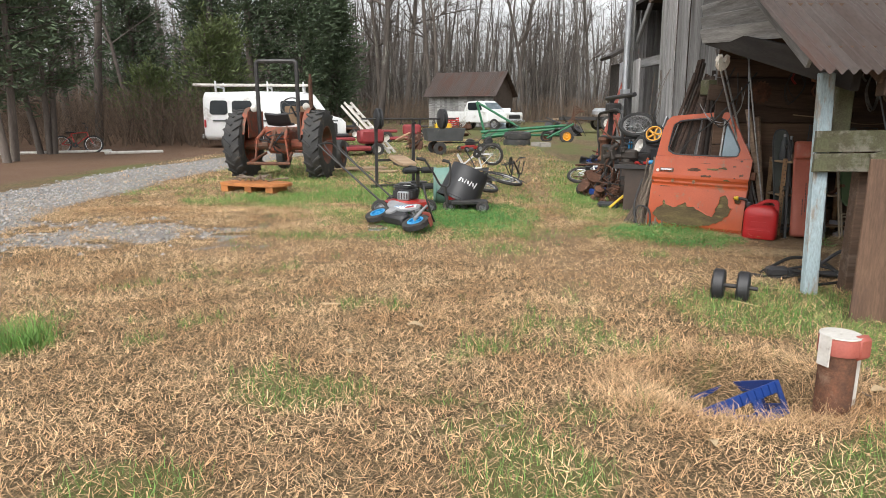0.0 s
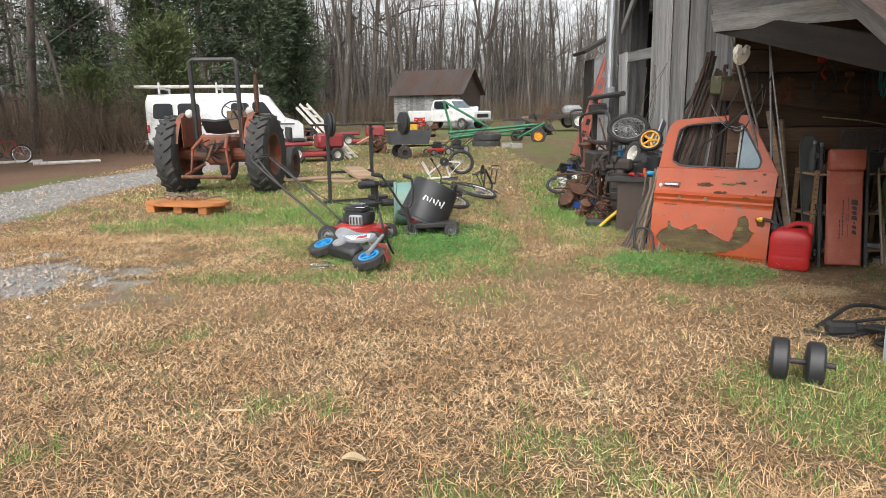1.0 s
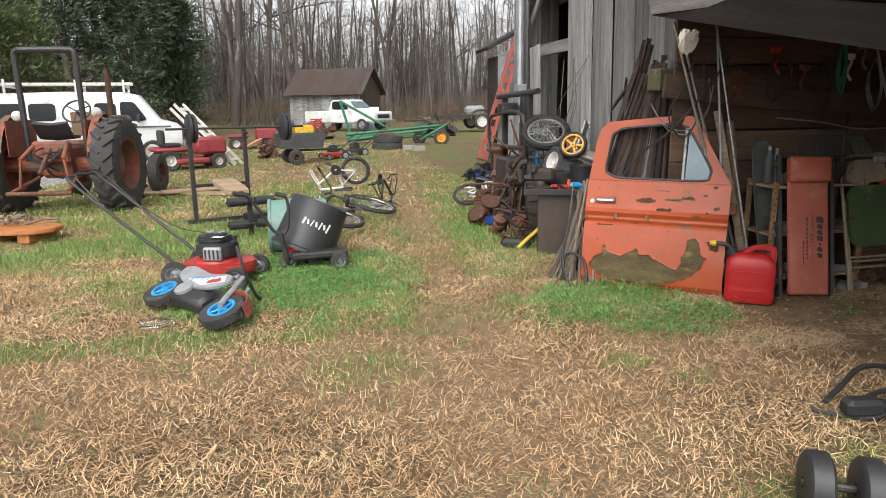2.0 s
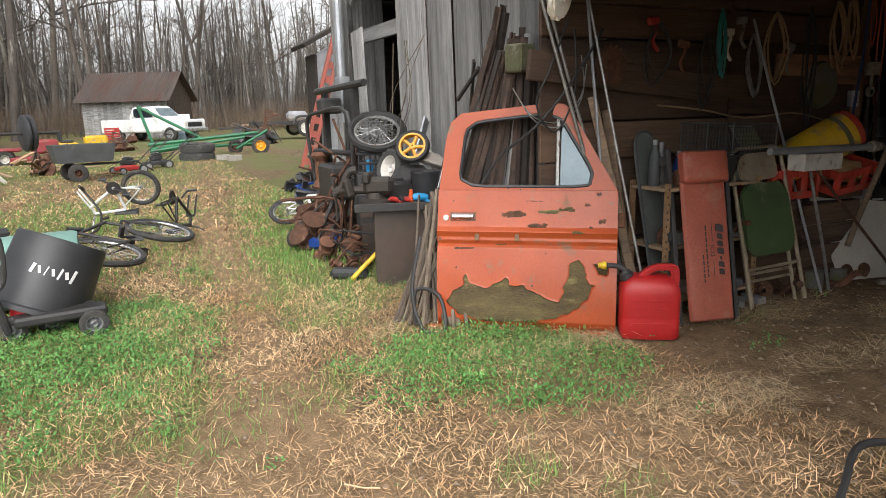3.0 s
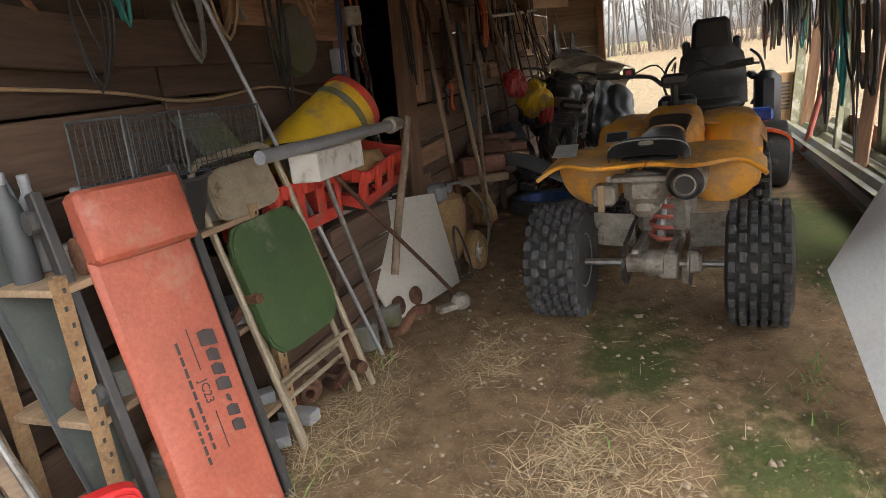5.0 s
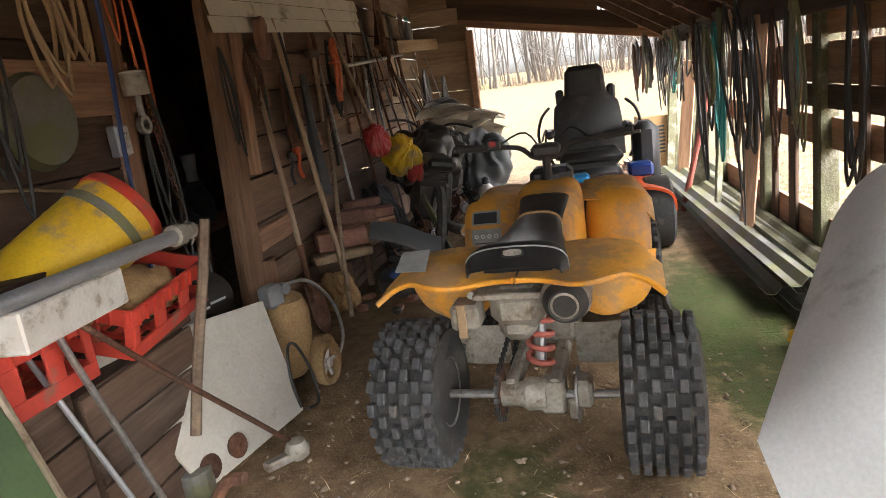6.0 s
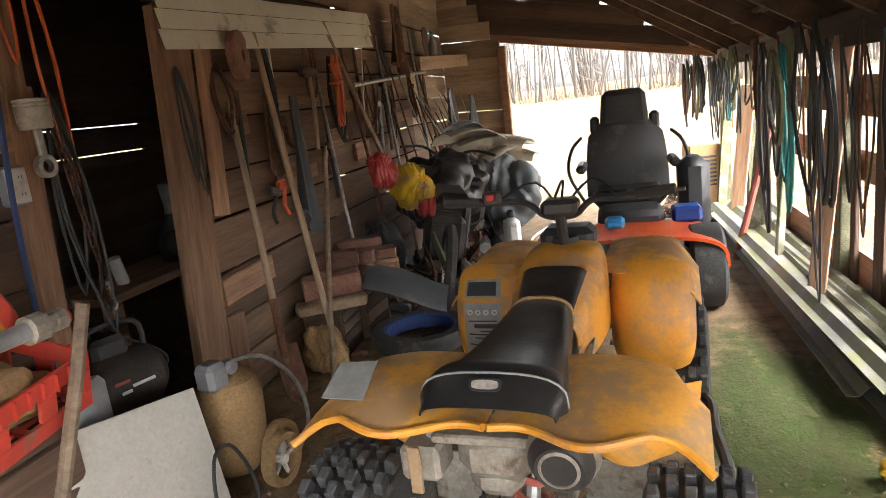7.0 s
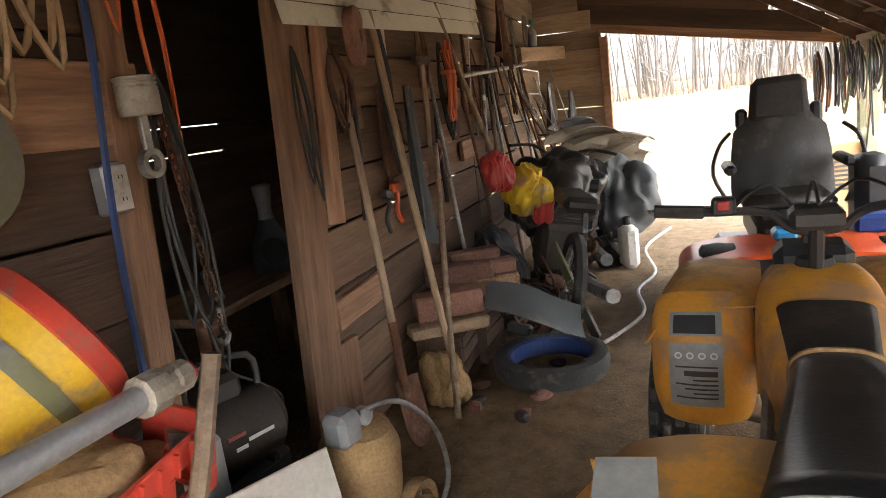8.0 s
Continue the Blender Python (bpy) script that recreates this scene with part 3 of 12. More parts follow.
    bp2.inputs["Strength"].default_value, bp2.inputs["Distance"].default_value = 0.5, 0.05
    L.new(mid, bp2.inputs["Height"])
    L.new(bp2.outputs["Normal"], bp.inputs["Normal"])
    L.new(bp.outputs["Normal"], b.inputs["Normal"])
    return m


def build_ground():
    xs, ys = spread(-8, 12, 0.13, 420), spread(0, 14, 0.13, 420)
    gx, gy = np.meshgrid(xs, ys, indexing="ij")
    co = np.stack([gx, gy, lie(gx, gy)], -1).reshape(-1, 3)
    nx, ny = gx.shape
    k = (np.arange(nx - 1)[:, None] * ny + np.arange(ny - 1)[None]).ravel()
    faces = np.stack([k, k + ny, k + ny + 1, k + 1], 1)
    me = arrays_mesh("ground", co, faces, ground_material())
    me.shade_smooth()
    g, d, s, mo, le = zones(co[:, 0], co[:, 1])
    one = np.ones_like(g)
    for name, chan in (("zone_a", (g, d, s, one)), ("zone_b", (mo, le, one * 0, one))):
        at = me.attributes.new(name, "FLOAT_COLOR", "POINT")
        at.data.foreach_set("color", np.stack(chan, 1).astype(np.float32).ravel())
    tagged(new("ground", me), "yard of dead straw-coloured grass, bare dirt and gravel", "ground", kind="structure")


build_ground()


def sow(name, count, area, keep, length, width, lean, material, label, seed, rise=0.0, single=False):
    """Scatters bent blades over area (x0, x1, y0, y1) where keep(x, y) says so. lean: range of degrees from the ground."""
    rs = np.random.RandomState(seed)
    x = rs.uniform(area[0], area[1], count * 3)
    y = rs.uniform(area[2], area[3], count * 3)
    ok = rs.rand(count * 3) < keep(x, y)
    x, y = x[ok][:count], y[ok][:count]
    n = len(x)
    z = lie(x, y) + rise * rs.rand(n)
    a = rs.uniform(0, 2 * np.pi, n)
    el = np.radians(rs.uniform(lean[0], lean[1], n))
    ln = rs.uniform(length[0], length[1], n)
    w = rs.uniform(width[0], width[1], n) / 2
    d = np.stack([np.cos(a) * np.cos(el), np.sin(a) * np.cos(el), np.sin(el)], 1)
    droop = rs.uniform(0.0, 0.6, n) * np.cos(el)
    side = np.stack([-np.sin(a), np.cos(a), rs.uniform(-0.5, 0.5, n)], 1)
    p0 = np.stack([x, y, z], 1)
    p1 = p0 + d * (ln * 0.55)[:, None]
    p2 = p0 + d * ln[:, None] + np.stack([0 * a, 0 * a, -droop * ln * 0.5 + 0.004], 1) + side * (rs.uniform(-0.25, 0.25, n) * ln)[:, None]
    p2[:, 2] = np.maximum(p2[:, 2], z + 0.003)
    if single:
        co = np.stack([p0 - side * w[:, None], p0 + side * w[:, None], p2 + side * (w * 0.3)[:, None], p2 - side * (w * 0.3)[:, None]], 1).reshape(-1, 3)
        me = arrays_mesh(name, co, np.arange(n * 4).reshape(n, 4), material)
        return tagged(new(name, me), label, "grass", kind="stuff")
    rows = [p0 - side * w[:, None], p0 + side * w[:, None], p1 - side * (w * 0.8)[:, None], p1 + side * (w * 0.8)[:, None], p2 - side * (w * 0.25)[:, None], p2 + side * (w * 0.25)[:, None]]
    co = np.stack(rows, 1).reshape(-1, 3)
    i = np.arange(n)[:, None] * 6
    faces = np.concatenate([i + np.array([0, 1, 3, 2]), i + np.array([2, 3, 5, 4])])
    me = arrays_mesh(name, co, faces, material)
    return tagged(new(name, me), label, "grass", kind="stuff")


def straw_keep(x, y):
    g, d, s, mo, le = zones(x, y)
    edge = np.clip((y + 1) / 3, 0, 1)
    return np.clip(1.0 - 0.45 * g - 0.45 * d - 1.0 * s, 0.12, 1) * (1 - le) * (~((x > 3.3) & (y > 4))) * edge * np.clip(1.25 - np.hypot(x, y) / 20, 0.2, 1) * np.where(y > 10, 0.8, 1.0)


def outer_keep(x, y):
    """Thinner dead grass round the walked part of the yard."""
    out = (x > 3.3) | (y < 1.5)
    return out * np.clip(1.25 - np.hypot(x - 2, y - 2) / 11, 0, 0.9) * (~((x > 2.6) & (y > 4.1))) * (x > -7)


def green_keep(x, y):
    g, d, s, mo, le = zones(x, y)
    return np.clip(g * 1.3 - 0.15, 0.004, 1) * (1 - 0.8 * d) * np.where((y < 3.4) & (x < 1.8), 0.4, 1.0) * (~((x > 3.3) & (y > 4.2))) * np.clip(1.2 - np.hypot(x, y) / 16, 0.1, 1)


def clover_keep(x, y):
    g = np.maximum(patch(x, y, 0.1, 8.3, 1.35, 1.4), 0.72 * patch(x, y, 2.45, 7.05, 1.15, 1.0))
    return np.clip(g * 1.1 + 1.6 * (0.4 * vnoise(x, y, 0.5, 5) + 0.6 * vnoise(x, y, 0.17, 6) - 0.5) - 0.25, 0, 0.8)


def hollow_keep(x, y):
    d = np.hypot((x - 1.45) / 0.6, (y - 2.98) / 0.5)
    return np.clip(1.3 - np.abs(d - 0.75) * 2.2, 0, 1)


def wisp_keep(x, y):
    """Loose straw trodden into the dirt at the shed's mouth."""
    g = np.zeros_like(x)
    for cx, cy, rx, ry in ((3.05, 6.15, 0.55, 0.28), (3.9, 6.2, 0.4, 0.22), (4.35, 5.9, 0.4, 0.3), (3.6, 5.3, 0.5, 0.2), (4.4, 6.85, 0.6, 0.2), (2.6, 7.0, 0.5, 0.3), (3.3, 7.05, 0.6, 0.25), (5.0, 6.5, 0.3, 0.2)):
        g = np.maximum(g, patch(x, y, cx, cy, rx, ry))
    return np.clip(g * 1.5 - 0.2, 0.015, 1) * (x > 1.9)


def clump_keep(x, y):
    """Thick clumps of straw and dead grass at the shed's mouth and the foot of the door."""
    g = np.zeros_like(x)
    for cx, cy, rx, ry in ((3.20, 6.00, 0.34, 0.17), (4.37, 6.10, 0.30, 0.16), (4.08, 6.05, 0.2, 0.14), (4.75, 6.92, 0.35, 0.10), (4.25, 6.88, 0.2, 0.08), (3.02, 6.98, 0.36, 0.12), (2.08, 7.75, 0.22, 0.2), (1.95, 8.3, 0.2, 0.2)):
        g = np.maximum(g, patch(x, y, cx, cy, rx, ry))
    return np.clip(g * 1.2 + 1.2 * (vnoise(x, y, 0.09, 11) - 0.6), 0, 1) * (g > 0)


def sprig_keep(x, y):
    """Fresh green sprigs in the shed's mouth."""
    g = np.zeros_like(x)
    for cx, cy, rx, ry in ((2.80, 7.02, 0.14, 0.10), (4.98, 6.95, 0.12, 0.06), (4.15, 6.82, 0.12, 0.05), (4.5, 5.95, 0.10, 0.08), (4.9, 5.3, 0.3, 0.1)):
        g = np.maximum(g, patch(x, y, cx, cy, rx, ry))
    return np.clip(g * 1.5, 0, 1)


def tuft_keep(x, y):
    return np.clip(patch(x, y, -2.45, 3.55, 0.32, 0.25) * 2, 0, 1)


sow("dead_grass", 275000, (-6, 3.6, 1.2, 9), straw_keep, (0.018, 0.062), (0.0022, 0.0050), (0, 48), M["straw"], "matted dead straw-coloured grass over the yard", 21, rise=0.012, single=True)
sow("dead_grass", 60000, (-7, 4, 8.6, 12.5), straw_keep, (0.025, 0.07), (0.003, 0.0065), (5, 45), M["straw"], "dead grass in the middle of the yard", 33, single=True)
sow("dead_grass", 110000, (-7, 5.5, 12, 30), straw_keep, (0.04, 0.10), (0.006, 0.014), (5, 45), M["straw"], "dead grass further down the yard", 22, single=True)
sow("dead_grass", 45000, (-7, 13, -7, 4.2), outer_keep, (0.04, 0.09), (0.008, 0.014), (0, 42), M["straw"], "dead grass round the edge of the yard", 34, rise=0.01, single=True)
sow("dead_stalks", 9000, (-6, 3.4, 1.2, 10), straw_keep, (0.03, 0.08), (0.0012, 0.0026), (1, 25), M["pale_straw"], "long pale broken stalks lying on the grass", 23)
sow("dead_grass", 7000, (0.7, 2.2, 2.5, 3.8), hollow_keep, (0.06, 0.16), (0.0015, 0.003), (4, 45), M["straw"], "long dead grass falling into a hollow", 27)
sow("loose_straw", 16000, (2.0, 6.0, 4.6, 7.3), wisp_keep, (0.03, 0.11), (0.0012, 0.0028), (1, 26), M["pale_straw"], "loose pale straw trodden into the dirt", 28, rise=0.015)
sow("green_grass", 110000, (-6, 3.5, 1.2, 12), green_keep, (0.03, 0.085), (0.002, 0.0045), (25, 85), M["green_grass"], "short green grass growing in patches", 24, single=True)
sow("green_grass", 95000, (-5, 6, 9.5, 32), green_keep, (0.04, 0.09), (0.006, 0.012), (25, 85), M["green_grass"], "green grass along the worn track", 25, single=True)
sow("straw_clump", 7000, (1.6, 5.2, 5.7, 8.6), clump_keep, (0.06, 0.17), (0.0014, 0.003), (2, 32), M["pale_straw"], "thick clumps of pale straw on the dirt", 31, rise=0.04)
sow("green_sprigs", 1600, (2.5, 5.3, 5.1, 7.3), sprig_keep, (0.03, 0.09), (0.003, 0.006), (30, 80), M["green_grass"], "fresh green sprigs on the dirt floor", 32)
sow("green_grass", 700, (-2.9, -2.0, 3.2, 3.9), tuft_keep, (0.10, 0.22), (0.003, 0.006), (35, 80), M["green_grass"], "tall tuft of green onion grass", 29)
sow("clover", 90000, (-2, 4, 6, 10.5), clover_keep, (0.010, 0.02), (0.008, 0.015), (-10, 50), M["clover"], "low bright green clover and chickweed", 26, rise=0.055, single=True)


def pebbles(name, count, area, keep, size, seed, label, material="gravel_stone"):
    """Scatters small angular stones as one mesh."""
    rs = np.random.RandomState(seed)
    x, y = rs.uniform(area[0], area[1], count * 6), rs.uniform(area[2], area[3], count * 6)
    ok = rs.rand(count * 6) < keep(x, y)
    x, y = x[ok][:count], y[ok][:count]
    n = len(x)
    r = size[0] + (size[1] - size[0]) * rs.rand(n) ** 2.5
    base = np.array([(1, 0, 0), (0, 1, 0), (-1, 0, 0), (0, -1, 0), (0, 0, 0.7), (0, 0, -0.7)], float)
    co = base[None] * r[:, None, None] * rs.uniform(0.6, 1.25, (n, 6, 1)) + rs.normal(0, 0.16, (n, 6, 3)) * r[:, None, None]
    a = rs.uniform(0, 6.283, n)
    c, s = np.cos(a)[:, None], np.sin(a)[:, None]
    co = np.stack([co[..., 0] * c - co[..., 1] * s + x[:, None], co[..., 0] * s + co[..., 1] * c + y[:, None], co[..., 2] + (lie(x, y) + r * 0.15)[:, None]], -1)
    f = np.array([(0, 1, 4), (1, 2, 4), (2, 3, 4), (3, 0, 4), (1, 0, 5), (2, 1, 5), (3, 2, 5), (0, 3, 5)])
    faces = (np.arange(n)[:, None, None] * 6 + f[None]).reshape(-1, 3)
    tagged(new(name, arrays_mesh(name, co.reshape(-1, 3), faces, M[material])), label, "gravel", kind="stuff")


def stone_keep(x, y):
    return np.clip(zones(x, y)[2], 0, 1) * np.clip(9 / np.hypot(x, y), 0.1, 1)


def speck_keep(x, y):
    g, d, s, mo, le = zones(x, y)
    return np.clip(d * 0.5 - g, 0.02, 1) * (x < 6.5)


pebbles("gravel", 11000, (-8.5, -2.5, 4, 18), stone_keep, (0.008, 0.035), 41, "pale grey crushed stone of the drive")
pebbles("gravel", 6000, (-4.5, 6.5, 3, 9.5), speck_keep, (0.003, 0.018), 42, "small stones scattered over the bare dirt", "dirt_stone")

# ---- barn and its lean-to ----
def lean_z(y):
    """Underside of the lean-to roof at y."""
    return 1.60 + (y - 4.45) * 0.62


def board(name, parent, a, b, wide, thick, material, face=(0, -1, 0), jitter=0.004):
    """A plank from a to b, wide across, its face turned to face."""
    a, b, face = Vector(a), Vector(b), Vector(face).normalized()
    x = (b - a).normalized()
    z = x.cross(face).normalized()
    y = z.cross(x)
    m = Matrix((x, y, z)).transposed().to_4x4()
    m.translation = a
    ln = (b - a).length
    bm = BM()
    box(bm, (ln / 2, R.uniform(-jitter, jitter), 0), (ln, thick, wide), bev=min(0.004, thick * 0.2))
    for v in bm.verts:
        v.co.z += R.uniform(-1, 1) * 0.003 + 0.012 * math.sin(v.co.x * 2.1 + a.x)
    return part(name, bm, material, parent, m=m)


lean_to = thing("wall_south_barn", pose(0, 0, 0), "barn side wall of dark weathered horizontal planks", "wall", kind="structure")
z = 0.02
row = 0
while z < 3.55:
    h = R.choice((0.20, 0.235, 0.26))
    # planks turn lighter past the doorway and eastward: daylight put into their colour
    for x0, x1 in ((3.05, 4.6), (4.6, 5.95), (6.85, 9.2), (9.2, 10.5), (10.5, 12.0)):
        board("plank", lean_to, (x0 + 0.004, 7.5, z + h / 2), (x1 - 0.004, 7.5, z + h / 2), h - R.uniform(0.006, 0.02), 0.025, M["tan_board"] if x0 > 10 and z > 0.9 else M["lit_plank"] if x0 > 6.5 else M["dark_board"])
    z += h
    row += 1
board("plank", lean_to, (5.95, 7.5, 2.25), (6.85, 7.5, 2.25), 0.5, 0.025, M["dark_board"])

inner = thing("wall_barn_room", pose(0, 0, 0), "dark plank walls inside the barn behind the doorway", "wall", kind="structure")
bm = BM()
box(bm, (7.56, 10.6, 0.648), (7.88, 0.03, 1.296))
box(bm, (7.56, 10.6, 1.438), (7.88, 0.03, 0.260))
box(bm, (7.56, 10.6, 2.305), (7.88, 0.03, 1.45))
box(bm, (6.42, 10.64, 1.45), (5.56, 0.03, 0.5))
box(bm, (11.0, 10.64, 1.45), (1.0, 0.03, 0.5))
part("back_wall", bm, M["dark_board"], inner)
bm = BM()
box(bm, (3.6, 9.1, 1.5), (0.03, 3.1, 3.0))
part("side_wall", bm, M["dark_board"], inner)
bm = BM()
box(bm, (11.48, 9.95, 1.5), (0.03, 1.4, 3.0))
# gaps between these boards are added to let some daylight into the room
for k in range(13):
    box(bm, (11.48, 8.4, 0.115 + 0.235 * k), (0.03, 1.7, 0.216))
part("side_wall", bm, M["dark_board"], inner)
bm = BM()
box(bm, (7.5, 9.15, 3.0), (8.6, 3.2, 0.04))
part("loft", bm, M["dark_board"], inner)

# west face: upright grey boards, an open bay, a corner post
west = thing("wall_west_barn", pose(0, 0, 0), "weathered grey upright barn boards beside an open bay", "wall", kind="structure")
y = 7.62
while y < 9.75:
    w = R.uniform(0.15, 0.30)
    board("plank", west, (3.22, y + w / 2, 0.25 + R.uniform(-0.1, 0.1)), (3.22 + R.uniform(-0.02, 0.02), y + w / 2 + 0.18, 5.2), w - R.uniform(0.006, 0.022), 0.024, M["grey_board"], face=(-1, 0, 0), jitter=0.012)
    y += w
for yy in (11.55, 11.72, 11.9):
    board("plank", west, (3.22, yy, 0.1), (3.22, yy + 0.15, 5.2), 0.155, 0.024, M["grey_board"], face=(-1, 0, 0))
board("plank", west, (3.15, 10.95, 1.3), (3.15, 11.0, 2.15), 0.34, 0.02, M["grey_board"], face=(-1, 0, 0))
board("rail", west, (3.3, 9.6, 2.1), (3.3, 12.0, 2.1), 0.14, 0.05, M["grey_board"], face=(-1, 0, 0))
board("brace", west, (3.3, 10.6, 3.3), (3.3, 11.6, 2.5), 0.10, 0.05, M["grey_board"], face=(-1, 0, 0))
bm = BM()
tube(bm, [(3.1, 11.45, 1.2), (3.1, 11.5, 5.0)], 0.05, 10)
part("conduit", bm, M["galv"], west, "galvanised conduit pipe")
bm = BM()
box(bm, (3.10, 11.45, 1.55), (0.12, 0.2, 0.3), bev=0.01)
part("meter_box", bm, M["galv"], west, "grey electric meter box")
# inner shell of the bay: its unlit depth is put into near-black boards
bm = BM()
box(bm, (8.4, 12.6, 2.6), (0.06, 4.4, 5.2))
part("bay_back", bm, M["black_and_shade_board"], west)
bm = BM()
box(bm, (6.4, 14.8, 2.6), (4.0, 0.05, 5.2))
part("north_wall", bm, M["black_and_shade_board"], west)
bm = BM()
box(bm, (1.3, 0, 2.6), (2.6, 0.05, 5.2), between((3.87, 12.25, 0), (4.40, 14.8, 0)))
part("bay_side", bm, M["black_and_shade_board"], west)
for k in range(5):
    board("plank", west, (3.31 + 0.135 * k, 12.2, 0.1), (3.30 + 0.135 * k, 12.25, 5.2), 0.128, 0.024, M["grey_board"], face=(0, -1, 0))
# lid added over the bay to keep skylight out of it
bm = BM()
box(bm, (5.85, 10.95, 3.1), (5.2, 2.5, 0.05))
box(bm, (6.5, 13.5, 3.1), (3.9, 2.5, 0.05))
part("loft_floor", bm, M["black_and_shade_board"], west)

# gable over the open end
gable = thing("wall_gable", pose(0, 0, 0), "lapped grey siding boards under the lean-to rake", "wall", kind="structure")
for i in range(11):
    zb = 2.10 + i * 0.125
    yr = 4.72 + (zb - 1.70) / 0.62
    if yr < 7.4:
        board("siding_board", gable, (2.88 - 0.008 * (i % 2), 7.60, zb + 0.05), (2.86, yr, zb - 0.10 * max(0, 3 - i) / 3), 0.155, 0.018, M["grey_board"], face=(-1, 0, -0.3), jitter=0.008)
board("rake_board", gable, (2.50, 4.60, 1.66), (2.58, 7.7, 3.58), 0.10, 0.03, M["grey_board"], face=(-1, 0, 0))
board("header_beam", gable, (2.80, 4.55, 1.56), (2.95, 7.62, 2.16), 0.19, 0.06, M["black_and_shade_board"], face=(-1, 0, 0))

# roof: corrugated sheets
roof = thing("roof", pose(0, 0, 0), "rusty corrugated tin roof over the open shed", "roof", kind="structure")


def tin_sheet(x0, wide, lift):
    bm = BM()
    n = int(wide / 0.076) * 6
    def fn(u, v):
        y = 4.24 + v * 3.43
        return (x0 + u * wide + 0.0 * v, y, lean_z(y) + 0.10 + lift + 0.017 * math.sin(u * wide / 0.076 * 2 * math.pi) + 0.012 * math.sin(v * 9 + x0))
    grid(bm, n, 5, fn)
    thicken(bm, 0.0015)
    return part("tin_sheet", bm, M["rust_roof"], roof, smooth=True)


for i in range(15):
    tin_sheet(2.38 + i * 0.64, 0.71, 0.004 * (i % 2))
ceiling = BM()
for i in range(6):
    yy = 4.6 + i * 0.58
    box(ceiling, (7.2, yy, lean_z(yy) + 0.06), (9.3, 0.09, 0.025))
for i in range(11):
    xx = 2.9 + i * 0.9
    c = Matrix.Translation((xx, 6.0, lean_z(6.0) - 0.01)) @ Matrix.Rotation(math.atan(0.62), 4, "X")
    box(ceiling, (0, 0, 0), (0.05, 3.75, 0.11), c)
solo("ceiling", ceiling, M["dark_board"], pose(0, 0, 0), "rafters and purlins under the tin roof", "ceiling", kind="structure")

# south side: posts, rails, gaps
south = thing("wall_south", pose(0, 0, 0), "open south side of rough posts and rails", "wall", kind="structure")


def post(name, x, y, s, top, material, leanx=0.0, leany=0.0, parent=None):
    bm = BM()
    box(bm, (0, 0, top / 2), (s[0], s[1], top), bev=0.008)
    for v in bm.verts:
        v.co.x += leanx * v.co.z + R.uniform(-0.004, 0.004)
        v.co.y += leany * v.co.z
    return part(name, bm, material, parent, m=pose(x, y, 0))


post("post", 2.75, 4.72, (0.10, 0.07), 1.60, M["blue_post"], -0.04, parent=south)
bm = BM()
box(bm, (2.90, 4.86, 1.38), (0.12, 0.10, 0.56), bev=0.008)
part("post_stub", bm, M["moss_board"], south)
bm = BM()
box(bm, (3.08, 4.80, 0.60), (0.10, 0.10, 1.20), bev=0.008)
part("post", bm, M["dark_board"], south)
for x, lx in ((4.3, 0.02), (5.9, -0.02), (7.14, 0.01), (8.1, -0.03), (9.4, 0.02), (10.6, 0.0), (11.9, 0.02)):
    post("post", x, 4.42 + R.uniform(-0.05, 0.05), (0.10, 0.10), 1.62, M["moss_board"], lx, parent=south)
board("eave_beam", south, (2.9, 4.45, 1.52), (12.1, 4.45, 1.52), 0.16, 0.09, M["dark_board"])
board("rail", south, (2.63, 4.66, 1.135), (3.35, 4.62, 1.13), 0.15, 0.035, M["moss_board"])
board("rail", south, (2.63, 4.655, 0.985), (3.2, 4.62, 0.98), 0.13, 0.035, M["moss_board"])
board("rail", south, (3.0, 4.60, 1.0), (3.9, 4.5, 1.22), 0.10, 0.03, M["moss_board"])
board("rail", south, (4.2, 4.35, 0.85), (9.5, 4.35, 0.85), 0.16, 0.03, M["brown_beam"])
board("rail", south, (4.2, 4.36, 1.19), (9.3, 4.36, 1.21), 0.20, 0.03, M["brown_beam"])
board("rail", south, (4.2, 4.365, 1.40), (7.4, 4.365, 1.41), 0.17, 0.03, M["brown_beam"])
board("rail", south, (4.2, 4.36, 0.60), (6.3, 4.36, 0.60), 0.22, 0.03, M["brown_beam"])
board("rail", south, (4.2, 4.36, 0.32), (9.4, 4.36, 0.30), 0.20, 0.03, M["brown_beam"])
board("rail", south, (5.2, 4.372, 1.56), (9.6, 4.372, 1.57), 0.16, 0.03, M["dark_board"])
board("rail", south, (5.9, 4.368, 1.04), (7.6, 4.368, 1.03), 0.12, 0.025, M["dark_board"])
for x, w in ((6.05, 0.10), (6.35, 0.14), (6.62, 0.08), (7.6, 0.12), (7.95, 0.08)):
    board("slat", south, (x, 4.39, 0.0), (x + R.uniform(-0.06, 0.06), 4.39, 1.55), w, 0.022, M["dark_board"])
bm = BM()
box(bm, (3.26, 4.06, 0.52), (1.22, 0.018, 1.06), bev=0.003)
part("plywood_sheet", bm, M["plywood"], south, "dark stained plywood sheet")

# east end: lintel, boards above it and a strip of wall beside the opening
east = thing("wall_east", pose(0, 0, 0), "open east end with gapped boards under the roof", "wall", kind="structure")
for i in range(9):
    y0 = 4.50 + (0.10 + 0.19 * i) / 0.42
    z0 = 1.72 + 0.19 * i
    if y0 < 7.3:
        board("plank", east, (12.0, y0, z0 + 0.2 * (y0 - 4.45)), (12.0, 7.45, z0 + 0.6), R.choice((0.176, 0.196, 0.20, 0.20)), 0.025, M["dark_board"], face=(-1, 0, 0))
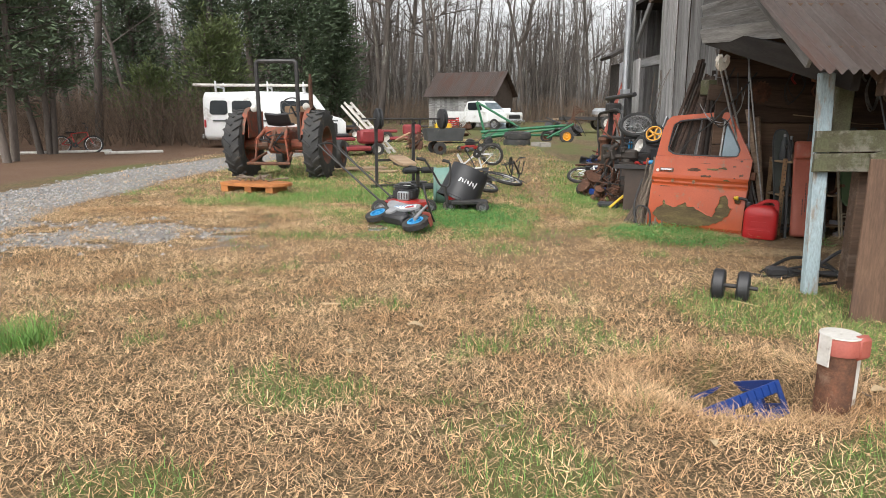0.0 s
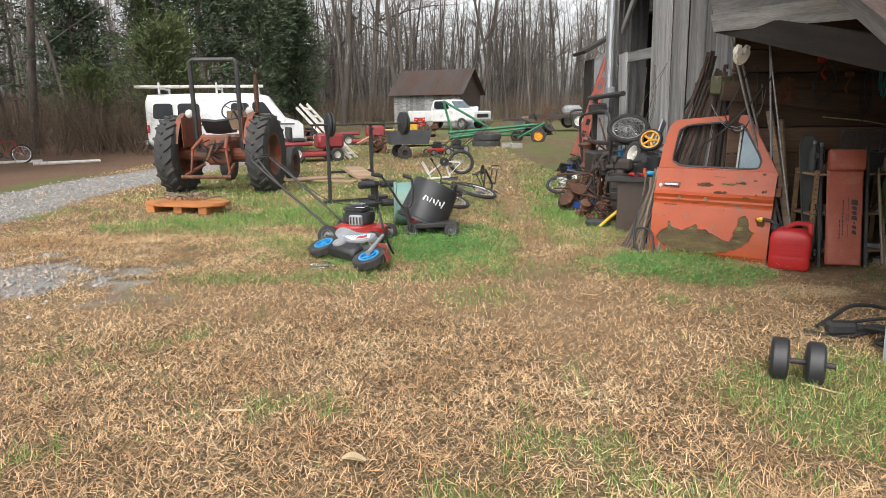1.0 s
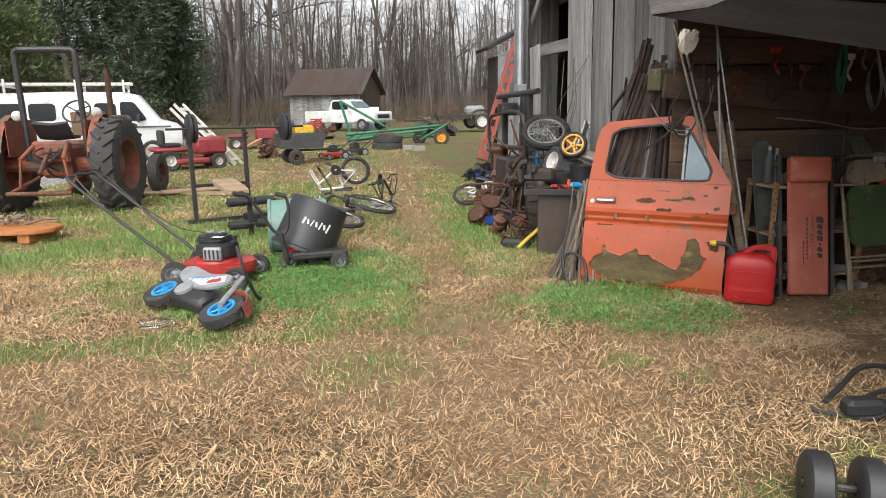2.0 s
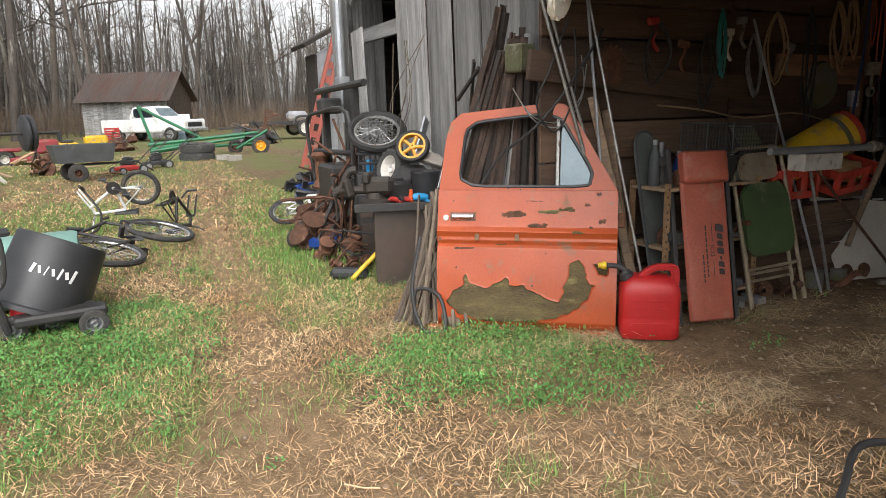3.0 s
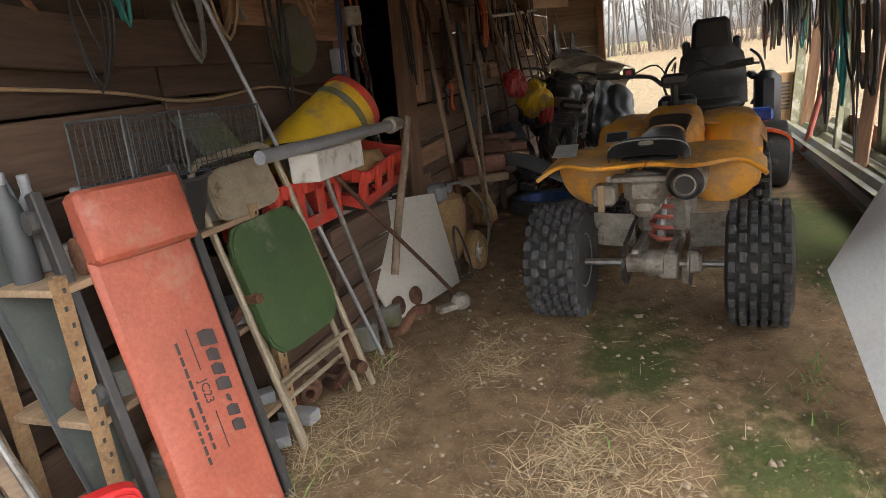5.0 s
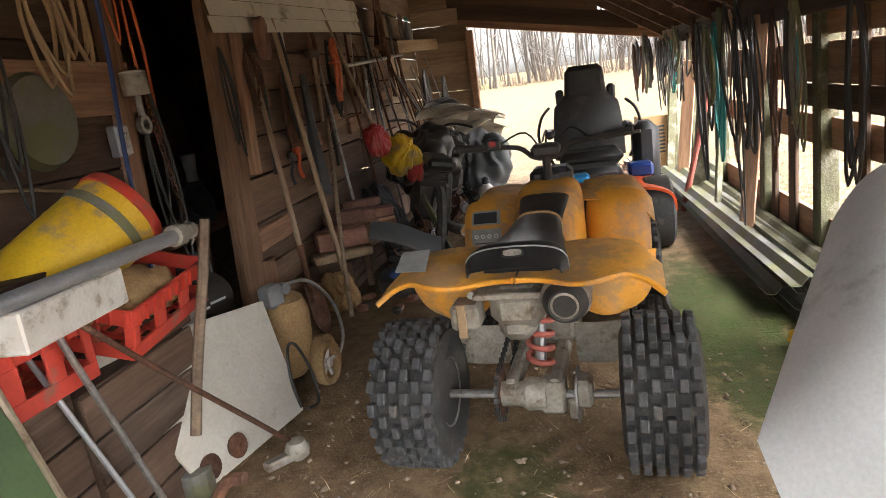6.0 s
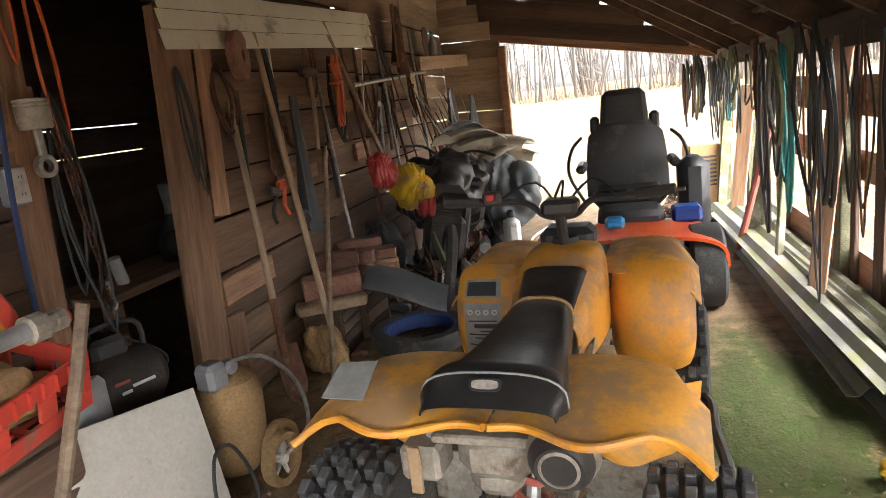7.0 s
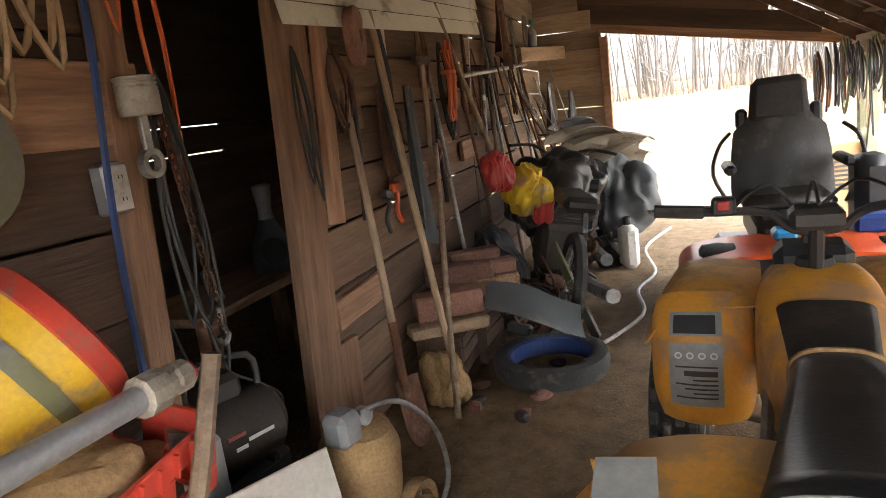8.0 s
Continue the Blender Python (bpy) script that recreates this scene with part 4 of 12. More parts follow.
board("lintel", east, (12.06, 4.45, 1.60), (12.06, 7.5, 2.20), 0.12, 0.08, M["brown_beam"], face=(-1, 0, 0))
z = 0.05
while z < 2.6:
    board("plank", east, (11.96 if z > 1.9 else 12.0, 6.80 + max(0, z - 1.9) * 0.6, z + 0.1), (11.96 if z > 1.9 else 12.0, 7.485, z + 0.11 + R.uniform(-0.02, 0.02)), 0.199, 0.025, M["tan_board"] if z > 0.9 else M["brown_beam"], face=(-1, 0, 0))
    z += 0.2
post("post", 11.95, 6.77, (0.10, 0.09), 1.95, M["brown_beam"], parent=east)

# ---- truck door leaning on the barn corner ----
def fill_loops(bm, loops, flip=False):
    """Fills an outline with holes, in x and z at y = 0."""
    es = []
    for loop in loops:
        vs = [bm.verts.new((x, 0, z)) for x, z in loop]
        es += [bm.edges.new((vs[i], vs[(i + 1) % len(vs)])) for i in range(len(vs))]
    bmesh.ops.triangle_fill(bm, use_beauty=True, use_dissolve=False, edges=es)
    bmesh.ops.recalc_face_normals(bm, faces=bm.faces)


def slab(bm, loops, thick):
    fill_loops(bm, loops)
    g = bmesh.ops.extrude_face_region(bm, geom=list(bm.faces))
    bmesh.ops.translate(bm, verts=[v for v in g["geom"] if isinstance(v, bmesh.types.BMVert)], vec=(0, thick, 0))
    bmesh.ops.recalc_face_normals(bm, faces=bm.faces)


def soften(loop, n=3, k=0.25):
    for _ in range(n):
        out = []
        for i in range(len(loop)):
            a, b = loop[i], loop[(i + 1) % len(loop)]
            out += [(a[0] + (b[0] - a[0]) * k, a[1] + (b[1] - a[1]) * k), (a[0] + (b[0] - a[0]) * (1 - k), a[1] + (b[1] - a[1]) * (1 - k))]
        loop = out
    return loop


def door_depth(x, z):
    """How far the outer skin stands out, by height."""
    d = 0.035 * math.sin(math.pi * min(max(z / 0.80, 0), 1) ** 0.8)
    d += 0.022 * max(0, 1 - abs(z - 0.545) / 0.03)
    d -= 0.016 * max(0, 1 - abs(z - 0.475) / 0.02)
    d -= 0.03 * max(0, (0.05 - z) / 0.05)
    return -d


def in_loop(x, z, loop):
    """Whether a point lies inside a closed outline."""
    hit = False
    for (x0, z0), (x1, z1) in zip(loop, loop[1:] + loop[:1]):
        if (z0 > z) != (z1 > z) and x < x0 + (z - z0) / (z1 - z0) * (x1 - x0):
            hit = not hit
    return hit


PEELED = ([(0.05, 0.155), (0.09, 0.20), (0.15, 0.24), (0.165, 0.31), (0.19, 0.255), (0.29, 0.225), (0.36, 0.27), (0.395, 0.30), (0.42, 0.255), (0.50, 0.245), (0.60, 0.19), (0.68, 0.16), (0.72, 0.20), (0.735, 0.30), (0.75, 0.38),
           (0.80, 0.395), (0.835, 0.36), (0.83, 0.31), (0.87, 0.25), (0.86, 0.20), (0.80, 0.15), (0.74, 0.10), (0.62, 0.06), (0.45, 0.04), (0.25, 0.045), (0.12, 0.08)],
          [(0.88, 0.385), (0.95, 0.37), (0.94, 0.32), (0.90, 0.33)], [(0.84, 0.28), (0.89, 0.262), (0.85, 0.245)])


def peeled(x, z):
    q = Vector((x * 26, z * 26, 2.0))
    dx, dz = 0.014 * noise.noise(q), 0.014 * noise.noise(q + Vector((7, 3, 1)))
    return any(in_loop(x + dx, z + dz, loop) for loop in PEELED)


def truck_door():
    m = pose(2.43, 7.70, 0.0, 0, 0, -39) @ Matrix.Rotation(radians(-12.5), 4, "X") @ Matrix.Scale(1.075, 4)
    t = thing("truck_door", m, "orange pickup truck door with peeling paint leaning on old posts", "car door")
    W, D = 170, 132
    keep, bad = [], []
    skin, patchy = BM(), BM()
    ks, kp = {}, {}

    bare = [[peeled((i + 0.5) / W, 0.78 * (j + 0.5) / D) for j in range(D)] for i in range(W)]
    # round off the broken edge of the paint
    torn = collections.defaultdict(list)
    for i in range(W):
        for j in range(D):
            if i + 1 < W and bare[i][j] != bare[i + 1][j]:
                torn[(i + 1, j)].append((i + 1, j + 1))
                torn[(i + 1, j + 1)].append((i + 1, j))
            if j + 1 < D and bare[i][j] != bare[i][j + 1]:
                torn[(i, j + 1)].append((i + 1, j + 1))
                torn[(i + 1, j + 1)].append((i, j + 1))
    place = {k: (k[0] / W, 0.78 * k[1] / D) for k in torn}
    for _ in range(3):
        place = {k: tuple(0.4 * place[k][a] + 0.6 * sum(place[q][a] for q in near) / len(near) for a in (0, 1)) for k, near in torn.items()}

    def vert(bm, store, i, j, inset):
        if (i, j) not in store:
            x, z = place.get((i, j), (i / W, 0.78 * j / D))
            xl = 0.025 * (1 - z / 0.78) * 0.6
            xx = xl + x * (1.0 - xl)
            zz = z + 0.018 * math.sin(x * 3) * (j == 0)
            wob = 0.003 * noise.noise(Vector((x * 6, z * 6, 0)))
            store[(i, j)] = bm.verts.new((xx, door_depth(xx, zz) + inset + wob, zz))
        return store[(i, j)]

    for i in range(W):
        for j in range(D):
            p = bare[i][j]
            bm, st, ins = (patchy, kp, 0.006) if p else (skin, ks, 0.0)
            bm.faces.new([vert(bm, st, i + a, j + b, ins) for a, b in ((0, 0), (1, 0), (1, 1), (0, 1))])
    # flaring paint along the broken edge
    for v in skin.verts:
        if v.is_boundary and 0.03 < v.co.x < 0.97 and 0.05 < v.co.z < 0.7:
            v.co.y -= 0.003 + 0.012 * max(0, noise.noise(v.co * 14))
            v.co.z += 0.004 * noise.noise(v.co * 20 + Vector((3, 1, 5)))
    part("outer_skin", skin, M["door_paint"], t, smooth=True)
    part("rust_patch", patchy, M["door_filler"], t, "mossy brown body filler where the paint peeled off")
    outer = [(0.0, 0.775), (0.035, 1.08), (0.06, 1.17), (0.12, 1.222), (0.62, 1.268), (0.70, 1.262), (0.735, 1.235), (0.985, 0.80), (1.0, 0.775)]
    hole = soften([(0.115, 0.805), (0.155, 1.165), (0.665, 1.215), (0.865, 0.885), (0.845, 0.80)], 2, 0.12)
    bm = BM()
    slab(bm, [outer, hole], 0.055)
    bmesh.ops.bevel(bm, geom=[e for e in bm.edges if len(e.link_faces) == 2 and e.calc_face_angle(0) > 0.8], offset=0.008, segments=2, affect="EDGES")
    part("window_frame", bm, M["door_paint"], t, smooth=True)
    bm = BM()
    tube(bm, [(x, 0.012, z) for x, z in hole], 0.011, 6, closed=True)
    part("window_seal", bm, M["black_plastic"], t, "cracked black rubber seal")
    bm = BM()
    box(bm, (0.672, 0.02, 1.0), (0.022, 0.028, 0.42), bev=0.004)
    part("division_bar", bm, M["steel"], t)
    bm = BM()
    plate(bm, [(0.685, 0.81), (0.84, 0.81), (0.85, 0.875), (0.69, 1.185)], 0.005, Matrix.Translation((0, 0.025, 0)) @ Matrix.Rotation(math.pi / 2, 4, "X"))
    part("vent_glass", bm, M["dusty_glass"], t, "dusty quarter window glass")
    bm = BM()
    box(bm, (0.5, 0.075, 0.40), (0.94, 0.012, 0.74), bev=0.004)
    box(bm, (0.02, 0.045, 0.40), (0.02, 0.07, 0.74))
    box(bm, (0.985, 0.045, 0.40), (0.02, 0.07, 0.72))
    box(bm, (0.5, 0.045, 0.03), (0.94, 0.07, 0.02))
    part("inner_shell", bm, M["rust"], t)
    handle = BM()
    box(handle, (0.15, door_depth(0, 0.63) - 0.016, 0.632), (0.135, 0.02, 0.028), bev=0.007)
    part("handle", handle, M["bright_steel"], t, "chrome door handle")
    bm = BM()
    box(bm, (0.15, door_depth(0, 0.63) - 0.003, 0.63), (0.15, 0.006, 0.05), bev=0.002)
    part("handle_recess", bm, M["tractor_red"], t)
    bm = BM()
    lathe(bm, [(0.017, 0), (0.017, 0.006), (0.012, 0.009)], 14, pose(0.05, door_depth(0, 0.62) + 0.001, 0.622, 90))
    part("lock_button", bm, M["white_plastic"], t, "round chrome lock cylinder")
    for x in (0.235, 0.46):
        bm = BM()
        box(bm, (x, door_depth(x, 0.525) - 0.002, 0.518), (0.026, 0.008, 0.045), bev=0.003)
        part("trim_clip", bm, M["olive_metal"], t)
    for x, z, w, h, bare_mat in ((0.44, 0.645, 0.15, 0.040, "rust"), (0.63, 0.66, 0.13, 0.022, "door_filler"), (0.73, 0.672, 0.09, 0.03, "door_filler"), (0.57, 0.578, 0.12, 0.04, "rust"), (0.79, 0.545, 0.07, 0.018, "door_filler"), (0.92, 0.61, 0.045, 0.04, "rust"), (0.16, 0.452, 0.12, 0.014, "rust"), (0.37, 0.475, 0.07, 0.012, "rust"),
                                 (0.55, 0.72, 0.11, 0.006, "rust"), (0.84, 0.70, 0.03, 0.02, "rust"), (0.02, 0.50, 0.02, 0.03, "rust"), (0.90, 0.76, 0.03, 0.02, "rust"), (0.12, 0.34, 0.012, 0.012, "rust"), (0.62, 0.43, 0.01, 0.012, "rust"), (0.86, 0.575, 0.025, 0.016, "rust")):
        bm = BM()
        out = [(w / 2 * math.copysign(abs(math.cos(a)) ** 0.6, math.cos(a)) * R.uniform(0.75, 1.1), h / 2 * math.copysign(abs(math.sin(a)) ** 0.5, math.sin(a)) * R.uniform(0.35, 1.2)) for a in np.linspace(0, 2 * math.pi, 21)[:-1]]
        yy = door_depth(x, z) if z < 0.78 else -0.001
        plate(bm, out, 0.002, Matrix.Translation((x, yy - 0.0015, z)) @ Matrix.Rotation(math.pi / 2, 4, "X"))
        part("rust_chip", bm, M[bare_mat], t)
    for x, z in ((0.33, 0.80), (0.40, 0.79), (0.47, 0.785), (0.09, 0.72), (0.55, 0.25)):
        bm = BM()
        lathe(bm, [(0.005, 0), (0.004, 0.002)], 8, pose(x, (door_depth(x, z) if z < 0.78 else 0) - 0.001, z, 90))
        part("screw_hole", bm, M["black_metal"], t)
    for z in (0.62, 0.2):
        bm = BM()
        box(bm, (1.015, 0.05, z), (0.05, 0.05, 0.08), bev=0.005)
        part("hinge", bm, M["rust"], t)
    bm = BM()
    for v in range(8):
        box(bm, (0.02 + v * 0.125, 0.005, 0.0), (0.12, 0.04 + R.uniform(0, 0.015), 0.022), bev=0.004)
    part("lower_flange", bm, M["door_paint"], t)


truck_door()


# ---- red petrol can ----
def gas_can():
    t = thing("gas_can", pose(3.42, 6.93, 0.005, 0, 0, 147) @ Matrix.Scale(1.06, 4), "red plastic petrol can with black spout on bare dirt", "gas can")
    bm = BM()
    w, d, h = 0.31, 0.19, 0.29
    prof = [(0.94, 0.0), (1.0, 0.015), (1.0, 0.10), (0.985, 0.11), (1.0, 0.12), (1.0, 0.24), (0.97, 0.275), (0.88, 0.30), (0.7, 0.325), (0.55, 0.335)]
    rings = []
    for s, z in prof:
        ring = []
        for k in range(28):
            a = 2 * math.pi * k / 28
            c, q = math.cos(a), math.sin(a)
            ex = 0.32
            ring.append(bm.verts.new((w / 2 * s * math.copysign(abs(c) ** ex, c), d / 2 * (s if s < 0.99 else 1) * math.copysign(abs(q) ** ex, q), z)))
        rings.append(ring)
    for a, b in zip(rings, rings[1:]):
        for k in range(28):
            bm.faces.new((a[k], a[(k + 1) % 28], b[(k + 1) % 28], b[k]))
    bm.faces.new(rings[0][::-1])
    bm.faces.new(rings[-1])
    part("body", bm, M["red_plastic"], t, smooth=True)
    bm = BM()
    slab(bm, [soften([(-0.152, 0.23), (-0.155, 0.375), (-0.12, 0.395), (-0.03, 0.395), (0.03, 0.365), (0.095, 0.295), (0.09, 0.24)], 2, 0.2), soften([(-0.115, 0.335), (-0.105, 0.362), (-0.035, 0.362), (0.02, 0.330), (0.0, 0.312), (-0.10, 0.312)], 2, 0.2)], 0.052)
    for v in bm.verts:
        v.co.y -= 0.026
    bmesh.ops.bevel(bm, geom=[e for e in bm.edges if len(e.link_faces) == 2 and e.calc_face_angle(0) > 0.8], offset=0.010, segments=3, affect="EDGES")
    part("handle", bm, M["red_plastic"], t, smooth=True)
    for y in (-0.097, 0.097):
        bm = BM()
        box(bm, (0, y, 0.15), (0.16, 0.004, 0.05), bev=0.001)
        box(bm, (0, y, 0.215), (0.2, 0.004, 0.012), bev=0.001)
        box(bm, (0, y, 0.085), (0.2, 0.004, 0.012), bev=0.001)
        part("embossing", bm, M["red_plastic"], t)
    bm = BM()
    lathe(bm, [(0.036, 0), (0.036, 0.035), (0.028, 0.04), (0.022, 0.05)], 16, pose(0.115, 0, 0.31, 0, 12, 0))
    part("collar", bm, M["black_plastic"], t, "black ribbed filler collar")
    bm = BM()
    tube(bm, bend([(0.125, 0, 0.35), (0.15, 0.0, 0.375), (0.20, 0, 0.385), (0.235, 0, 0.385)], 4), 0.014, 10)
    spout = part("spout", bm, M["black_plastic"], t, smooth=True)
    bm = BM()
    lathe(bm, [(0.013, 0), (0.022, 0.004), (0.022, 0.02), (0.015, 0.034), (0.015, 0.045)], 12, pose(0.225, 0, 0.385, 0, 90, 0))
    part("cap", bm, M["yellow_plastic"], spout, "yellow spout cap")


gas_can()


# ---- writing ----
def letters(text, size, m, material, parent, name="lettering", squeeze=1.0, shear=0.0, depth=0.0008):
    cu = bpy.data.curves.new(name, "FONT")
    cu.body, cu.size, cu.shear, cu.extrude = text, size, shear, depth
    cu.align_x, cu.align_y, cu.resolution_u = "CENTER", "CENTER", 2
    tmp = bpy.data.objects.new(name, cu)
    me = bpy.data.meshes.new_from_object(tmp)
    bpy.data.objects.remove(tmp)
    me.transform(Matrix.Diagonal((squeeze, 1, 1, 1)))
    me.materials.clear()
    me.materials.append(material)
    ob = new(name, me)
    ob.parent, ob.matrix_basis = parent, m
    return ob


# ---- mechanic's creeper stood on end ----
def creeper():
    """Local x across, z up along the board, y away from the viewer."""
    m = between((3.74, 6.93, 0.02), (4.03, 6.85, 0.02)) @ Matrix.Rotation(radians(-13), 4, "X")
    t = thing("creeper", m, "faded red padded mechanic's creeper stood on end", "creeper")
    L, w = 1.02, 0.29

    def pad(z0, z1, thick, name, puff=0.012):
        bm = BM()
        box(bm, (w / 2, -thick / 2, (z0 + z1) / 2), (w, thick, z1 - z0), bev=0.014)
        bmesh.ops.subdivide_edges(bm, edges=list(bm.edges), cuts=4, use_grid_fill=True)
        for v in bm.verts:
            u, q = v.co.x / w, (v.co.z - z0) / (z1 - z0)
            if v.co.y < -thick * 0.5:
                v.co.y -= puff * math.sin(math.pi * min(max(u, 0), 1)) * math.sin(math.pi * min(max(q, 0), 1)) ** 0.4
            v.co += Vector((1, 1, 1)) * (0.003 * noise.noise(v.co * 17) + 0.0035 * noise.noise(Vector((v.co.x * 3, 0, v.co.z * 11))))
        return part(name, bm, M["creeper_vinyl"], t, smooth=True)

    board_pad = pad(0.0, 0.86, 0.035, "pad")
    pad(0.83, L, 0.085, "headrest", 0.02)
    for z, s in ((0.845, 1),):
        bm = BM()
        tube(bm, [(0.0, -0.05, z), (w, -0.05, z)], 0.004, 6)
        part("piping", bm, M["creeper_vinyl"], t)
    for x in (-0.025, w + 0.025):
        bm = BM()
        box(bm, (x + (0.02 if x > 0 else -0.012), 0.035, 0.51), (0.028, 0.045, 1.08), bev=0.004)
        part("rail", bm, M["black_metal"], t, "black steel side rail")
    for x in (-0.03, w + 0.03):
        for z in (0.10, 0.52, 0.98):
            bm = BM()
            lathe(bm, [(0.012, -0.011), (0.03, -0.011), (0.032, 0), (0.03, 0.011), (0.012, 0.011)], 14, pose(x + (0.03 if x > 0 else -0.03), 0.05, z, 0, 90, 0))
            part("caster", bm, M["old_rubber"], t)
    turn = Matrix.Rotation(math.pi / 2, 4, "X") @ Matrix.Rotation(-math.pi / 2, 4, "Z")
    # maker's mark and small print as plain shapes: the lettering runs down the pad
    at = lambda x, z: Matrix.Translation((x, -0.0512, z)) @ turn
    for k, (z0, ln, th) in enumerate(((0.555, 0.045, 0.05), (0.505, 0.035, 0.035), (0.462, 0.032, 0.035), (0.418, 0.036, 0.042), (0.375, 0.02, 0.012), (0.338, 0.032, 0.035), (0.293, 0.034, 0.035))):
        bm = BM()
        plate(bm, [(-ln / 2, -th / 2), (ln / 2 - 0.006, -th / 2), (ln / 2, 0), (ln / 2 + 0.004, th / 2), (-ln / 2 + 0.006, th / 2), (-ln / 2 - 0.003, 0)], 0.0012)
        part("maker_mark", bm, M["black_ink"], t, m=at(0.215, z0))
    letters("JC23", 0.036, at(0.16, 0.42), M["black_ink"], t)
    for x, z0, z1 in ((0.165, 0.60, 0.48), (0.165, 0.36, 0.25)):
        bm = BM()
        box(bm, (0, 0, 0), (z0 - z1, 0.003, 0.001))
        part("rule_line", bm, M["black_ink"], t, m=at(x, (z0 + z1) / 2))
    for x, z0, z1 in ((0.125, 0.575, 0.27), (0.10, 0.40, 0.24)):
        zz = z0
        while zz > z1:
            ln = R.uniform(0.012, 0.035)
            bm = BM()
            box(bm, (0, 0, 0), (ln, 0.008, 0.001))
            part("small_print", bm, M["black_ink"], t, m=at(x, zz - ln / 2))
            zz -= ln + 0.007


creeper()


# ---- folding chair ----
def folding_chair():
    m = between((4.28, 6.93, 0.02), (4.72, 6.88, 0.02)) @ Matrix.Rotation(radians(-14), 4, "X") @ Matrix.Rotation(radians(-2.5), 4, "Y") @ Matrix.Scale(1.04, 4)
    t = thing("folding_chair", m, "folded metal chair with dark green seat and tan back", "chair")
    w, h = 0.43, 0.98
    bm = BM()
    tube(bm, bend([(0.0, 0, 0), (0.01, 0, 0.5), (0.02, 0, 0.90), (0.06, 0, h - 0.01), (0.13, 0, h), (w - 0.13, 0, h), (w - 0.06, 0, h - 0.01), (w - 0.02, 0, 0.90), (w - 0.01, 0, 0.5), (w, 0, 0)], 4), 0.0125, 8)
    part("front_frame", bm, M["chair_tube"], t, smooth=True)
    bm = BM()
    tube(bm, bend([(0.045, 0.035, 0.0), (0.045, 0.03, 0.3), (0.045, 0.02, 0.64)], 3), 0.011, 8)
    part("leg", bm, M["chair_tube"], t, smooth=True)
    bm = BM()
    tube(bm, bend([(w - 0.045, 0.035, 0.0), (w - 0.045, 0.03, 0.3), (w - 0.045, 0.02, 0.64)], 3), 0.011, 8)
    part("leg", bm, M["chair_tube"], t, smooth=True)
    for z, a, b, y in ((0.16, 0.045, w - 0.045, 0.035), (0.235, 0.0, w, 0.0), (0.205, 0.045, w - 0.045, 0.034)):
        bm = BM()
        tube(bm, [(a, y, z), (b, y, z)], 0.009, 8)
        part("crossbar", bm, M["chair_tube"], t)
    bm = BM()
    plate(bm, soften([(0.03, 0.31), (w - 0.03, 0.31), (w - 0.035, 0.755), (0.035, 0.755)], 2, 0.12), 0.028, Matrix.Translation((0, -0.012, 0)) @ Matrix.Rotation(math.pi / 2, 4, "X"), 0.008)
    part("seat", bm, M["green_vinyl"], t, "dusty dark green vinyl seat", smooth=True)
    bm = BM()
    plate(bm, soften([(0.06, 0.775), (w - 0.06, 0.775), (w - 0.07, 0.945), (0.07, 0.945)], 2, 0.14), 0.02, Matrix.Translation((0, 0.004, 0)) @ Matrix.Rotation(math.pi / 2, 4, "X"), 0.006)
    part("backrest", bm, M["chair_tube"], t, "tan painted steel backrest", smooth=True)


folding_chair()


# ---- long things leaning on the wall ----
def pole(name, a, b, r, material, label, category, group="", n=8):
    bm = BM()
    ln = (Vector(b) - Vector(a)).length
    tube(bm, [(ln * k / 4, 0.006 * math.sin(k * 1.3), 0.004 * math.cos(k)) for k in range(5)], [r * 1.02, r, r, r * 0.98, r * 0.95], n)
    return solo(name, bm, material, between(a, b), label, category, group, smooth=True)


def plank(name, a, b, wide, thick, material, label, category="board", group="", roll=0.0):
    bm = BM()
    ln = (Vector(b) - Vector(a)).length
    box(bm, (ln / 2, 0, 0), (ln, thick, wide), bev=min(0.004, thick / 4))
    bmesh.ops.subdivide_edges(bm, edges=[e for e in bm.edges if e.calc_length() > ln * 0.8], cuts=5)
    for v in bm.verts:
        v.co += Vector((0, 0.004 * math.sin(v.co.x * 3), 0.004 * noise.noise(v.co * 5)))
    return solo(name, bm, material, between(a, b, roll), label, category, group)


pole("pole", (3.53, 7.02, 0.02), (3.32, 7.43, 2.02), 0.009, M["steel"], "thin dull steel pole leaning by the petrol can", "pole", "poles")
pole("pole", (3.56, 7.25, 0.02), (2.98, 7.42, 2.0), 0.012, M["steel"], "grey steel conduit leaning on the wall", "pole", "poles")
pole("pole", (3.62, 7.28, 0.02), (3.06, 7.45, 1.95), 0.011, M["steel"], "grey steel conduit leaning on the wall", "pole", "poles")
pole("pole", (3.48, 7.30, 0.02), (3.36, 7.46, 1.95), 0.010, M["galv"], "galvanised pipe standing against the planks", "pole", "poles")
plank("board", (3.62, 7.20, 0.02), (3.40, 7.45, 1.36), 0.055, 0.03, M["handle_wood"], "old grey wooden stake leaning on the wall", group="leaning boards")
plank("board", (3.60, 7.24, 0.02), (3.52, 7.46, 1.28), 0.06, 0.03, M["handle_wood"], "weathered wooden stake leaning on the wall", group="leaning boards")
plank("board", (3.52, 7.28, 0.02), (3.42, 7.44, 0.98), 0.05, 0.03, M["steel"], "narrow metal strip leaning on the wall", group="leaning boards")
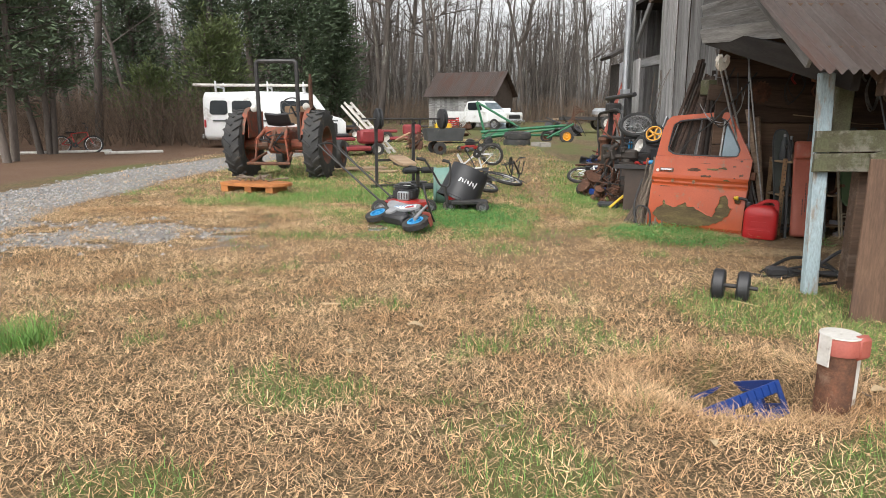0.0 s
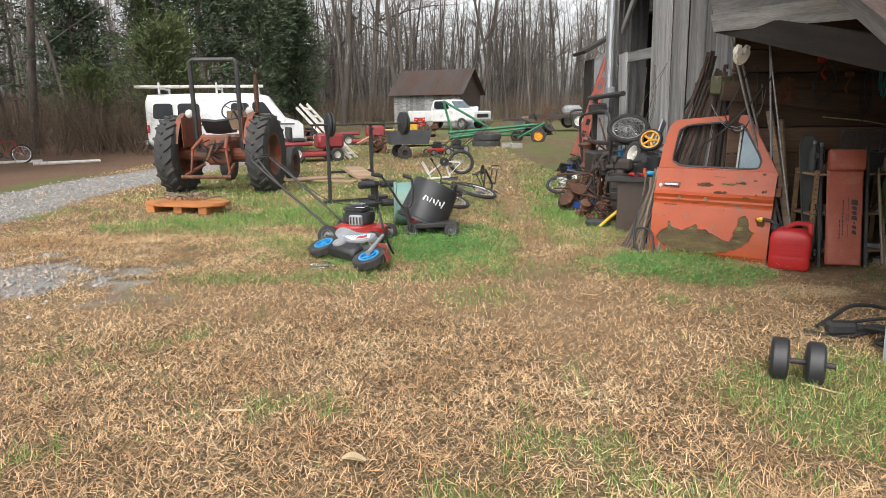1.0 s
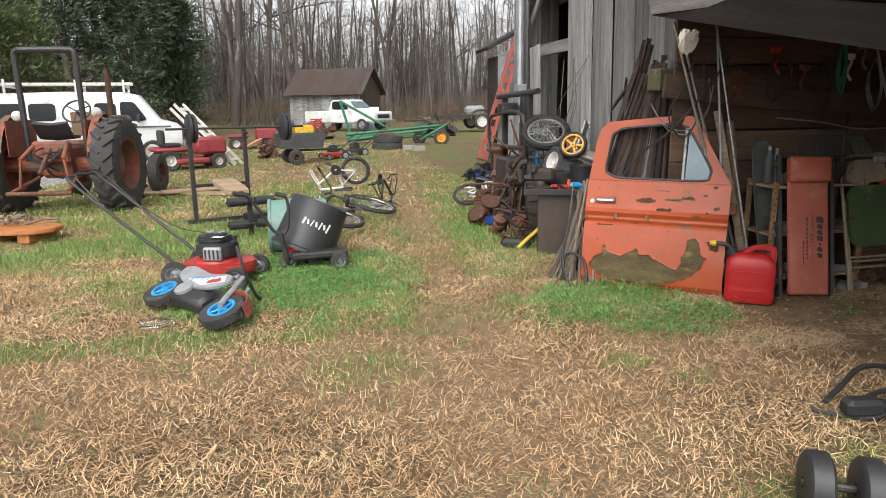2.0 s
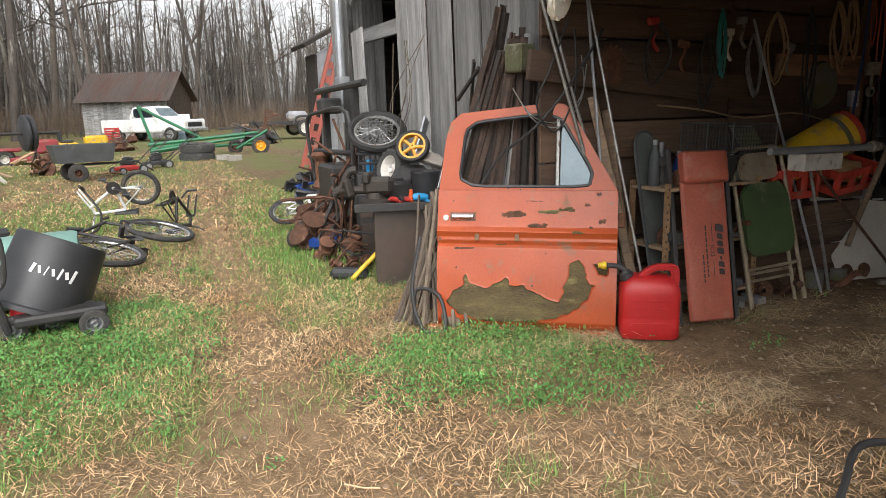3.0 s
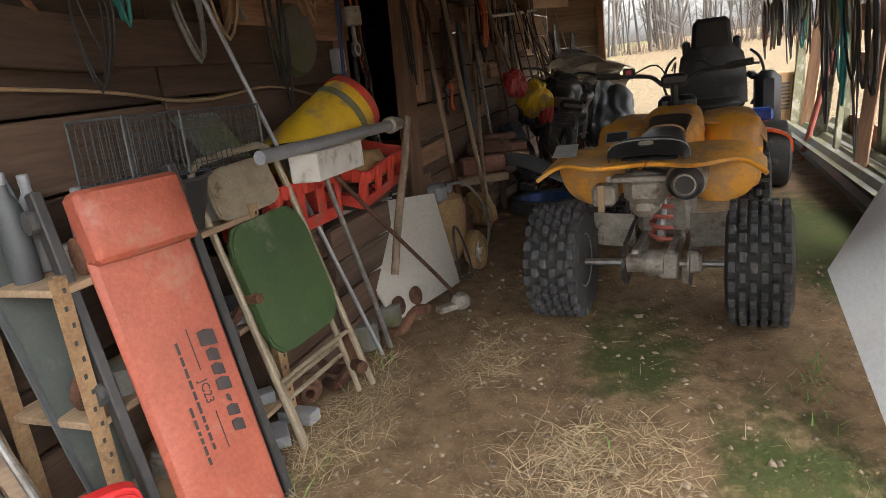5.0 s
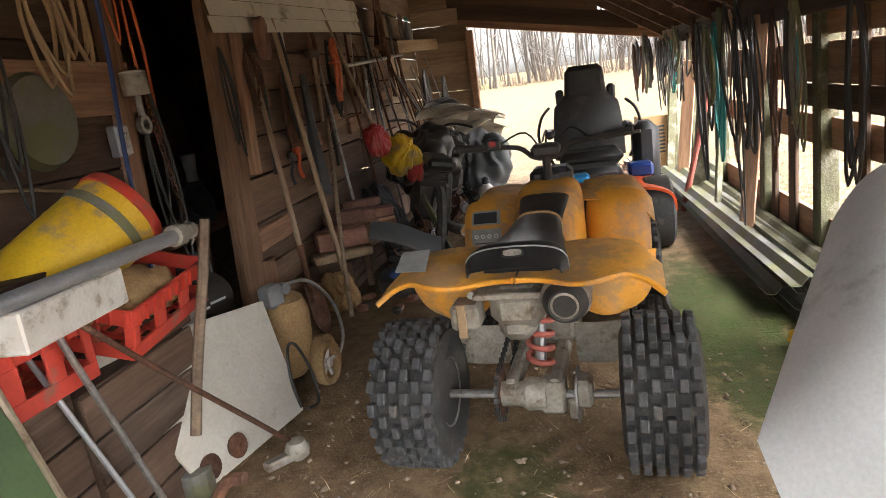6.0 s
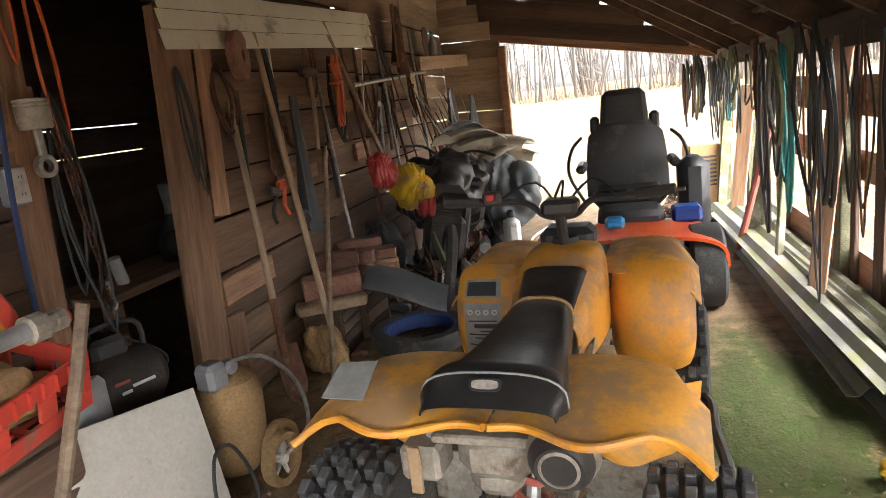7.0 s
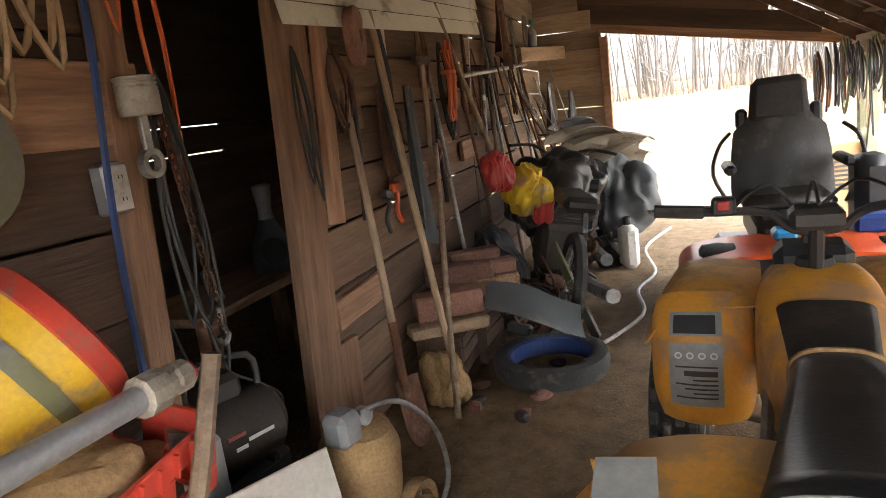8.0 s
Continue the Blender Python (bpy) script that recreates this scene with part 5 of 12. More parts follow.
# dark metal panel with a rounded top
bm = BM()
plate(bm, soften([(0, 0), (0.20, 0), (0.20, 1.05), (0.16, 1.14), (0.05, 1.14), (0, 1.05)], 2, 0.2), 0.018, bev=0.004)
tin_panel = thing("sheet_of_tin", between((3.70, 7.16, 0.02), (3.92, 7.19, 0.02)) @ Matrix.Rotation(radians(78), 4, "X"), "dark grey-green sheet metal panel leaning on the wall", "panel")
part("sheet", bm, M["green_grey"], tin_panel)
bm = BM()
tube(bm, [(x, y, 0.009) for x, y in soften([(0, 0), (0.20, 0), (0.20, 1.05), (0.16, 1.14), (0.05, 1.14), (0, 1.05)], 2, 0.2)], 0.008, 6, closed=True)
part("folded_edge", bm, M["cart_grey"], tin_panel, smooth=True)

# posts, pipes and angle iron in the corner behind the door
for i in range(13):
    f = i / 12
    a = (2.55 + 0.75 * f + R.uniform(-0.03, 0.03), 7.98 - 0.48 * f, 0.02)
    b = (2.98 + 0.26 * f + R.uniform(-0.05, 0.05), 7.80 - 0.12 * f + R.uniform(-0.03, 0.03), 1.62 + R.uniform(-0.22, 0.14))
    if i % 3 == 0:
        pole("fence_post", a, b, R.uniform(0.02, 0.03), M["old_iron"], "rusty steel pipe leaning in the barn corner", "post", "posts in the corner")
    else:
        plank("fence_post", a, b, R.uniform(0.04, 0.085), R.uniform(0.03, 0.05), M["old_iron"] if i % 3 == 1 else M["grey_board"] if i % 2 else M["black_and_shade_board"], "rusty iron fence post leaning in the barn corner" if i % 3 == 1 else "dark weathered wooden post leaning in the barn corner", "post", "posts in the corner")
for i in range(5):
    pole("steel_rod", (2.5 + 0.05 * i, 8.02, 0.02), (2.88 + 0.05 * i, 7.8, 1.5 + 0.1 * R.random()), 0.009, M["old_iron"], "thin rusty steel rod leaning in the barn corner", "rod", "posts in the corner")
bm = BM()
box(bm, (0, 0, 0.1), (0.16, 0.13, 0.17), bev=0.012)
solo("wood_block", bm, M["moss_board"], pose(3.06, 7.72, 1.50, 0, 0, 20), "mossy timber block on top of the posts", "timber")
plank("header_board", (2.95, 7.46, 1.545), (4.35, 7.44, 1.40), 0.17, 0.04, M["dark_board"], "long rough board nailed along the wall")
plank("header_board", (4.30, 7.455, 1.42), (5.3, 7.455, 1.40), 0.16, 0.03, M["dark_board"], "long rough board nailed along the wall")
# coil of wire, cables
for k in range(14):
    base = (2.50 + 0.05 * k + R.uniform(-0.02, 0.02), 8.06 - 0.022 * k, 0.02)
    top = (2.90 + 0.022 * k, 7.78 + R.uniform(-0.03, 0.05), 1.72 + R.uniform(-0.2, 0.22))
    bm = BM()
    ln = (Vector(top) - Vector(base)).length
    box(bm, (ln / 2, 0, 0), (ln, 0.035, 0.006))
    box(bm, (ln / 2, 0, 0.018), (ln, 0.006, 0.036))
    solo("fence_post", bm, M["dark_iron"] if k % 3 == 1 else M["old_iron"], between(base, top, R.uniform(0, 6.28)), "rusty steel fence post leaning in a bundle", "fence post", "bundled fence posts")


def cord(name, pts, r, material, label, category="cable", group="cords on the wall", n=6, steps=5):
    bm = BM()
    tube(bm, bend(pts, steps), r, n)
    o = Vector(pts[0])
    bmesh.ops.translate(bm, verts=bm.verts, vec=-o)
    return solo(name, bm, material, Matrix.Translation(o), label, category, group, smooth=True)


cord("cable", [(3.2, 7.42, 1.80), (3.05, 7.40, 1.5), (2.98, 7.42, 1.32), (3.12, 7.43, 1.16), (3.26, 7.43, 1.4), (3.24, 7.42, 1.75)], 0.006, M["cable_black"], "loop of black wire hung on the posts")
cord("wire", [(2.9, 7.55, 1.42), (3.0, 7.5, 1.26), (3.15, 7.45, 1.22), (3.3, 7.43, 1.36), (3.34, 7.43, 1.55)], 0.004, M["steel"], "loose barbed wire hung on the posts")
cord("wire", [(2.9, 7.53, 1.40), (3.02, 7.48, 1.22), (3.18, 7.43, 1.20), (3.31, 7.42, 1.38), (3.30, 7.43, 1.6)], 0.004, M["steel"], "loose barbed wire hung on the posts")
cord("cable", [(3.45, 7.42, 1.75), (3.2, 7.38, 1.45), (3.0, 7.45, 1.2), (2.85, 7.65, 1.0), (2.7, 7.75, 0.7)], 0.008, M["cable_black"], "black cable strung from the wall to the posts")


# ---- cow skull on the beam ----
def skull():
    t = thing("animal_skull", pose(2.97, 7.20, 1.84, 15, 0, 20), "weathered animal skull hung under the roof beam", "skull")
    bm = BM()
    out = soften([(-0.075, 0.07), (-0.05, 0.085), (-0.022, 0.075), (-0.02, 0.0), (0.0, -0.015), (0.02, 0.0), (0.022, 0.08), (0.05, 0.085), (0.078, 0.05), (0.07, -0.02), (0.045, -0.06), (0.02, -0.085), (-0.025, -0.085), (-0.05, -0.05), (-0.082, -0.01)], 2, 0.2)
    plate(bm, out, 0.05, Matrix.Rotation(math.pi / 2, 4, "X"), 0.014)
    part("cranium", bm, M["bone"], t, smooth=True)


skull()

# ---- four-wheeler ----
def knobby(parent, name, m, r, w, blocks, rows, rim_r, rim_mat=None):
    """A tyre about its own y axis, with tread blocks, on a rim."""
    lay = Matrix.Rotation(math.pi / 2, 4, "X")
    bm = BM()
    prof = [(rim_r, -w * 0.42), (rim_r + 0.02, -w * 0.47), (r * 0.78, -w * 0.5), (r * 0.88, -w * 0.45), (r * 0.92, -w * 0.30), (r * 0.93, 0), (r * 0.92, w * 0.30), (r * 0.88, w * 0.45), (r * 0.78, w * 0.5), (rim_r + 0.02, w * 0.47), (rim_r, w * 0.42)]
    lathe(bm, prof, 36, lay)
    tyre = part(name, bm, M["rubber"], parent, m=m, smooth=True)
    bm = BM()
    for k in range(blocks):
        for q in range(rows):
            a = 2 * math.pi * (k + (0.5 if q % 2 else 0.0)) / blocks
            y = (q - (rows - 1) / 2) * w * 0.93 / rows
            edge = abs(y) / (w / 2)
            rr = r * (0.965 - 0.05 * max(0, edge - 0.55))
            bw, bl = w * 0.64 / rows, 2 * math.pi * r / blocks * 0.56
            box(bm, (0, 0, 0), (bl, bw, 0.040), Matrix.Rotation(-a, 4, "Y") @ Matrix.Translation((0, y, rr)) @ Matrix.Rotation(0.28 * (1 if y < 0 else -1) * max(0, edge - 0.4), 4, "X"), bev=0.004)
    part("tread", bm, M["tread_grey"], tyre, "worn black knobbly tread blocks")
    bm = BM()
    lathe(bm, [(0.03, -0.02), (rim_r * 0.6, -0.03), (rim_r * 0.82, -0.01), (rim_r * 0.9, -w * 0.40), (rim_r * 1.03, -w * 0.44), (rim_r * 1.03, -w * 0.40), (rim_r * 0.97, 0), (rim_r * 1.03, w * 0.40), (rim_r * 1.03, w * 0.44), (rim_r * 0.9, w * 0.40), (rim_r * 0.82, 0.02), (rim_r * 0.6, 0.0), (0.03, 0.0)], 28, lay)
    rim = part("rim", bm, rim_mat or M["steel"], tyre, smooth=True)
    bm = BM()
    for k in range(4):
        a = k * math.pi / 2
        lathe(bm, [(0.011, 0), (0.011, 0.02), (0.006, 0.024)], 6, Matrix.Translation((0.055 * math.cos(a), 0.0, 0.055 * math.sin(a))) @ lay)
    part("wheel_nut", bm, M["steel"], rim)
    return tyre


def shell(fn, nu, nv, thick, name, material, parent, label=""):
    bm = BM()
    grid(bm, nu, nv, fn)
    thicken(bm, thick)
    return part(name, bm, material, parent, label, smooth=True)


def atv():
    t = thing("four_wheeler", pose(5.60, 5.845, 0, 0, 0, -5), "dusty yellow sport quad bike parked on the dirt floor", "quad bike")
    for s in (1, -1):
        knobby(t, "rear_tyre", pose(0, s * 0.425, 0.26), 0.262, 0.255, 21, 6, 0.125)
    for s in (1, -1):
        knobby(t, "front_tyre", pose(1.27, s * 0.40, 0.265), 0.265, 0.17, 22, 4, 0.13)
    bm = BM()
    tube(bm, [(0, -0.46, 0.25), (0, 0.46, 0.25)], 0.017, 10)
    part("rear_axle", bm, M["steel"], t)
    bm = BM()
    lathe(bm, [(0.03, -0.02), (0.055, -0.02), (0.06, 0.05), (0.045, 0.07), (0.045, 0.15), (0.03, 0.16)], 16, pose(0, -0.02, 0.25, -90))
    box(bm, (0.02, -0.06, 0.24), (0.10, 0.09, 0.12), bev=0.012)
    part("axle_carrier", bm, M["alloy"], t, smooth=True)
    bm = BM()
    box(bm, (-0.01, -0.17, 0.27), (0.09, 0.06, 0.1), bev=0.012)
    box(bm, (0.01, -0.13, 0.20), (0.06, 0.03, 0.08), bev=0.006)
    part("brake_caliper", bm, M["alloy"], t)
    bm = BM()
    lathe(bm, [(0.03, -0.003), (0.10, -0.003), (0.10, 0.003), (0.03, 0.003)], 28, pose(0, -0.15, 0.25, 90), closed=True)
    part("brake_disc", bm, M["steel"], t)
    for s in (0.085, -0.07):
        bm = BM()
        box(bm, (0.22, s, 0.27), (0.46, 0.045, 0.075), bev=0.01)
        part("swingarm_leg", bm, M["alloy"], t)
    bm = BM()
    lathe(bm, [(0.03, -0.004), (0.088, -0.004), (0.094, 0), (0.088, 0.004), (0.03, 0.004)], 30, pose(0, 0.125, 0.25, 90), closed=True)
    part("sprocket", bm, M["rust"], t)
    bm = BM()
    # chain links round the sprocket and forward to the gearbox
    path = [Vector((0.0 + 0.094 * math.sin(a), 0.125, 0.25 + 0.094 * math.cos(a))) for a in np.linspace(0, -math.pi, 16)]
    path = [Vector((0.44, 0.125, 0.40)) * (1 - k / 24) + path[0] * (k / 24) for k in range(24)] + path + [path[-1] * (1 - k / 24) + Vector((0.44, 0.125, 0.33)) * (k / 24) for k in range(1, 25)]
    for i, (a, b) in enumerate(zip(path, path[1:])):
        ln = (b - a).length
        if ln > 1e-5:
            box(bm, (ln / 2, 0, 0), (ln * 0.95, 0.010 if i % 2 else 0.018, 0.013), between(a, b))
    part("chain", bm, M["black_metal"], t, "oily drive chain")
    bm = BM()
    box(bm, (0.52, 0, 0.42), (0.34, 0.26, 0.28), bev=0.03)
    box(bm, (0.50, 0.0, 0.60), (0.2, 0.18, 0.14), bev=0.02)
    for k in range(5):
        box(bm, (0.5, 0, 0.55 + 0.025 * k), (0.24, 0.22, 0.008))
    part("engine", bm, M["alloy"], t)
    bm = BM()
    box(bm, (-0.02, 0.02, 0.60), (0.16, 0.19, 0.15), bev=0.045)
    box(bm, (-0.01, 0.03, 0.525), (0.13, 0.13, 0.10), bev=0.035)
    box(bm, (-0.06, 0.02, 0.655), (0.10, 0.28, 0.025), bev=0.006)
    part("air_box", bm, M["alloy"], t, "dirty grey plastic air box", smooth=True)
    bm = BM()
    box(bm, (-0.06, 0.195, 0.585), (0.11, 0.10, 0.09), bev=0.012)
    part("battery_box", bm, M["alloy"], t)
    bm = BM()
    box(bm, (-0.125, 0.20, 0.58), (0.012, 0.03, 0.12), bev=0.003)
    part("strap", bm, M["hose_tan"], t)
    for s in (0.17, -0.16):
        bm = BM()
        tube(bm, bend([(-0.08, s, 0.655), (0.2, s * 0.9, 0.60), (0.5, s * 0.8, 0.62), (0.95, s * 0.7, 0.60), (1.2, s * 0.7, 0.45)], 4), 0.014, 8)
        part("frame_tube", bm, M["steel"], t, smooth=True)
    bm = BM()
    tube(bm, [(0.20, -0.02, 0.60), (0.05, -0.02, 0.34)], 0.022, 10)
    part("shock_body", bm, M["steel"], t)
    bm = BM()
    tube(bm, [(0.20 - 0.15 * k / 60 + 0.040 * math.cos(k * 0.62), -0.02 + 0.045 * math.sin(k * 0.62), 0.60 - 0.26 * k / 60) for k in range(61)], 0.011, 6)
    part("shock_spring", bm, M["ladder_red"], t, "faded red coil spring", smooth=True)
    # silencer
    bm = BM()
    ax = between((-0.17, -0.150, 0.640), (0.30, -0.150, 0.675)) @ Matrix.Rotation(math.pi / 2, 4, "Y")
    lathe(bm, [(0.036, 0.03), (0.038, -0.008), (0.044, -0.006), (0.055, 0.012), (0.072, 0.03), (0.080, 0.05), (0.082, 0.06), (0.080, 0.07), (0.080, 0.34), (0.07, 0.37), (0.03, 0.40)], 28, ax)
    silencer = part("silencer", bm, M["alloy"], t, "scorched steel exhaust silencer", smooth=True)
    bm = BM()
    lathe(bm, [(0.004, 0.05), (0.034, 0.05), (0.034, 0.002)], 18, ax)
    part("exhaust_bore", bm, M["black_metal"], silencer)
    bm = BM()
    lathe(bm, [(0.047, -0.0045), (0.052, -0.006), (0.071, 0.020), (0.073, 0.028)], 26, ax)
    part("end_cap", bm, M["black_metal"], silencer, "sooty black end cap", smooth=True)
    # bodywork
    def rear(s):
        def fn(u, v):
            back_z = 0.732 - 0.010 * math.sin(2 * math.pi * v) - 0.03 * max(0, v - 0.75) * 4
            front_z = 0.742 + 0.030 * math.sin(math.pi * min(v * 0.9, 1))
            z = (1 - u) * back_z + u * front_z + 0.016 * math.sin(math.pi * u) * v - 0.05 * max(0, v - 0.88) / 0.12 * (0.3 + 0.7 * u)
            x = -0.18 - 0.05 * v + 0.34 * u - 0.08 * u * max(0, v - 0.55) ** 1.5 * 2 + 0.03 * (1 - u) * math.sin(3 * math.pi * v)
            y = s * (0.004 + 0.446 * v - 0.05 * max(0, u - 0.75) * 4 * max(0, v - 0.8) * 4)
            return (x, y, z)
        return fn
    for s in (1, -1):
        shell(rear(s), 16, 18, 0.006, "rear_mudguard", M["atv_dusty"], t)
        def flap(u, v, s=s):
            c = 2 * u - 1
            half = 0.15 * math.sqrt(max(0.04, 1 - (v * 0.96) ** 4))
            return (0.02 + 0.04 * c * c + 0.05 * v, s * (0.285 + half * c - 0.02 * v), 0.745 - 0.23 * v)
        shell(flap, 10, 12, 0.004, "splash_guard", M["atv_dusty"], t)
    for s in (1, -1):
        bm = BM()
        tube(bm, [Vector(rear(s)(0, k / 20)) for k in range(21)], 0.0095, 8)
        part("rear_lip", bm, M["atv_yellow"], t, "bright yellow rolled edge", smooth=True)
    bm = BM()
    box(bm, (0.06, 0, 0.728), (0.30, 0.24, 0.03), bev=0.009)
    part("seat_deck", bm, M["black_plastic"], t)

    def saddle(u, v):
        x = -0.168 + 0.648 * u
        a = math.pi * v
        w = 0.168 - 0.085 * max(0, u - 0.12) ** 0.9 - 0.015 * (u < 0.05)
        base = 0.745 - 0.02 * u
        h = 0.080 - 0.030 * math.sin(math.pi * min(1, u * 1.1)) * (u > 0.2) + 0.01 * (1 - u)
        rise = h * math.sin(a) ** 0.55 * (min(1, u * 7 + 0.12)) ** 0.6
        return (x, -w * math.copysign(abs(math.cos(a)) ** 0.75, math.cos(a)), base + rise)
    seat = shell(saddle, 26, 16, 0.004, "seat", M["seat_vinyl"], t, "split black vinyl seat")
    bm = BM()
    tube(bm, [Vector(saddle(0.985, k / 12)) + Vector((0, 0, 0.004)) for k in range(13)], 0.006, 6)
    part("torn_seam", bm, M["cloth_tan"], seat, "torn seam showing foam")
    bm = BM()
    tube(bm, [Vector(saddle(0.10, k / 12)) + Vector((0, 0, 0.002)) for k in range(13)], 0.003, 6)
    part("piping", bm, M["label_grey"], seat)
    bm = BM()
    plate(bm, soften([(-0.027, -0.010), (0.027, -0.010), (0.031, 0), (0.027, 0.010), (-0.027, 0.010), (-0.031, 0)], 2), 0.004, pose(-0.146, 0, 0.815, 52, 0, -90), 0.001)
    part("badge", bm, M["alloy"], seat)
    bm = BM()
    plate(bm, soften([(-0.034, -0.015), (0.034, -0.015), (0.038, 0), (0.034, 0.015), (-0.034, 0.015), (-0.038, 0)], 2), 0.003, pose(-0.1435, 0, 0.8135, 52, 0, -90))
    part("badge_frame", bm, M["black_plastic"], seat)

    def ridge(x):
        """Top of the tank cover at x."""
        return 0.735 + 0.125 * min(1, max(0, (x - 0.46) / 0.44)) ** 0.75 - 0.5 * max(0, x - 1.0) ** 1.5

    def tank(u, v):
        x = 0.46 + 0.68 * u
        a = math.pi * v
        w = 0.105 + 0.05 * math.sin(math.pi * min(u * 0.9, 1))
        return (x, -w * math.copysign(abs(math.cos(a)) ** 0.45, math.cos(a)), 0.58 + (ridge(x) - 0.58) * math.sin(a) ** 0.3)
    shell(tank, 18, 20, 0.005, "tank_cover", M["atv_yellow"], t)

    def pad(u, v):
        x = 0.465 + 0.26 * u
        a = math.pi * (0.10 + 0.80 * v)
        w = 0.088 + 0.022 * u
        return (x, -w * math.copysign(abs(math.cos(a)) ** 0.6, math.cos(a)), ridge(x) + 0.016 - 0.05 * (1 - math.sin(a) ** 0.5))
    shell(pad, 8, 12, 0.008, "seat_nose", M["seat_vinyl"], t)
    bm = BM()
    lathe(bm, [(0.045, 0), (0.05, 0.01), (0.045, 0.03), (0.02, 0.035)], 16, pose(0.98, 0, 0.85))
    part("fuel_cap", bm, M["black_plastic"], t)
    bm = BM()
    box(bm, (1.06, 0, 0.86), (0.14, 0.20, 0.09), bev=0.025)
    part("dash", bm, M["black_plastic"], t)

    def front(s):
        def fn(u, v):
            x = 0.93 + 0.58 * u
            y = s * (0.13 + 0.33 * v)
            z = 0.775 - 0.02 * v - 0.42 * max(0, v - 0.75) - 0.28 * max(0, u - 0.72) + 0.03 * math.sin(math.pi * u) * math.sin(math.pi * v) - 0.02 * max(0, 0.2 - u) / 0.2
            return (x, y, z)
        return fn

    def apron(s, u, v, off=0.0):
        """Rounded panel that closes the front mudguard towards the rider; u down, v outwards."""
        cu, cv = 2 * u - 1, 2 * v - 1
        y = 0.295 + 0.145 * cv * (1 - 0.16 * max(0, cu) ** 3) * (1 - 0.10 * max(0, -cu) ** 4)
        z = 0.575 - 0.195 * cu * (1 - 0.10 * abs(cv) ** 4)
        roll = max(abs(cu), abs(cv)) ** 6
        return (0.875 + 0.05 * cu * cu - 0.03 * cu - 0.035 * (1 - cv * cv) + 0.06 * roll - off, s * y, z + 0.012 * (cu < 0) * (1 - cv * cv))
    for s in (1, -1):
        guard = shell(front(s), 14, 14, 0.006, "front_mudguard", M["atv_dusty"], t)
        shell(lambda u, v, s=s: apron(s, u, v), 18, 18, 0.006, "mudguard_apron", M["atv_yellow"], t)
        if s > 0:
            def sticker(name, u0, u1, v0, v1, off, material, label=""):
                shell(lambda u, v: apron(1, u0 + (u1 - u0) * u, v0 + (v1 - v0) * v, off), 4, 4, 0.0008, name, material, guard, label)
            sticker("warning_label", 0.10, 0.25, 0.30, 0.80, 0.006, M["label_grey"], "black and grey warning sticker")
            sticker("label_face", 0.12, 0.235, 0.36, 0.76, 0.0075, M["black_plastic"])
            sticker("warning_label", 0.30, 0.74, 0.30, 0.80, 0.006, M["label_grey"], "grey warning sticker with small print")
            for k in range(7):
                sticker("small_print", 0.46 + 0.034 * k, 0.472 + 0.034 * k, 0.35, 0.74 - 0.08 * (k % 3), 0.0075, M["black_ink"])
            for k in range(4):
                c = apron(1, 0.385, 0.38 + 0.11 * k, 0.0075)
                bm = BM()
                lathe(bm, [(0.006, 0), (0.0105, 0), (0.0105, 0.002), (0.006, 0.002)], 14, pose(*c, 0, -90, 0), closed=True)
                part("warning_sign", bm, M["white_ink"], guard)
    bm = BM()
    plate(bm, [(-0.075, -0.05), (0.07, -0.045), (0.06, 0.05), (-0.07, 0.052)], 0.003, pose(-0.10, 0.345, 0.795, 2, -14, 6))
    part("patch_plate", bm, M["label_grey"], t, "worn grey sticker")
    # steering
    bm = BM()
    tube(bm, bend([(0.80, 0.39, 1.020), (0.83, 0.26, 1.005), (0.90, 0.12, 0.985), (0.92, 0.05, 0.93), (0.92, -0.05, 0.93), (0.90, -0.12, 0.985), (0.83, -0.26, 1.005), (0.80, -0.39, 1.020)], 4), 0.012, 8)
    bars = part("handlebar", bm, M["black_metal"], t, m=pose(0, 0, 0.04), smooth=True)
    for s in (1, -1):
        bm = BM()
        tube(bm, [(0.80, s * 0.39, 1.020), (0.825, s * 0.27, 1.007)], 0.018, 8)
        part("grip", bm, M["rubber"], bars)
        bm = BM()
        tube(bm, bend([(0.86, s * 0.24, 1.010), (0.90, s * 0.32, 1.005), (0.875, s * 0.42, 1.005)], 3), 0.007, 6)
        part("lever", bm, M["steel"], bars)
    bm = BM()
    box(bm, (0.83, 0.22, 1.020), (0.045, 0.06, 0.05), bev=0.008)
    part("switch_box", bm, M["black_plastic"], bars)
    bm = BM()
    box(bm, (0.805, 0.22, 1.025), (0.012, 0.03, 0.025), bev=0.003)
    part("kill_switch", bm, M["red_plastic"], bars, "red stop switch")
    bm = BM()
    tube(bm, [(0.98, 0, 0.72), (0.91, 0, 0.98)], 0.02, 8)
    box(bm, (0.93, 0, 1.00), (0.10, 0.13, 0.06), bev=0.015)
    part("steering_stem", bm, M["black_metal"], t)
    for k in range(3):
        bm = BM()
        tube(bm, bend([(0.84, 0.2 - 0.2 * k, 1.010), (1.020, 0.1 - 0.1 * k, 1.040), (1.04, 0.02, 0.9), (1.020, 0, 0.75)], 4), 0.005, 5)
        part("control_cable", bm, M["cable_black"], bars)
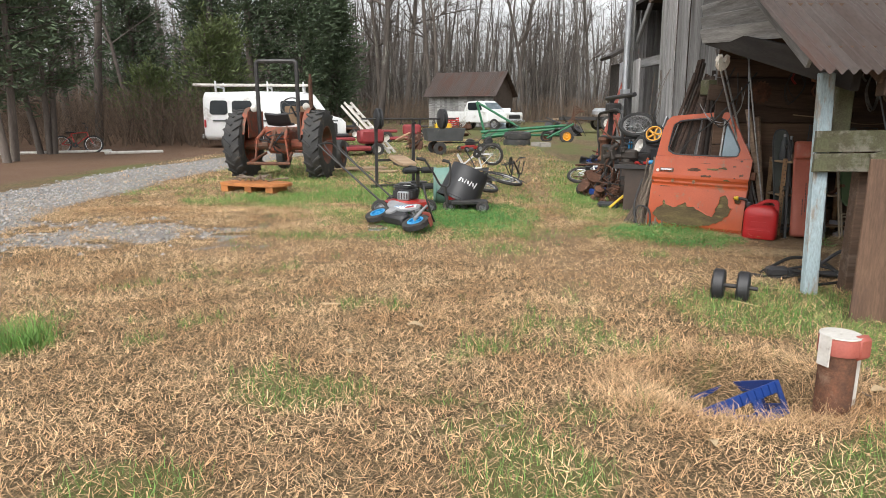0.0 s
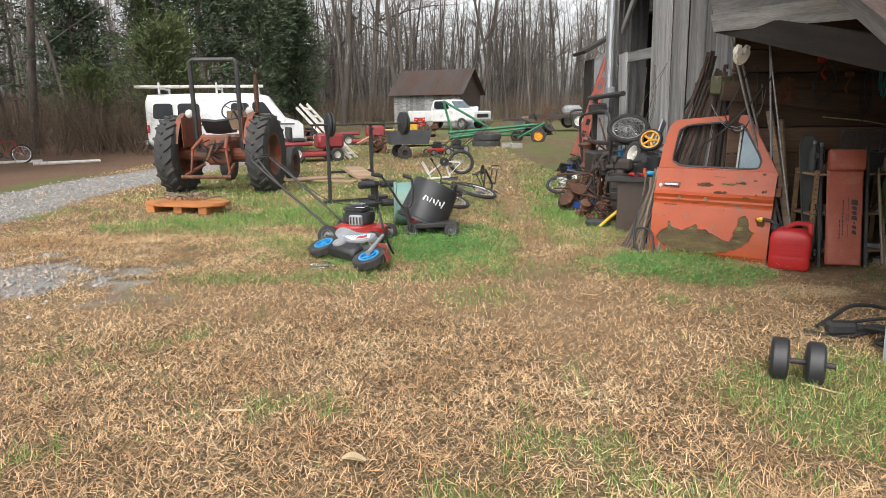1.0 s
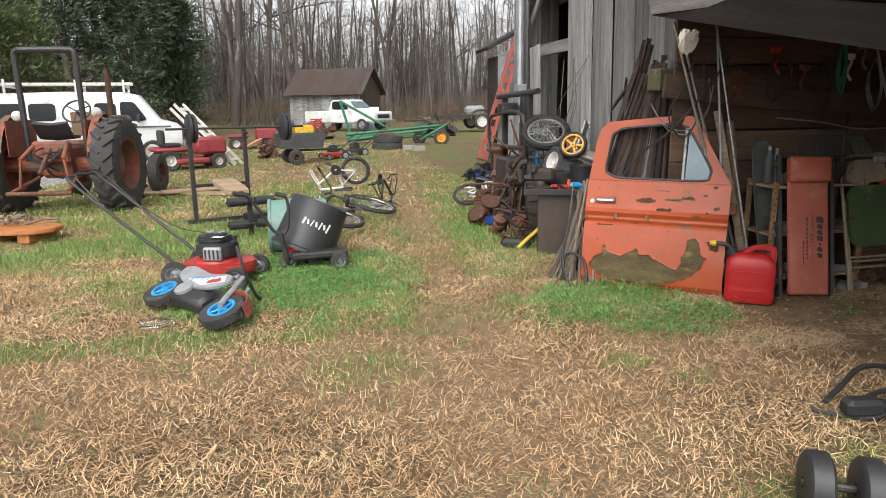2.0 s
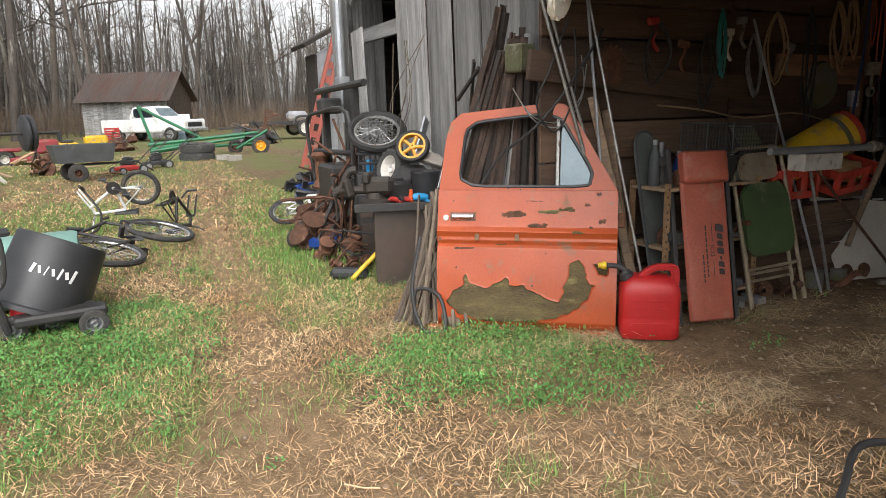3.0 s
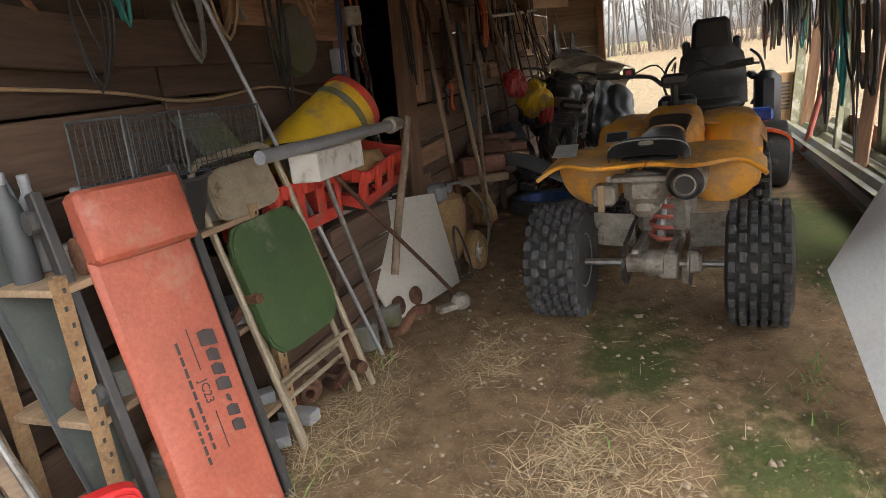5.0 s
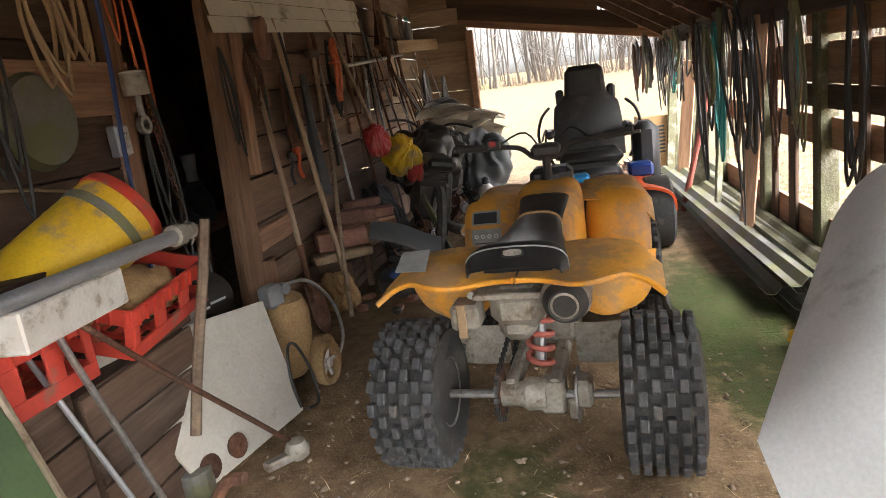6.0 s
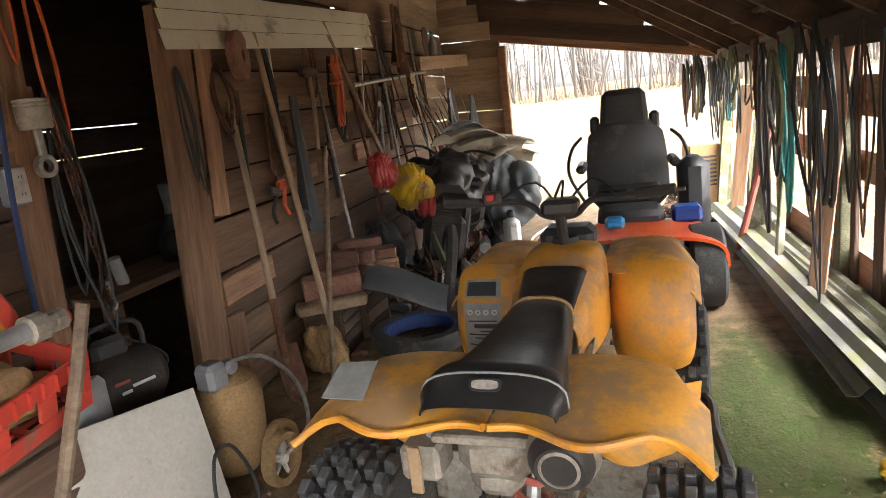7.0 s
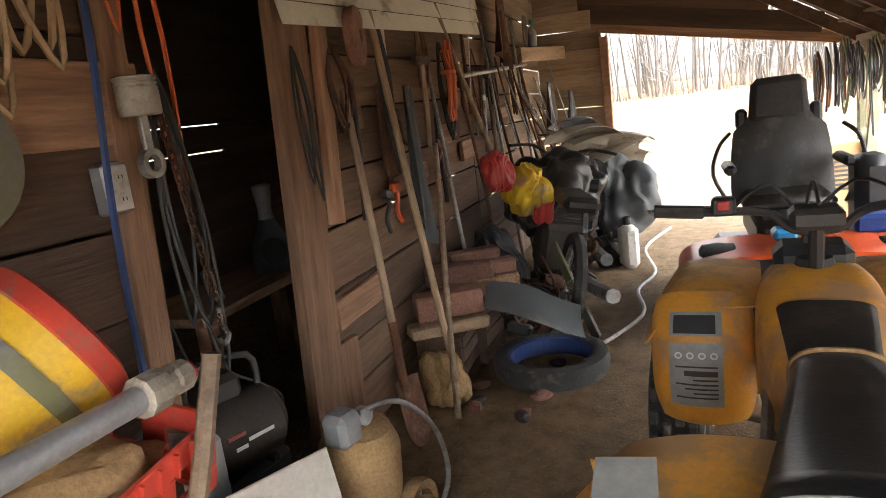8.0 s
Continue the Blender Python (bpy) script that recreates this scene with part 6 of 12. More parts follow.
    # foot guards
    for s in (1, -1):
        bm = BM()
        tube(bm, bend([(0.22, s * 0.30, 0.34), (0.20, s * 0.42, 0.36), (0.26, s * 0.50, 0.37), (0.60, s * 0.48, 0.33), (0.86, s * 0.46, 0.31), (0.9, s * 0.28, 0.32)], 4), 0.017, 8)
        part("nerf_bar", bm, M["black_metal"], t, smooth=True)
        def heel(u, v, s=s):
            return (0.26 - 0.05 * math.sin(math.pi * v) + 0.02 * u, s * (0.13 + 0.34 * v), 0.44 - 0.17 * u - 0.05 * abs(v - 0.5))
        shell(heel, 6, 8, 0.006, "heel_guard", M["alloy"], t)
    for s in (1, -1):
        bm = BM()
        tube(bm, [(1.27, s * 0.33, 0.27), (1.12, s * 0.10, 0.30)], 0.014, 8)
        tube(bm, [(1.27, s * 0.33, 0.30), (1.30, s * 0.10, 0.34)], 0.014, 8)
        part("wishbone", bm, M["steel"], t)


atv()

# ---- along the barn wall inside the shed ----
def shelf():
    t = thing("storage_shelf", pose(3.70, 7.10, 0), "rusty slotted-angle shelf full of car parts", "shelf")
    for x in (0.0, 0.78):
        for y in (0.0, 0.30):
            bm = BM()
            box(bm, (x, y, 0.42), (0.048, 0.004, 0.84))
            box(bm, (x + (0.0155 if x < 0.1 else -0.0155), y + 0.015, 0.42), (0.004, 0.03, 0.84))
            up = part("upright", bm, M["angle_tan"], t)
            if y < 0.1:
                for k in range(18):
                    bm = BM()
                    box(bm, (x + 0.008 * (k % 2), y - 0.003, 0.04 + 0.045 * k), (0.009, 0.003, 0.013), bev=0.001)
                    part("slot", bm, M["black_metal"], up)
    for z in (0.10, 0.44, 0.80):
        bm = BM()
        box(bm, (0.39, 0.16, z), (0.80, 0.32, 0.02), bev=0.003)
        part("shelf_board", bm, M["tan_wood"], t)


shelf()


def part_casting(x, y, z, s, kind, rz):
    t = BM()
    if kind == 0:
        lathe(t, [(0.3, 0), (1, 0), (1, 0.5), (0.55, 0.6), (0.55, 1.1), (0.3, 1.1), (0.3, 0)], 16, Matrix.Scale(s, 4) @ Matrix.Rotation(math.pi / 2, 4, "X"))
        nm, lb, mt = "brake_drum", "rusty brake drum on the shelf", M["rust"]
    elif kind == 1:
        box(t, (0, 0, s * 0.6), (s * 2.2, s * 1.6, s * 1.2), bev=s * 0.2)
        box(t, (s * 0.5, 0, s * 1.3), (s, s, s * 0.4), bev=s * 0.1)
        nm, lb, mt = "engine_part", "dusty metal engine part on the shelf", M["alloy"]
    elif kind == 2:
        tube(t, bend([(0, 0, s * 0.3), (s * 1.2, 0, s * 0.5), (s * 2.0, s * 0.6, s * 1.6), (s * 3, s * 0.6, s * 1.8)], 4), s * 0.3, 8)
        nm, lb, mt = "pipe_elbow", "bent rusty exhaust pipe on the shelf", M["rust"]
    elif kind == 3:
        lathe(t, [(1, 0), (1, 1.6), (0.95, 1.7), (0.4, 1.75)], 16, Matrix.Scale(s, 4))
        nm, lb, mt = "paint_tin", "dirty round tin on the shelf", M["grey_tin"]
    else:
        box(t, (0, 0, s * 0.5), (s * 3.2, s * 1.4, s), bev=s * 0.08)
        nm, lb, mt = "parts_box", "grimy grey parts box on the shelf", M["grey_plastic"]
    m = pose(x, y, z, 0, 0, rz)
    if kind == 0:
        m = pose(x, y, z + s, 0, 0, rz)
    solo(nm, t, mt, m, lb, nm.replace("_", " "), "parts on the shelf")


for z in (0.11, 0.45):
    for k in range(7):
        part_casting(3.76 + 0.105 * k, 7.20 + R.uniform(-0.03, 0.06), z + 0.001, R.uniform(0.035, 0.06), R.randrange(5), R.uniform(0, 360))
part_casting(3.80, 7.14, 0.811, 0.05, 0, 70)
part_casting(3.90, 7.22, 0.811, 0.06, 1, 20)
part_casting(4.40, 7.20, 0.811, 0.05, 3, 20)


def bottle(x, y, z, r, h, material, label, name="bottle", lid=None):
    t = thing(name, pose(x, y, z), label, "bottle")
    bm = BM()
    lathe(bm, [(r * 0.9, 0), (r, h * 0.04), (r, h * 0.6), (r * 0.8, h * 0.72), (r * 0.4, h * 0.82), (r * 0.36, h * 0.92)], 18)
    part("body", bm, material, t, smooth=True)
    bm = BM()
    lathe(bm, [(r * 0.42, h * 0.9), (r * 0.42, h), (r * 0.3, h * 1.01)], 14)
    part("lid", bm, lid or M["red_plastic"], t)


bottle(3.76, 7.28, 0.81, 0.036, 0.28, M["cart_grey"], "grubby grey spray bottle on the shelf", lid=M["grey_plastic"])
bottle(3.98, 7.30, 0.81, 0.036, 0.20, M["blue_plastic"], "blue and white oil bottle on the shelf", lid=M["grey_plastic"])
bottle(3.86, 7.33, 0.81, 0.035, 0.26, M["grey_plastic"], "grey bottle on the shelf", lid=M["grey_plastic"])


def tub():
    bm = BM()
    lathe(bm, [(0.15, 0), (0.19, 0.16), (0.205, 0.165), (0.205, 0.175), (0.185, 0.17), (0.145, 0.012)], 26)
    solo("plastic_tub", bm, M["black_plastic"], pose(4.20, 7.27, 0.811), "black plastic tub on the shelf", "tub", smooth=True)


tub()


def cage():
    t = thing("animal_trap", pose(4.06, 7.16, 0.995, 0, 2, -2), "long wire mesh live trap on top of the shelf", "trap")
    L, w, h = 0.60, 0.22, 0.19
    bm = BM()
    def wire(a, b):
        tube(bm, [a, b], 0.0017, 4)
    n = 24
    for k in range(n + 1):
        x = L * k / n
        wire((x, 0, 0), (x, 0, h)); wire((x, w, 0), (x, w, h)); wire((x, 0, h), (x, w, h)); wire((x, 0, 0), (x, w, 0))
    for k in range(8):
        z = h * k / 7
        wire((0, 0, z), (L, 0, z)); wire((0, w, z), (L, w, z))
        y = w * k / 7
        wire((0, y, h), (L, y, h)); wire((0, y, 0), (0, y, h)); wire((L, y, 0), (L, y, h))
    part("mesh", bm, M["cart_grey"], t, "dull grey-green wire mesh")
    for x in (0.0, 0.22, L):
        bm = BM()
        tube(bm, [(x, 0, 0), (x, 0, h), (x, w, h), (x, w, 0)], 0.006, 6, closed=True)
        part("hoop", bm, M["cart_grey"], t)
    bm = BM()
    box(bm, (0, 0, 0), (0.22, 0.2, 0.004), Matrix.Translation((0.46, 0.11, 0.095)) @ Matrix.Rotation(radians(48), 4, "Y"))
    part("trap_door", bm, M["grey_tin"], t)


cage()
# planks that carry the trap and the pipe
plank("shelf_plank", (4.42, 7.30, 0.975), (5.35, 7.30, 0.965), 0.26, 0.03, M["dark_board"], "rough plank shelf fixed along the wall", "shelf", roll=math.pi / 2)


def big_pipe():
    t = thing("steel_pipe", between((4.42, 6.99, 1.0), (5.50, 6.97, 0.985)), "galvanised pipe with a coupling lying on the shelf edge", "pipe")
    bm = BM()
    tube(bm, [(0, 0, 0), (1.0, 0, 0)], 0.024, 14)
    part("pipe", bm, M["galv"], t, smooth=True)
    bm = BM()
    lathe(bm, [(0.03, 0), (0.038, 0.004), (0.038, 0.05), (0.03, 0.055), (0.024, 0.06), (0.024, 0.075), (0.03, 0.08), (0.03, 0.11), (0.02, 0.115)], 10, pose(0.97, 0, 0, 0, 90, 0))
    part("coupling", bm, M["alloy"], t)
    bm = BM()
    lathe(bm, [(0.024, 0), (0.024, 0.006), (0.01, 0.007)], 10, pose(1.085, 0, 0, 0, 90, 0))
    part("end_cap", bm, M["red_plastic"], t)


big_pipe()
solo("gutter_piece", (lambda b: (box(b, (0.2, 0, 0), (0.42, 0.12, 0.11), bev=0.006), b)[1])(BM()), M["white_plastic"], between((4.72, 7.02, 0.915), (5.2, 7.05, 0.905)), "off-white plastic channel under the pipe", "gutter")


def drum():
    t = thing("plastic_drum", Matrix.Translation((5.00, 7.335, 0.855)) @ Vector((0.82, -0.34, 0.46)).to_track_quat("Z", "Y").to_matrix().to_4x4() @ Matrix.Scale(0.80, 4), "yellow plastic barrel lying on the shelf with a strap", "barrel")
    bm = BM()
    lathe(bm, [(0.05, 0.0), (0.15, 0.0), (0.165, 0.02), (0.178, 0.08), (0.183, 0.16), (0.185, 0.40), (0.188, 0.415), (0.186, 0.43), (0.186, 0.62), (0.19, 0.635)], 34)
    part("body", bm, M["drum_yellow"], t, smooth=True)
    bm = BM()
    lathe(bm, [(0.186, 0.615), (0.193, 0.62), (0.186, 0.665), (0.165, 0.675), (0.03, 0.67)], 34)
    part("rim", bm, M["crate_red"], t, "faded red plastic lid", smooth=True)
    bm = BM()
    lathe(bm, [(0.186, 0.51), (0.191, 0.51), (0.191, 0.55), (0.186, 0.55)], 34, closed=True)
    part("strap", bm, M["grey_tin"], t, "grey webbing strap")


drum()


def sack():
    bm = BM()
    bmesh.ops.create_icosphere(bm, subdivisions=4, radius=1.0)
    for v in bm.verts:
        n = noise.fractal(v.co * 2.2, 1.0, 2.0, 3)
        v.co = Vector((v.co.x * 0.24, v.co.y * 0.14, v.co.z * 0.10)) * (1 + 0.22 * n)
        v.co.z = max(v.co.z, -0.07)
    solo("tan_cushion", bm, M["cloth_tan"], pose(5.30, 7.16, 0.82, 0, 10, -10), "crumpled tan cushion stuffed under the barrel", "cushion", smooth=True)


sack()


def crate(name, m, L, w, h, material, label):
    """An open plastic crate with slotted sides."""
    t = thing(name, m, label, "crate")
    th = 0.012
    for (cx, cy, sx, sy) in ((L / 2, 0, L, th), (L / 2, w, L, th), (0, w / 2, th, w), (L, w / 2, th, w)):
        bm = BM()
        long = sx > sy
        n = 3 if long else 2
        span = sx if long else sy
        def bar(a, b, z0, z1):
            c = (cx - span / 2 + (a + b) / 2, cy, (z0 + z1) / 2) if long else (cx, cy - span / 2 + (a + b) / 2, (z0 + z1) / 2)
            s = (b - a, th, z1 - z0) if long else (th, b - a, z1 - z0)
            box(bm, c, s, bev=0.002)
        bar(0, span, 0, 0.05)
        bar(0, span, h - 0.055, h)
        for k in range(n + 1):
            x = span * k / n
            bar(max(0, x - 0.028), min(span, x + 0.028), 0.05, h - 0.055)
        for k in range(int(span / 0.045)):
            x = 0.02 + 0.045 * k
            c = (cx - span / 2 + x, cy - 0.008 if cy < w / 2 else cy + 0.008, h - 0.028) if long else (cx - 0.008 if cx < L / 2 else cx + 0.008, cy - span / 2 + x, h - 0.028)
            box(bm, c, (0.006, 0.016, 0.05) if long else (0.016, 0.006, 0.05))
        part("side", bm, material, t)
    for k in range(5):
        bm = BM()
        box(bm, (L / 2, 0.02 + (w - 0.04) * k / 4, 0.008), (L, 0.02, 0.014))
        part("base_slat", bm, material, t)
    for k in range(6):
        bm = BM()
        box(bm, (0.02 + (L - 0.04) * k / 5, w / 2, 0.012), (0.02, w, 0.014))
        part("base_slat", bm, material, t)
    return t


crate("plastic_crate", pose(5.13, 7.02, 0.66, 0, 0, 2) @ Matrix.Rotation(radians(-5), 4, "Y") @ Matrix.Rotation(radians(14), 4, "X"), 0.46, 0.28, 0.17, M["crate_red"], "dusty red plastic bottle crate tipped on its side")
crate("plastic_crate", pose(4.62, 7.10, 0.66, 0, 0, -3), 0.42, 0.28, 0.20, M["crate_red"], "dusty red plastic crate on the clutter")
# what the crates and sack rest on
for x, y, z, sx, sy, sz in ((5.30, 7.28, 0, 0.6, 0.3, 0.60), (4.75, 7.30, 0, 0.5, 0.28, 0.645), (5.42, 7.20, 0.62, 0.3, 0.2, 0.12)):
    t = thing("wooden_box", pose(x, y, z), "dark wooden box buried in the clutter", "box", "boxes by the wall")
    bm = BM()
    box(bm, (0, 0.01, sz / 2), (sx - 0.03, sy - 0.02, sz - 0.004), bev=0.006)
    part("body", bm, M["dark_board"], t)
    rows = max(2, int(sz / 0.13))
    for k in range(rows):
        bm = BM()
        box(bm, (0, -sy / 2 + 0.009, sz * (k + 0.5) / rows), (sx, 0.018, sz / rows - 0.010), bev=0.003)
        part("slat", bm, M["dark_board"], t)
for k in range(9):
    part_casting(4.35 + 0.13 * k, 7.08 + R.uniform(-0.02, 0.05), 0.0, R.uniform(0.04, 0.08), R.randrange(5), R.uniform(0, 360))


def white_panel():
    a, b = Vector((5.38, 7.08, 0.02)), Vector((5.98, 6.94, 0.02))
    t = thing("appliance_panel", between(a, b) @ Matrix.Rotation(radians(-13), 4, "X"), "stained white enamel panel leaning on the clutter", "panel")
    bm = BM()
    plate(bm, [(0.0, 0.0), (0.62, 0.0), (0.64, 0.53), (-0.21, 0.64)], 0.012, Matrix.Rotation(math.pi / 2, 4, "X"), 0.003)
    part("sheet", bm, M["white_panel"], t)
    for x, z in ((0.05, 0.07), (0.2, 0.07)):
        bm = BM()
        lathe(bm, [(0.045, 0), (0.05, 0.012), (0.03, 0.02), (0.012, 0.03)], 18, pose(x, -0.006, z, 90))
        part("fitting", bm, M["rust"], t)


white_panel()
cord("hose_loop", [(5.86, 6.88, 0.10), (5.82, 6.88, 0.24), (5.88, 6.90, 0.36), (6.00, 6.92, 0.33), (6.06, 6.90, 0.18), (6.00, 6.86, 0.06), (5.88, 6.86, 0.08)], 0.007, M["cable_black"], "loop of black hose hung on the white panel", "hose")
pole("axe_handle", (5.30, 7.00, 0.30), (5.54, 6.94, 1.01), 0.019, M["handle_wood"], "worn wooden tool handle leaning on the crates", "tool handle")
pole("prop_rod", (5.10, 6.98, 0.02), (4.86, 7.05, 1.0), 0.011, M["steel"], "thin steel rod propped by the chair", "rod", "poles")
pole("prop_rod", (5.62, 6.82, 0.06), (4.98, 7.06, 0.86), 0.010, M["rust"], "rusty rod leaning across the white panel", "rod", "poles")
pole("cane_pole", (5.05, 7.0, 0.0), (4.72, 7.42, 1.85), 0.009, M["galv"], "thin metal cane standing by the barrel", "pole", "poles")


def hitch():
    bm = BM()
    lathe(bm, [(0.02, 0), (0.045, 0.02), (0.05, 0.05), (0.035, 0.08), (0.01, 0.09)], 16)
    box(bm, (0.07, 0, 0.03), (0.14, 0.05, 0.035), bev=0.008)
    solo("tow_coupling", bm, M["alloy"], pose(5.60, 6.80, 0.01, 0, 0, 140), "old alloy tow coupling on the floor", "coupling", smooth=True)


hitch()


def trolley():
    t = thing("hand_trolley", pose(6.25, 7.04, 0, 0, 0, -15), "tan compressor tank on small spoked wheels", "trolley")
    bm = BM()
    lathe(bm, [(0.02, -0.25), (0.10, -0.22), (0.13, -0.15), (0.135, 0.0), (0.13, 0.15), (0.10, 0.22), (0.02, 0.25)], 22, pose(0.02, 0.08, 0.27, 8, 0, 0) @ Matrix.Diagonal((1, 1, 0.9, 1)))
    part("tank", bm, M["cloth_tan"], t, smooth=True)
    bm = BM()
    box(bm, (-0.06, 0.04, 0.50), (0.10, 0.10, 0.11), bev=0.02)
    lathe(bm, [(0.03, 0), (0.03, 0.03), (0.015, 0.04)], 10, pose(0.0, 0.02, 0.52, 90))
    part("motor", bm, M["grey_plastic"], t)
    for x in (0.06, 0.14):
        bm = BM()
        lathe(bm, [(0.075, -0.02), (0.105, -0.024), (0.11, 0.0), (0.105, 0.024), (0.075, 0.02)], 24, pose(x, -0.12 + (x - 0.06), 0.115, 90, 0, 10), closed=True)
        wheel = part("wheel", bm, M["cloth_tan"], t, "dirty solid tyre", smooth=True)
        bm = BM()
        for k in range(5):
            a = 2 * math.pi * k / 5
            box(bm, (0.04, 0, 0), (0.08, 0.012, 0.014), pose(x, -0.12 + (x - 0.06), 0.115, 0, 0, 10) @ Matrix.Rotation(a, 4, "Y"))
        lathe(bm, [(0.02, -0.02), (0.025, 0), (0.02, 0.02)], 12, pose(x, -0.12 + (x - 0.06), 0.115, 90, 0, 10))
        part("spoke", bm, M["white_plastic"], wheel)
    bm = BM()
    tube(bm, bend([(-0.02, 0.0, 0.54), (0.12, -0.04, 0.52), (0.26, -0.06, 0.36), (0.30, -0.06, 0.16), (0.22, -0.04, 0.03)], 5), 0.009, 8)
    part("hose", bm, M["steel"], t, smooth=True)


trolley()


def box_of_junk(x, y, rz, sx, sy, sz, material, label, name="tool_case"):
    t = thing(name, pose(x, y, 0, 0, 0, rz), label, "case")
    bm = BM()
    box(bm, (0, 0, sz / 2), (sx, sy, sz), bev=0.02)
    part("body", bm, material, t)
    bm = BM()
    tube(bm, bend([(-sx * 0.25, 0, sz), (-sx * 0.2, 0, sz + 0.06), (sx * 0.2, 0, sz + 0.06), (sx * 0.25, 0, sz)], 4), 0.01, 6)
    part("handle", bm, M["black_plastic"], t)


box_of_junk(5.72, 7.35, 10, 0.3, 0.24, 0.66, M["grey_plastic"], "cloudy plastic bin on the clutter", "plastic_bin")
box_of_junk(6.12, 7.50, -5, 0.34, 0.3, 0.40, M["black_plastic"], "dark tool case in the doorway")


def compressor():
    t = thing("air_compressor", pose(6.10, 7.42, 0.402, 0, 0, -20), "dark dusty air compressor standing on a case in the doorway", "compressor")
    bm = BM()
    lathe(bm, [(0.02, -0.16), (0.08, -0.155), (0.115, -0.12), (0.12, 0.0), (0.115, 0.12), (0.08, 0.155), (0.02, 0.16)], 24, pose(0, 0, 0.125, 0, 90, 0))
    tank = part("tank", bm, M["dark_iron"], t, smooth=True)
    for k, (x, z, ln, ink) in enumerate(((0.03, 0.135, 0.09, "white_ink"), (-0.05, 0.16, 0.06, "ladder_red"), (-0.04, 0.12, 0.04, "white_ink"))):
        bm = BM()
        box(bm, (x, -0.1195, z), (ln, 0.003, 0.012), bev=0.001)
        part("label_bar", bm, M[ink], tank)
    bm = BM()
    box(bm, (-0.02, 0.02, 0.27), (0.14, 0.12, 0.09), bev=0.02)
    part("motor", bm, M["black_metal"], t)
    bm = BM()
    tube(bm, bend([(-0.12, 0, 0.22), (-0.10, 0, 0.34), (0.10, 0, 0.34), (0.12, 0, 0.22)], 4), 0.011, 7)
    part("handle", bm, M["black_metal"], t, smooth=True)
    for q in (-1, 1):
        bm = BM()
        box(bm, (q * 0.09, 0, 0.01), (0.03, 0.16, 0.02), bev=0.004)
        part("foot", bm, M["black_metal"], t)


compressor()
box_of_junk(6.50, 8.1, 20, 0.4, 0.3, 0.4, M["cart_grey"], "dark tool case on the barn floor")


# ---- doorway, frame, siding panel ----
doorway = thing("door_1", pose(0, 0, 0), "open barn doorway with rough brown plank posts", "door", kind="structure")
board("jamb", doorway, (5.87, 7.47, 0.0), (6.05, 7.47, 2.25), 0.09, 0.05, M["brown_beam"], face=(0, -1, 0))
board("jamb", doorway, (6.68, 7.46, 0.0), (6.89, 7.46, 1.95), 0.23, 0.05, M["brown_beam"], face=(0, -1, 0))
board("jamb", doorway, (6.97, 7.435, 1.00), (7.07, 7.435, 1.9), 0.09, 0.035, M["brown_beam"], face=(0, -1, 0))
board("jamb", doorway, (6.92, 7.47, 0.0), (6.95, 7.47, 0.5), 0.16, 0.03, M["brown_beam"], face=(0, -1, 0))


def siding():
    t = thing("siding_panel", pose(6.71, 7.40, 1.765), "pale vinyl siding panel nailed above the doorway", "panel")
    for k in range(3):
        def fn(u, v, k=k):
            return (2.60 * u, -0.012 - 0.018 * (1 - v), 0.085 * k + 0.085 * v + 0.13 * u)
        bm = BM()
        grid(bm, 4, 3, fn)
        thicken(bm, 0.003)
        part("siding_strip", bm, M["cream_siding"], t)


siding()


# ---- tools leaning and hanging ----
def shovel(m, handle, label):
    t = thing("shovel", m, label, "shovel", "tools on the wall")
    bm = BM()
    def fn(u, v):
        w = 0.115 * (1 - 0.75 * max(0, (0.35 - u) / 0.35) ** 2)
        x = (v - 0.5) * 2
        return (x * w, 0.025 * (1 - x * x) + 0.02 * u, 0.30 * u)
    grid(bm, 10, 10, fn)
    thicken(bm, 0.003)
    part("blade", bm, M["rust"], t, "rusty steel blade", smooth=True)
    bm = BM()
    tube(bm, [(0, 0.035, 0.20), (0, 0.03, 0.45), (0, 0.03, 0.55)], [0.02, 0.02, 0.021], 8)
    part("socket", bm, M["rust"], t)
    bm = BM()
    tube(bm, [(0, 0.03, 0.5), (0.004, 0.03, 0.9), (0, 0.03, handle)], [0.018, 0.018, 0.016], 8)
    part("shaft", bm, M["handle_wood"], t, "grey weathered wooden shaft", smooth=True)


def stand(a, b):
    """Pose with z along a to b, x kept across the wall."""
    z = (Vector(b) - Vector(a)).normalized()
    x = Vector((1, 0, 0)) - z * z.x
    x.normalize()
    y = z.cross(x)
    m = Matrix((x, y, z)).transposed().to_4x4()
    m.translation = a
    return m


shovel(stand((6.96, 7.18, 0.01), (7.24, 7.42, 1.56)), 1.58, "old shovel with a wooden shaft leaning on the wall")
pole("rake_handle", (7.47, 7.18, 0.02), (7.50, 7.42, 2.12), 0.018, M["tan_wood"], "long yellow wooden rake handle leaning on the wall", "tool handle", "tools on the wall")
pole("rake_handle", (7.20, 7.10, 0.02), (8.22, 7.42, 1.22), 0.016, M["handle_wood"], "wooden hoe handle leaning on the wall", "tool handle", "tools on the wall")
pole("pruning_pole", (7.64, 7.40, 1.22), (7.72, 7.44, 2.2), 0.013, M["white_plastic"], "white pruning pole hung on the wall", "pole", "tools on the wall")
pole("rake_handle", (9.1, 7.2, 0.6), (8.4, 7.4, 2.1), 0.016, M["handle_wood"], "wooden tool handle leaning on the wall", "tool handle", "tools on the wall")


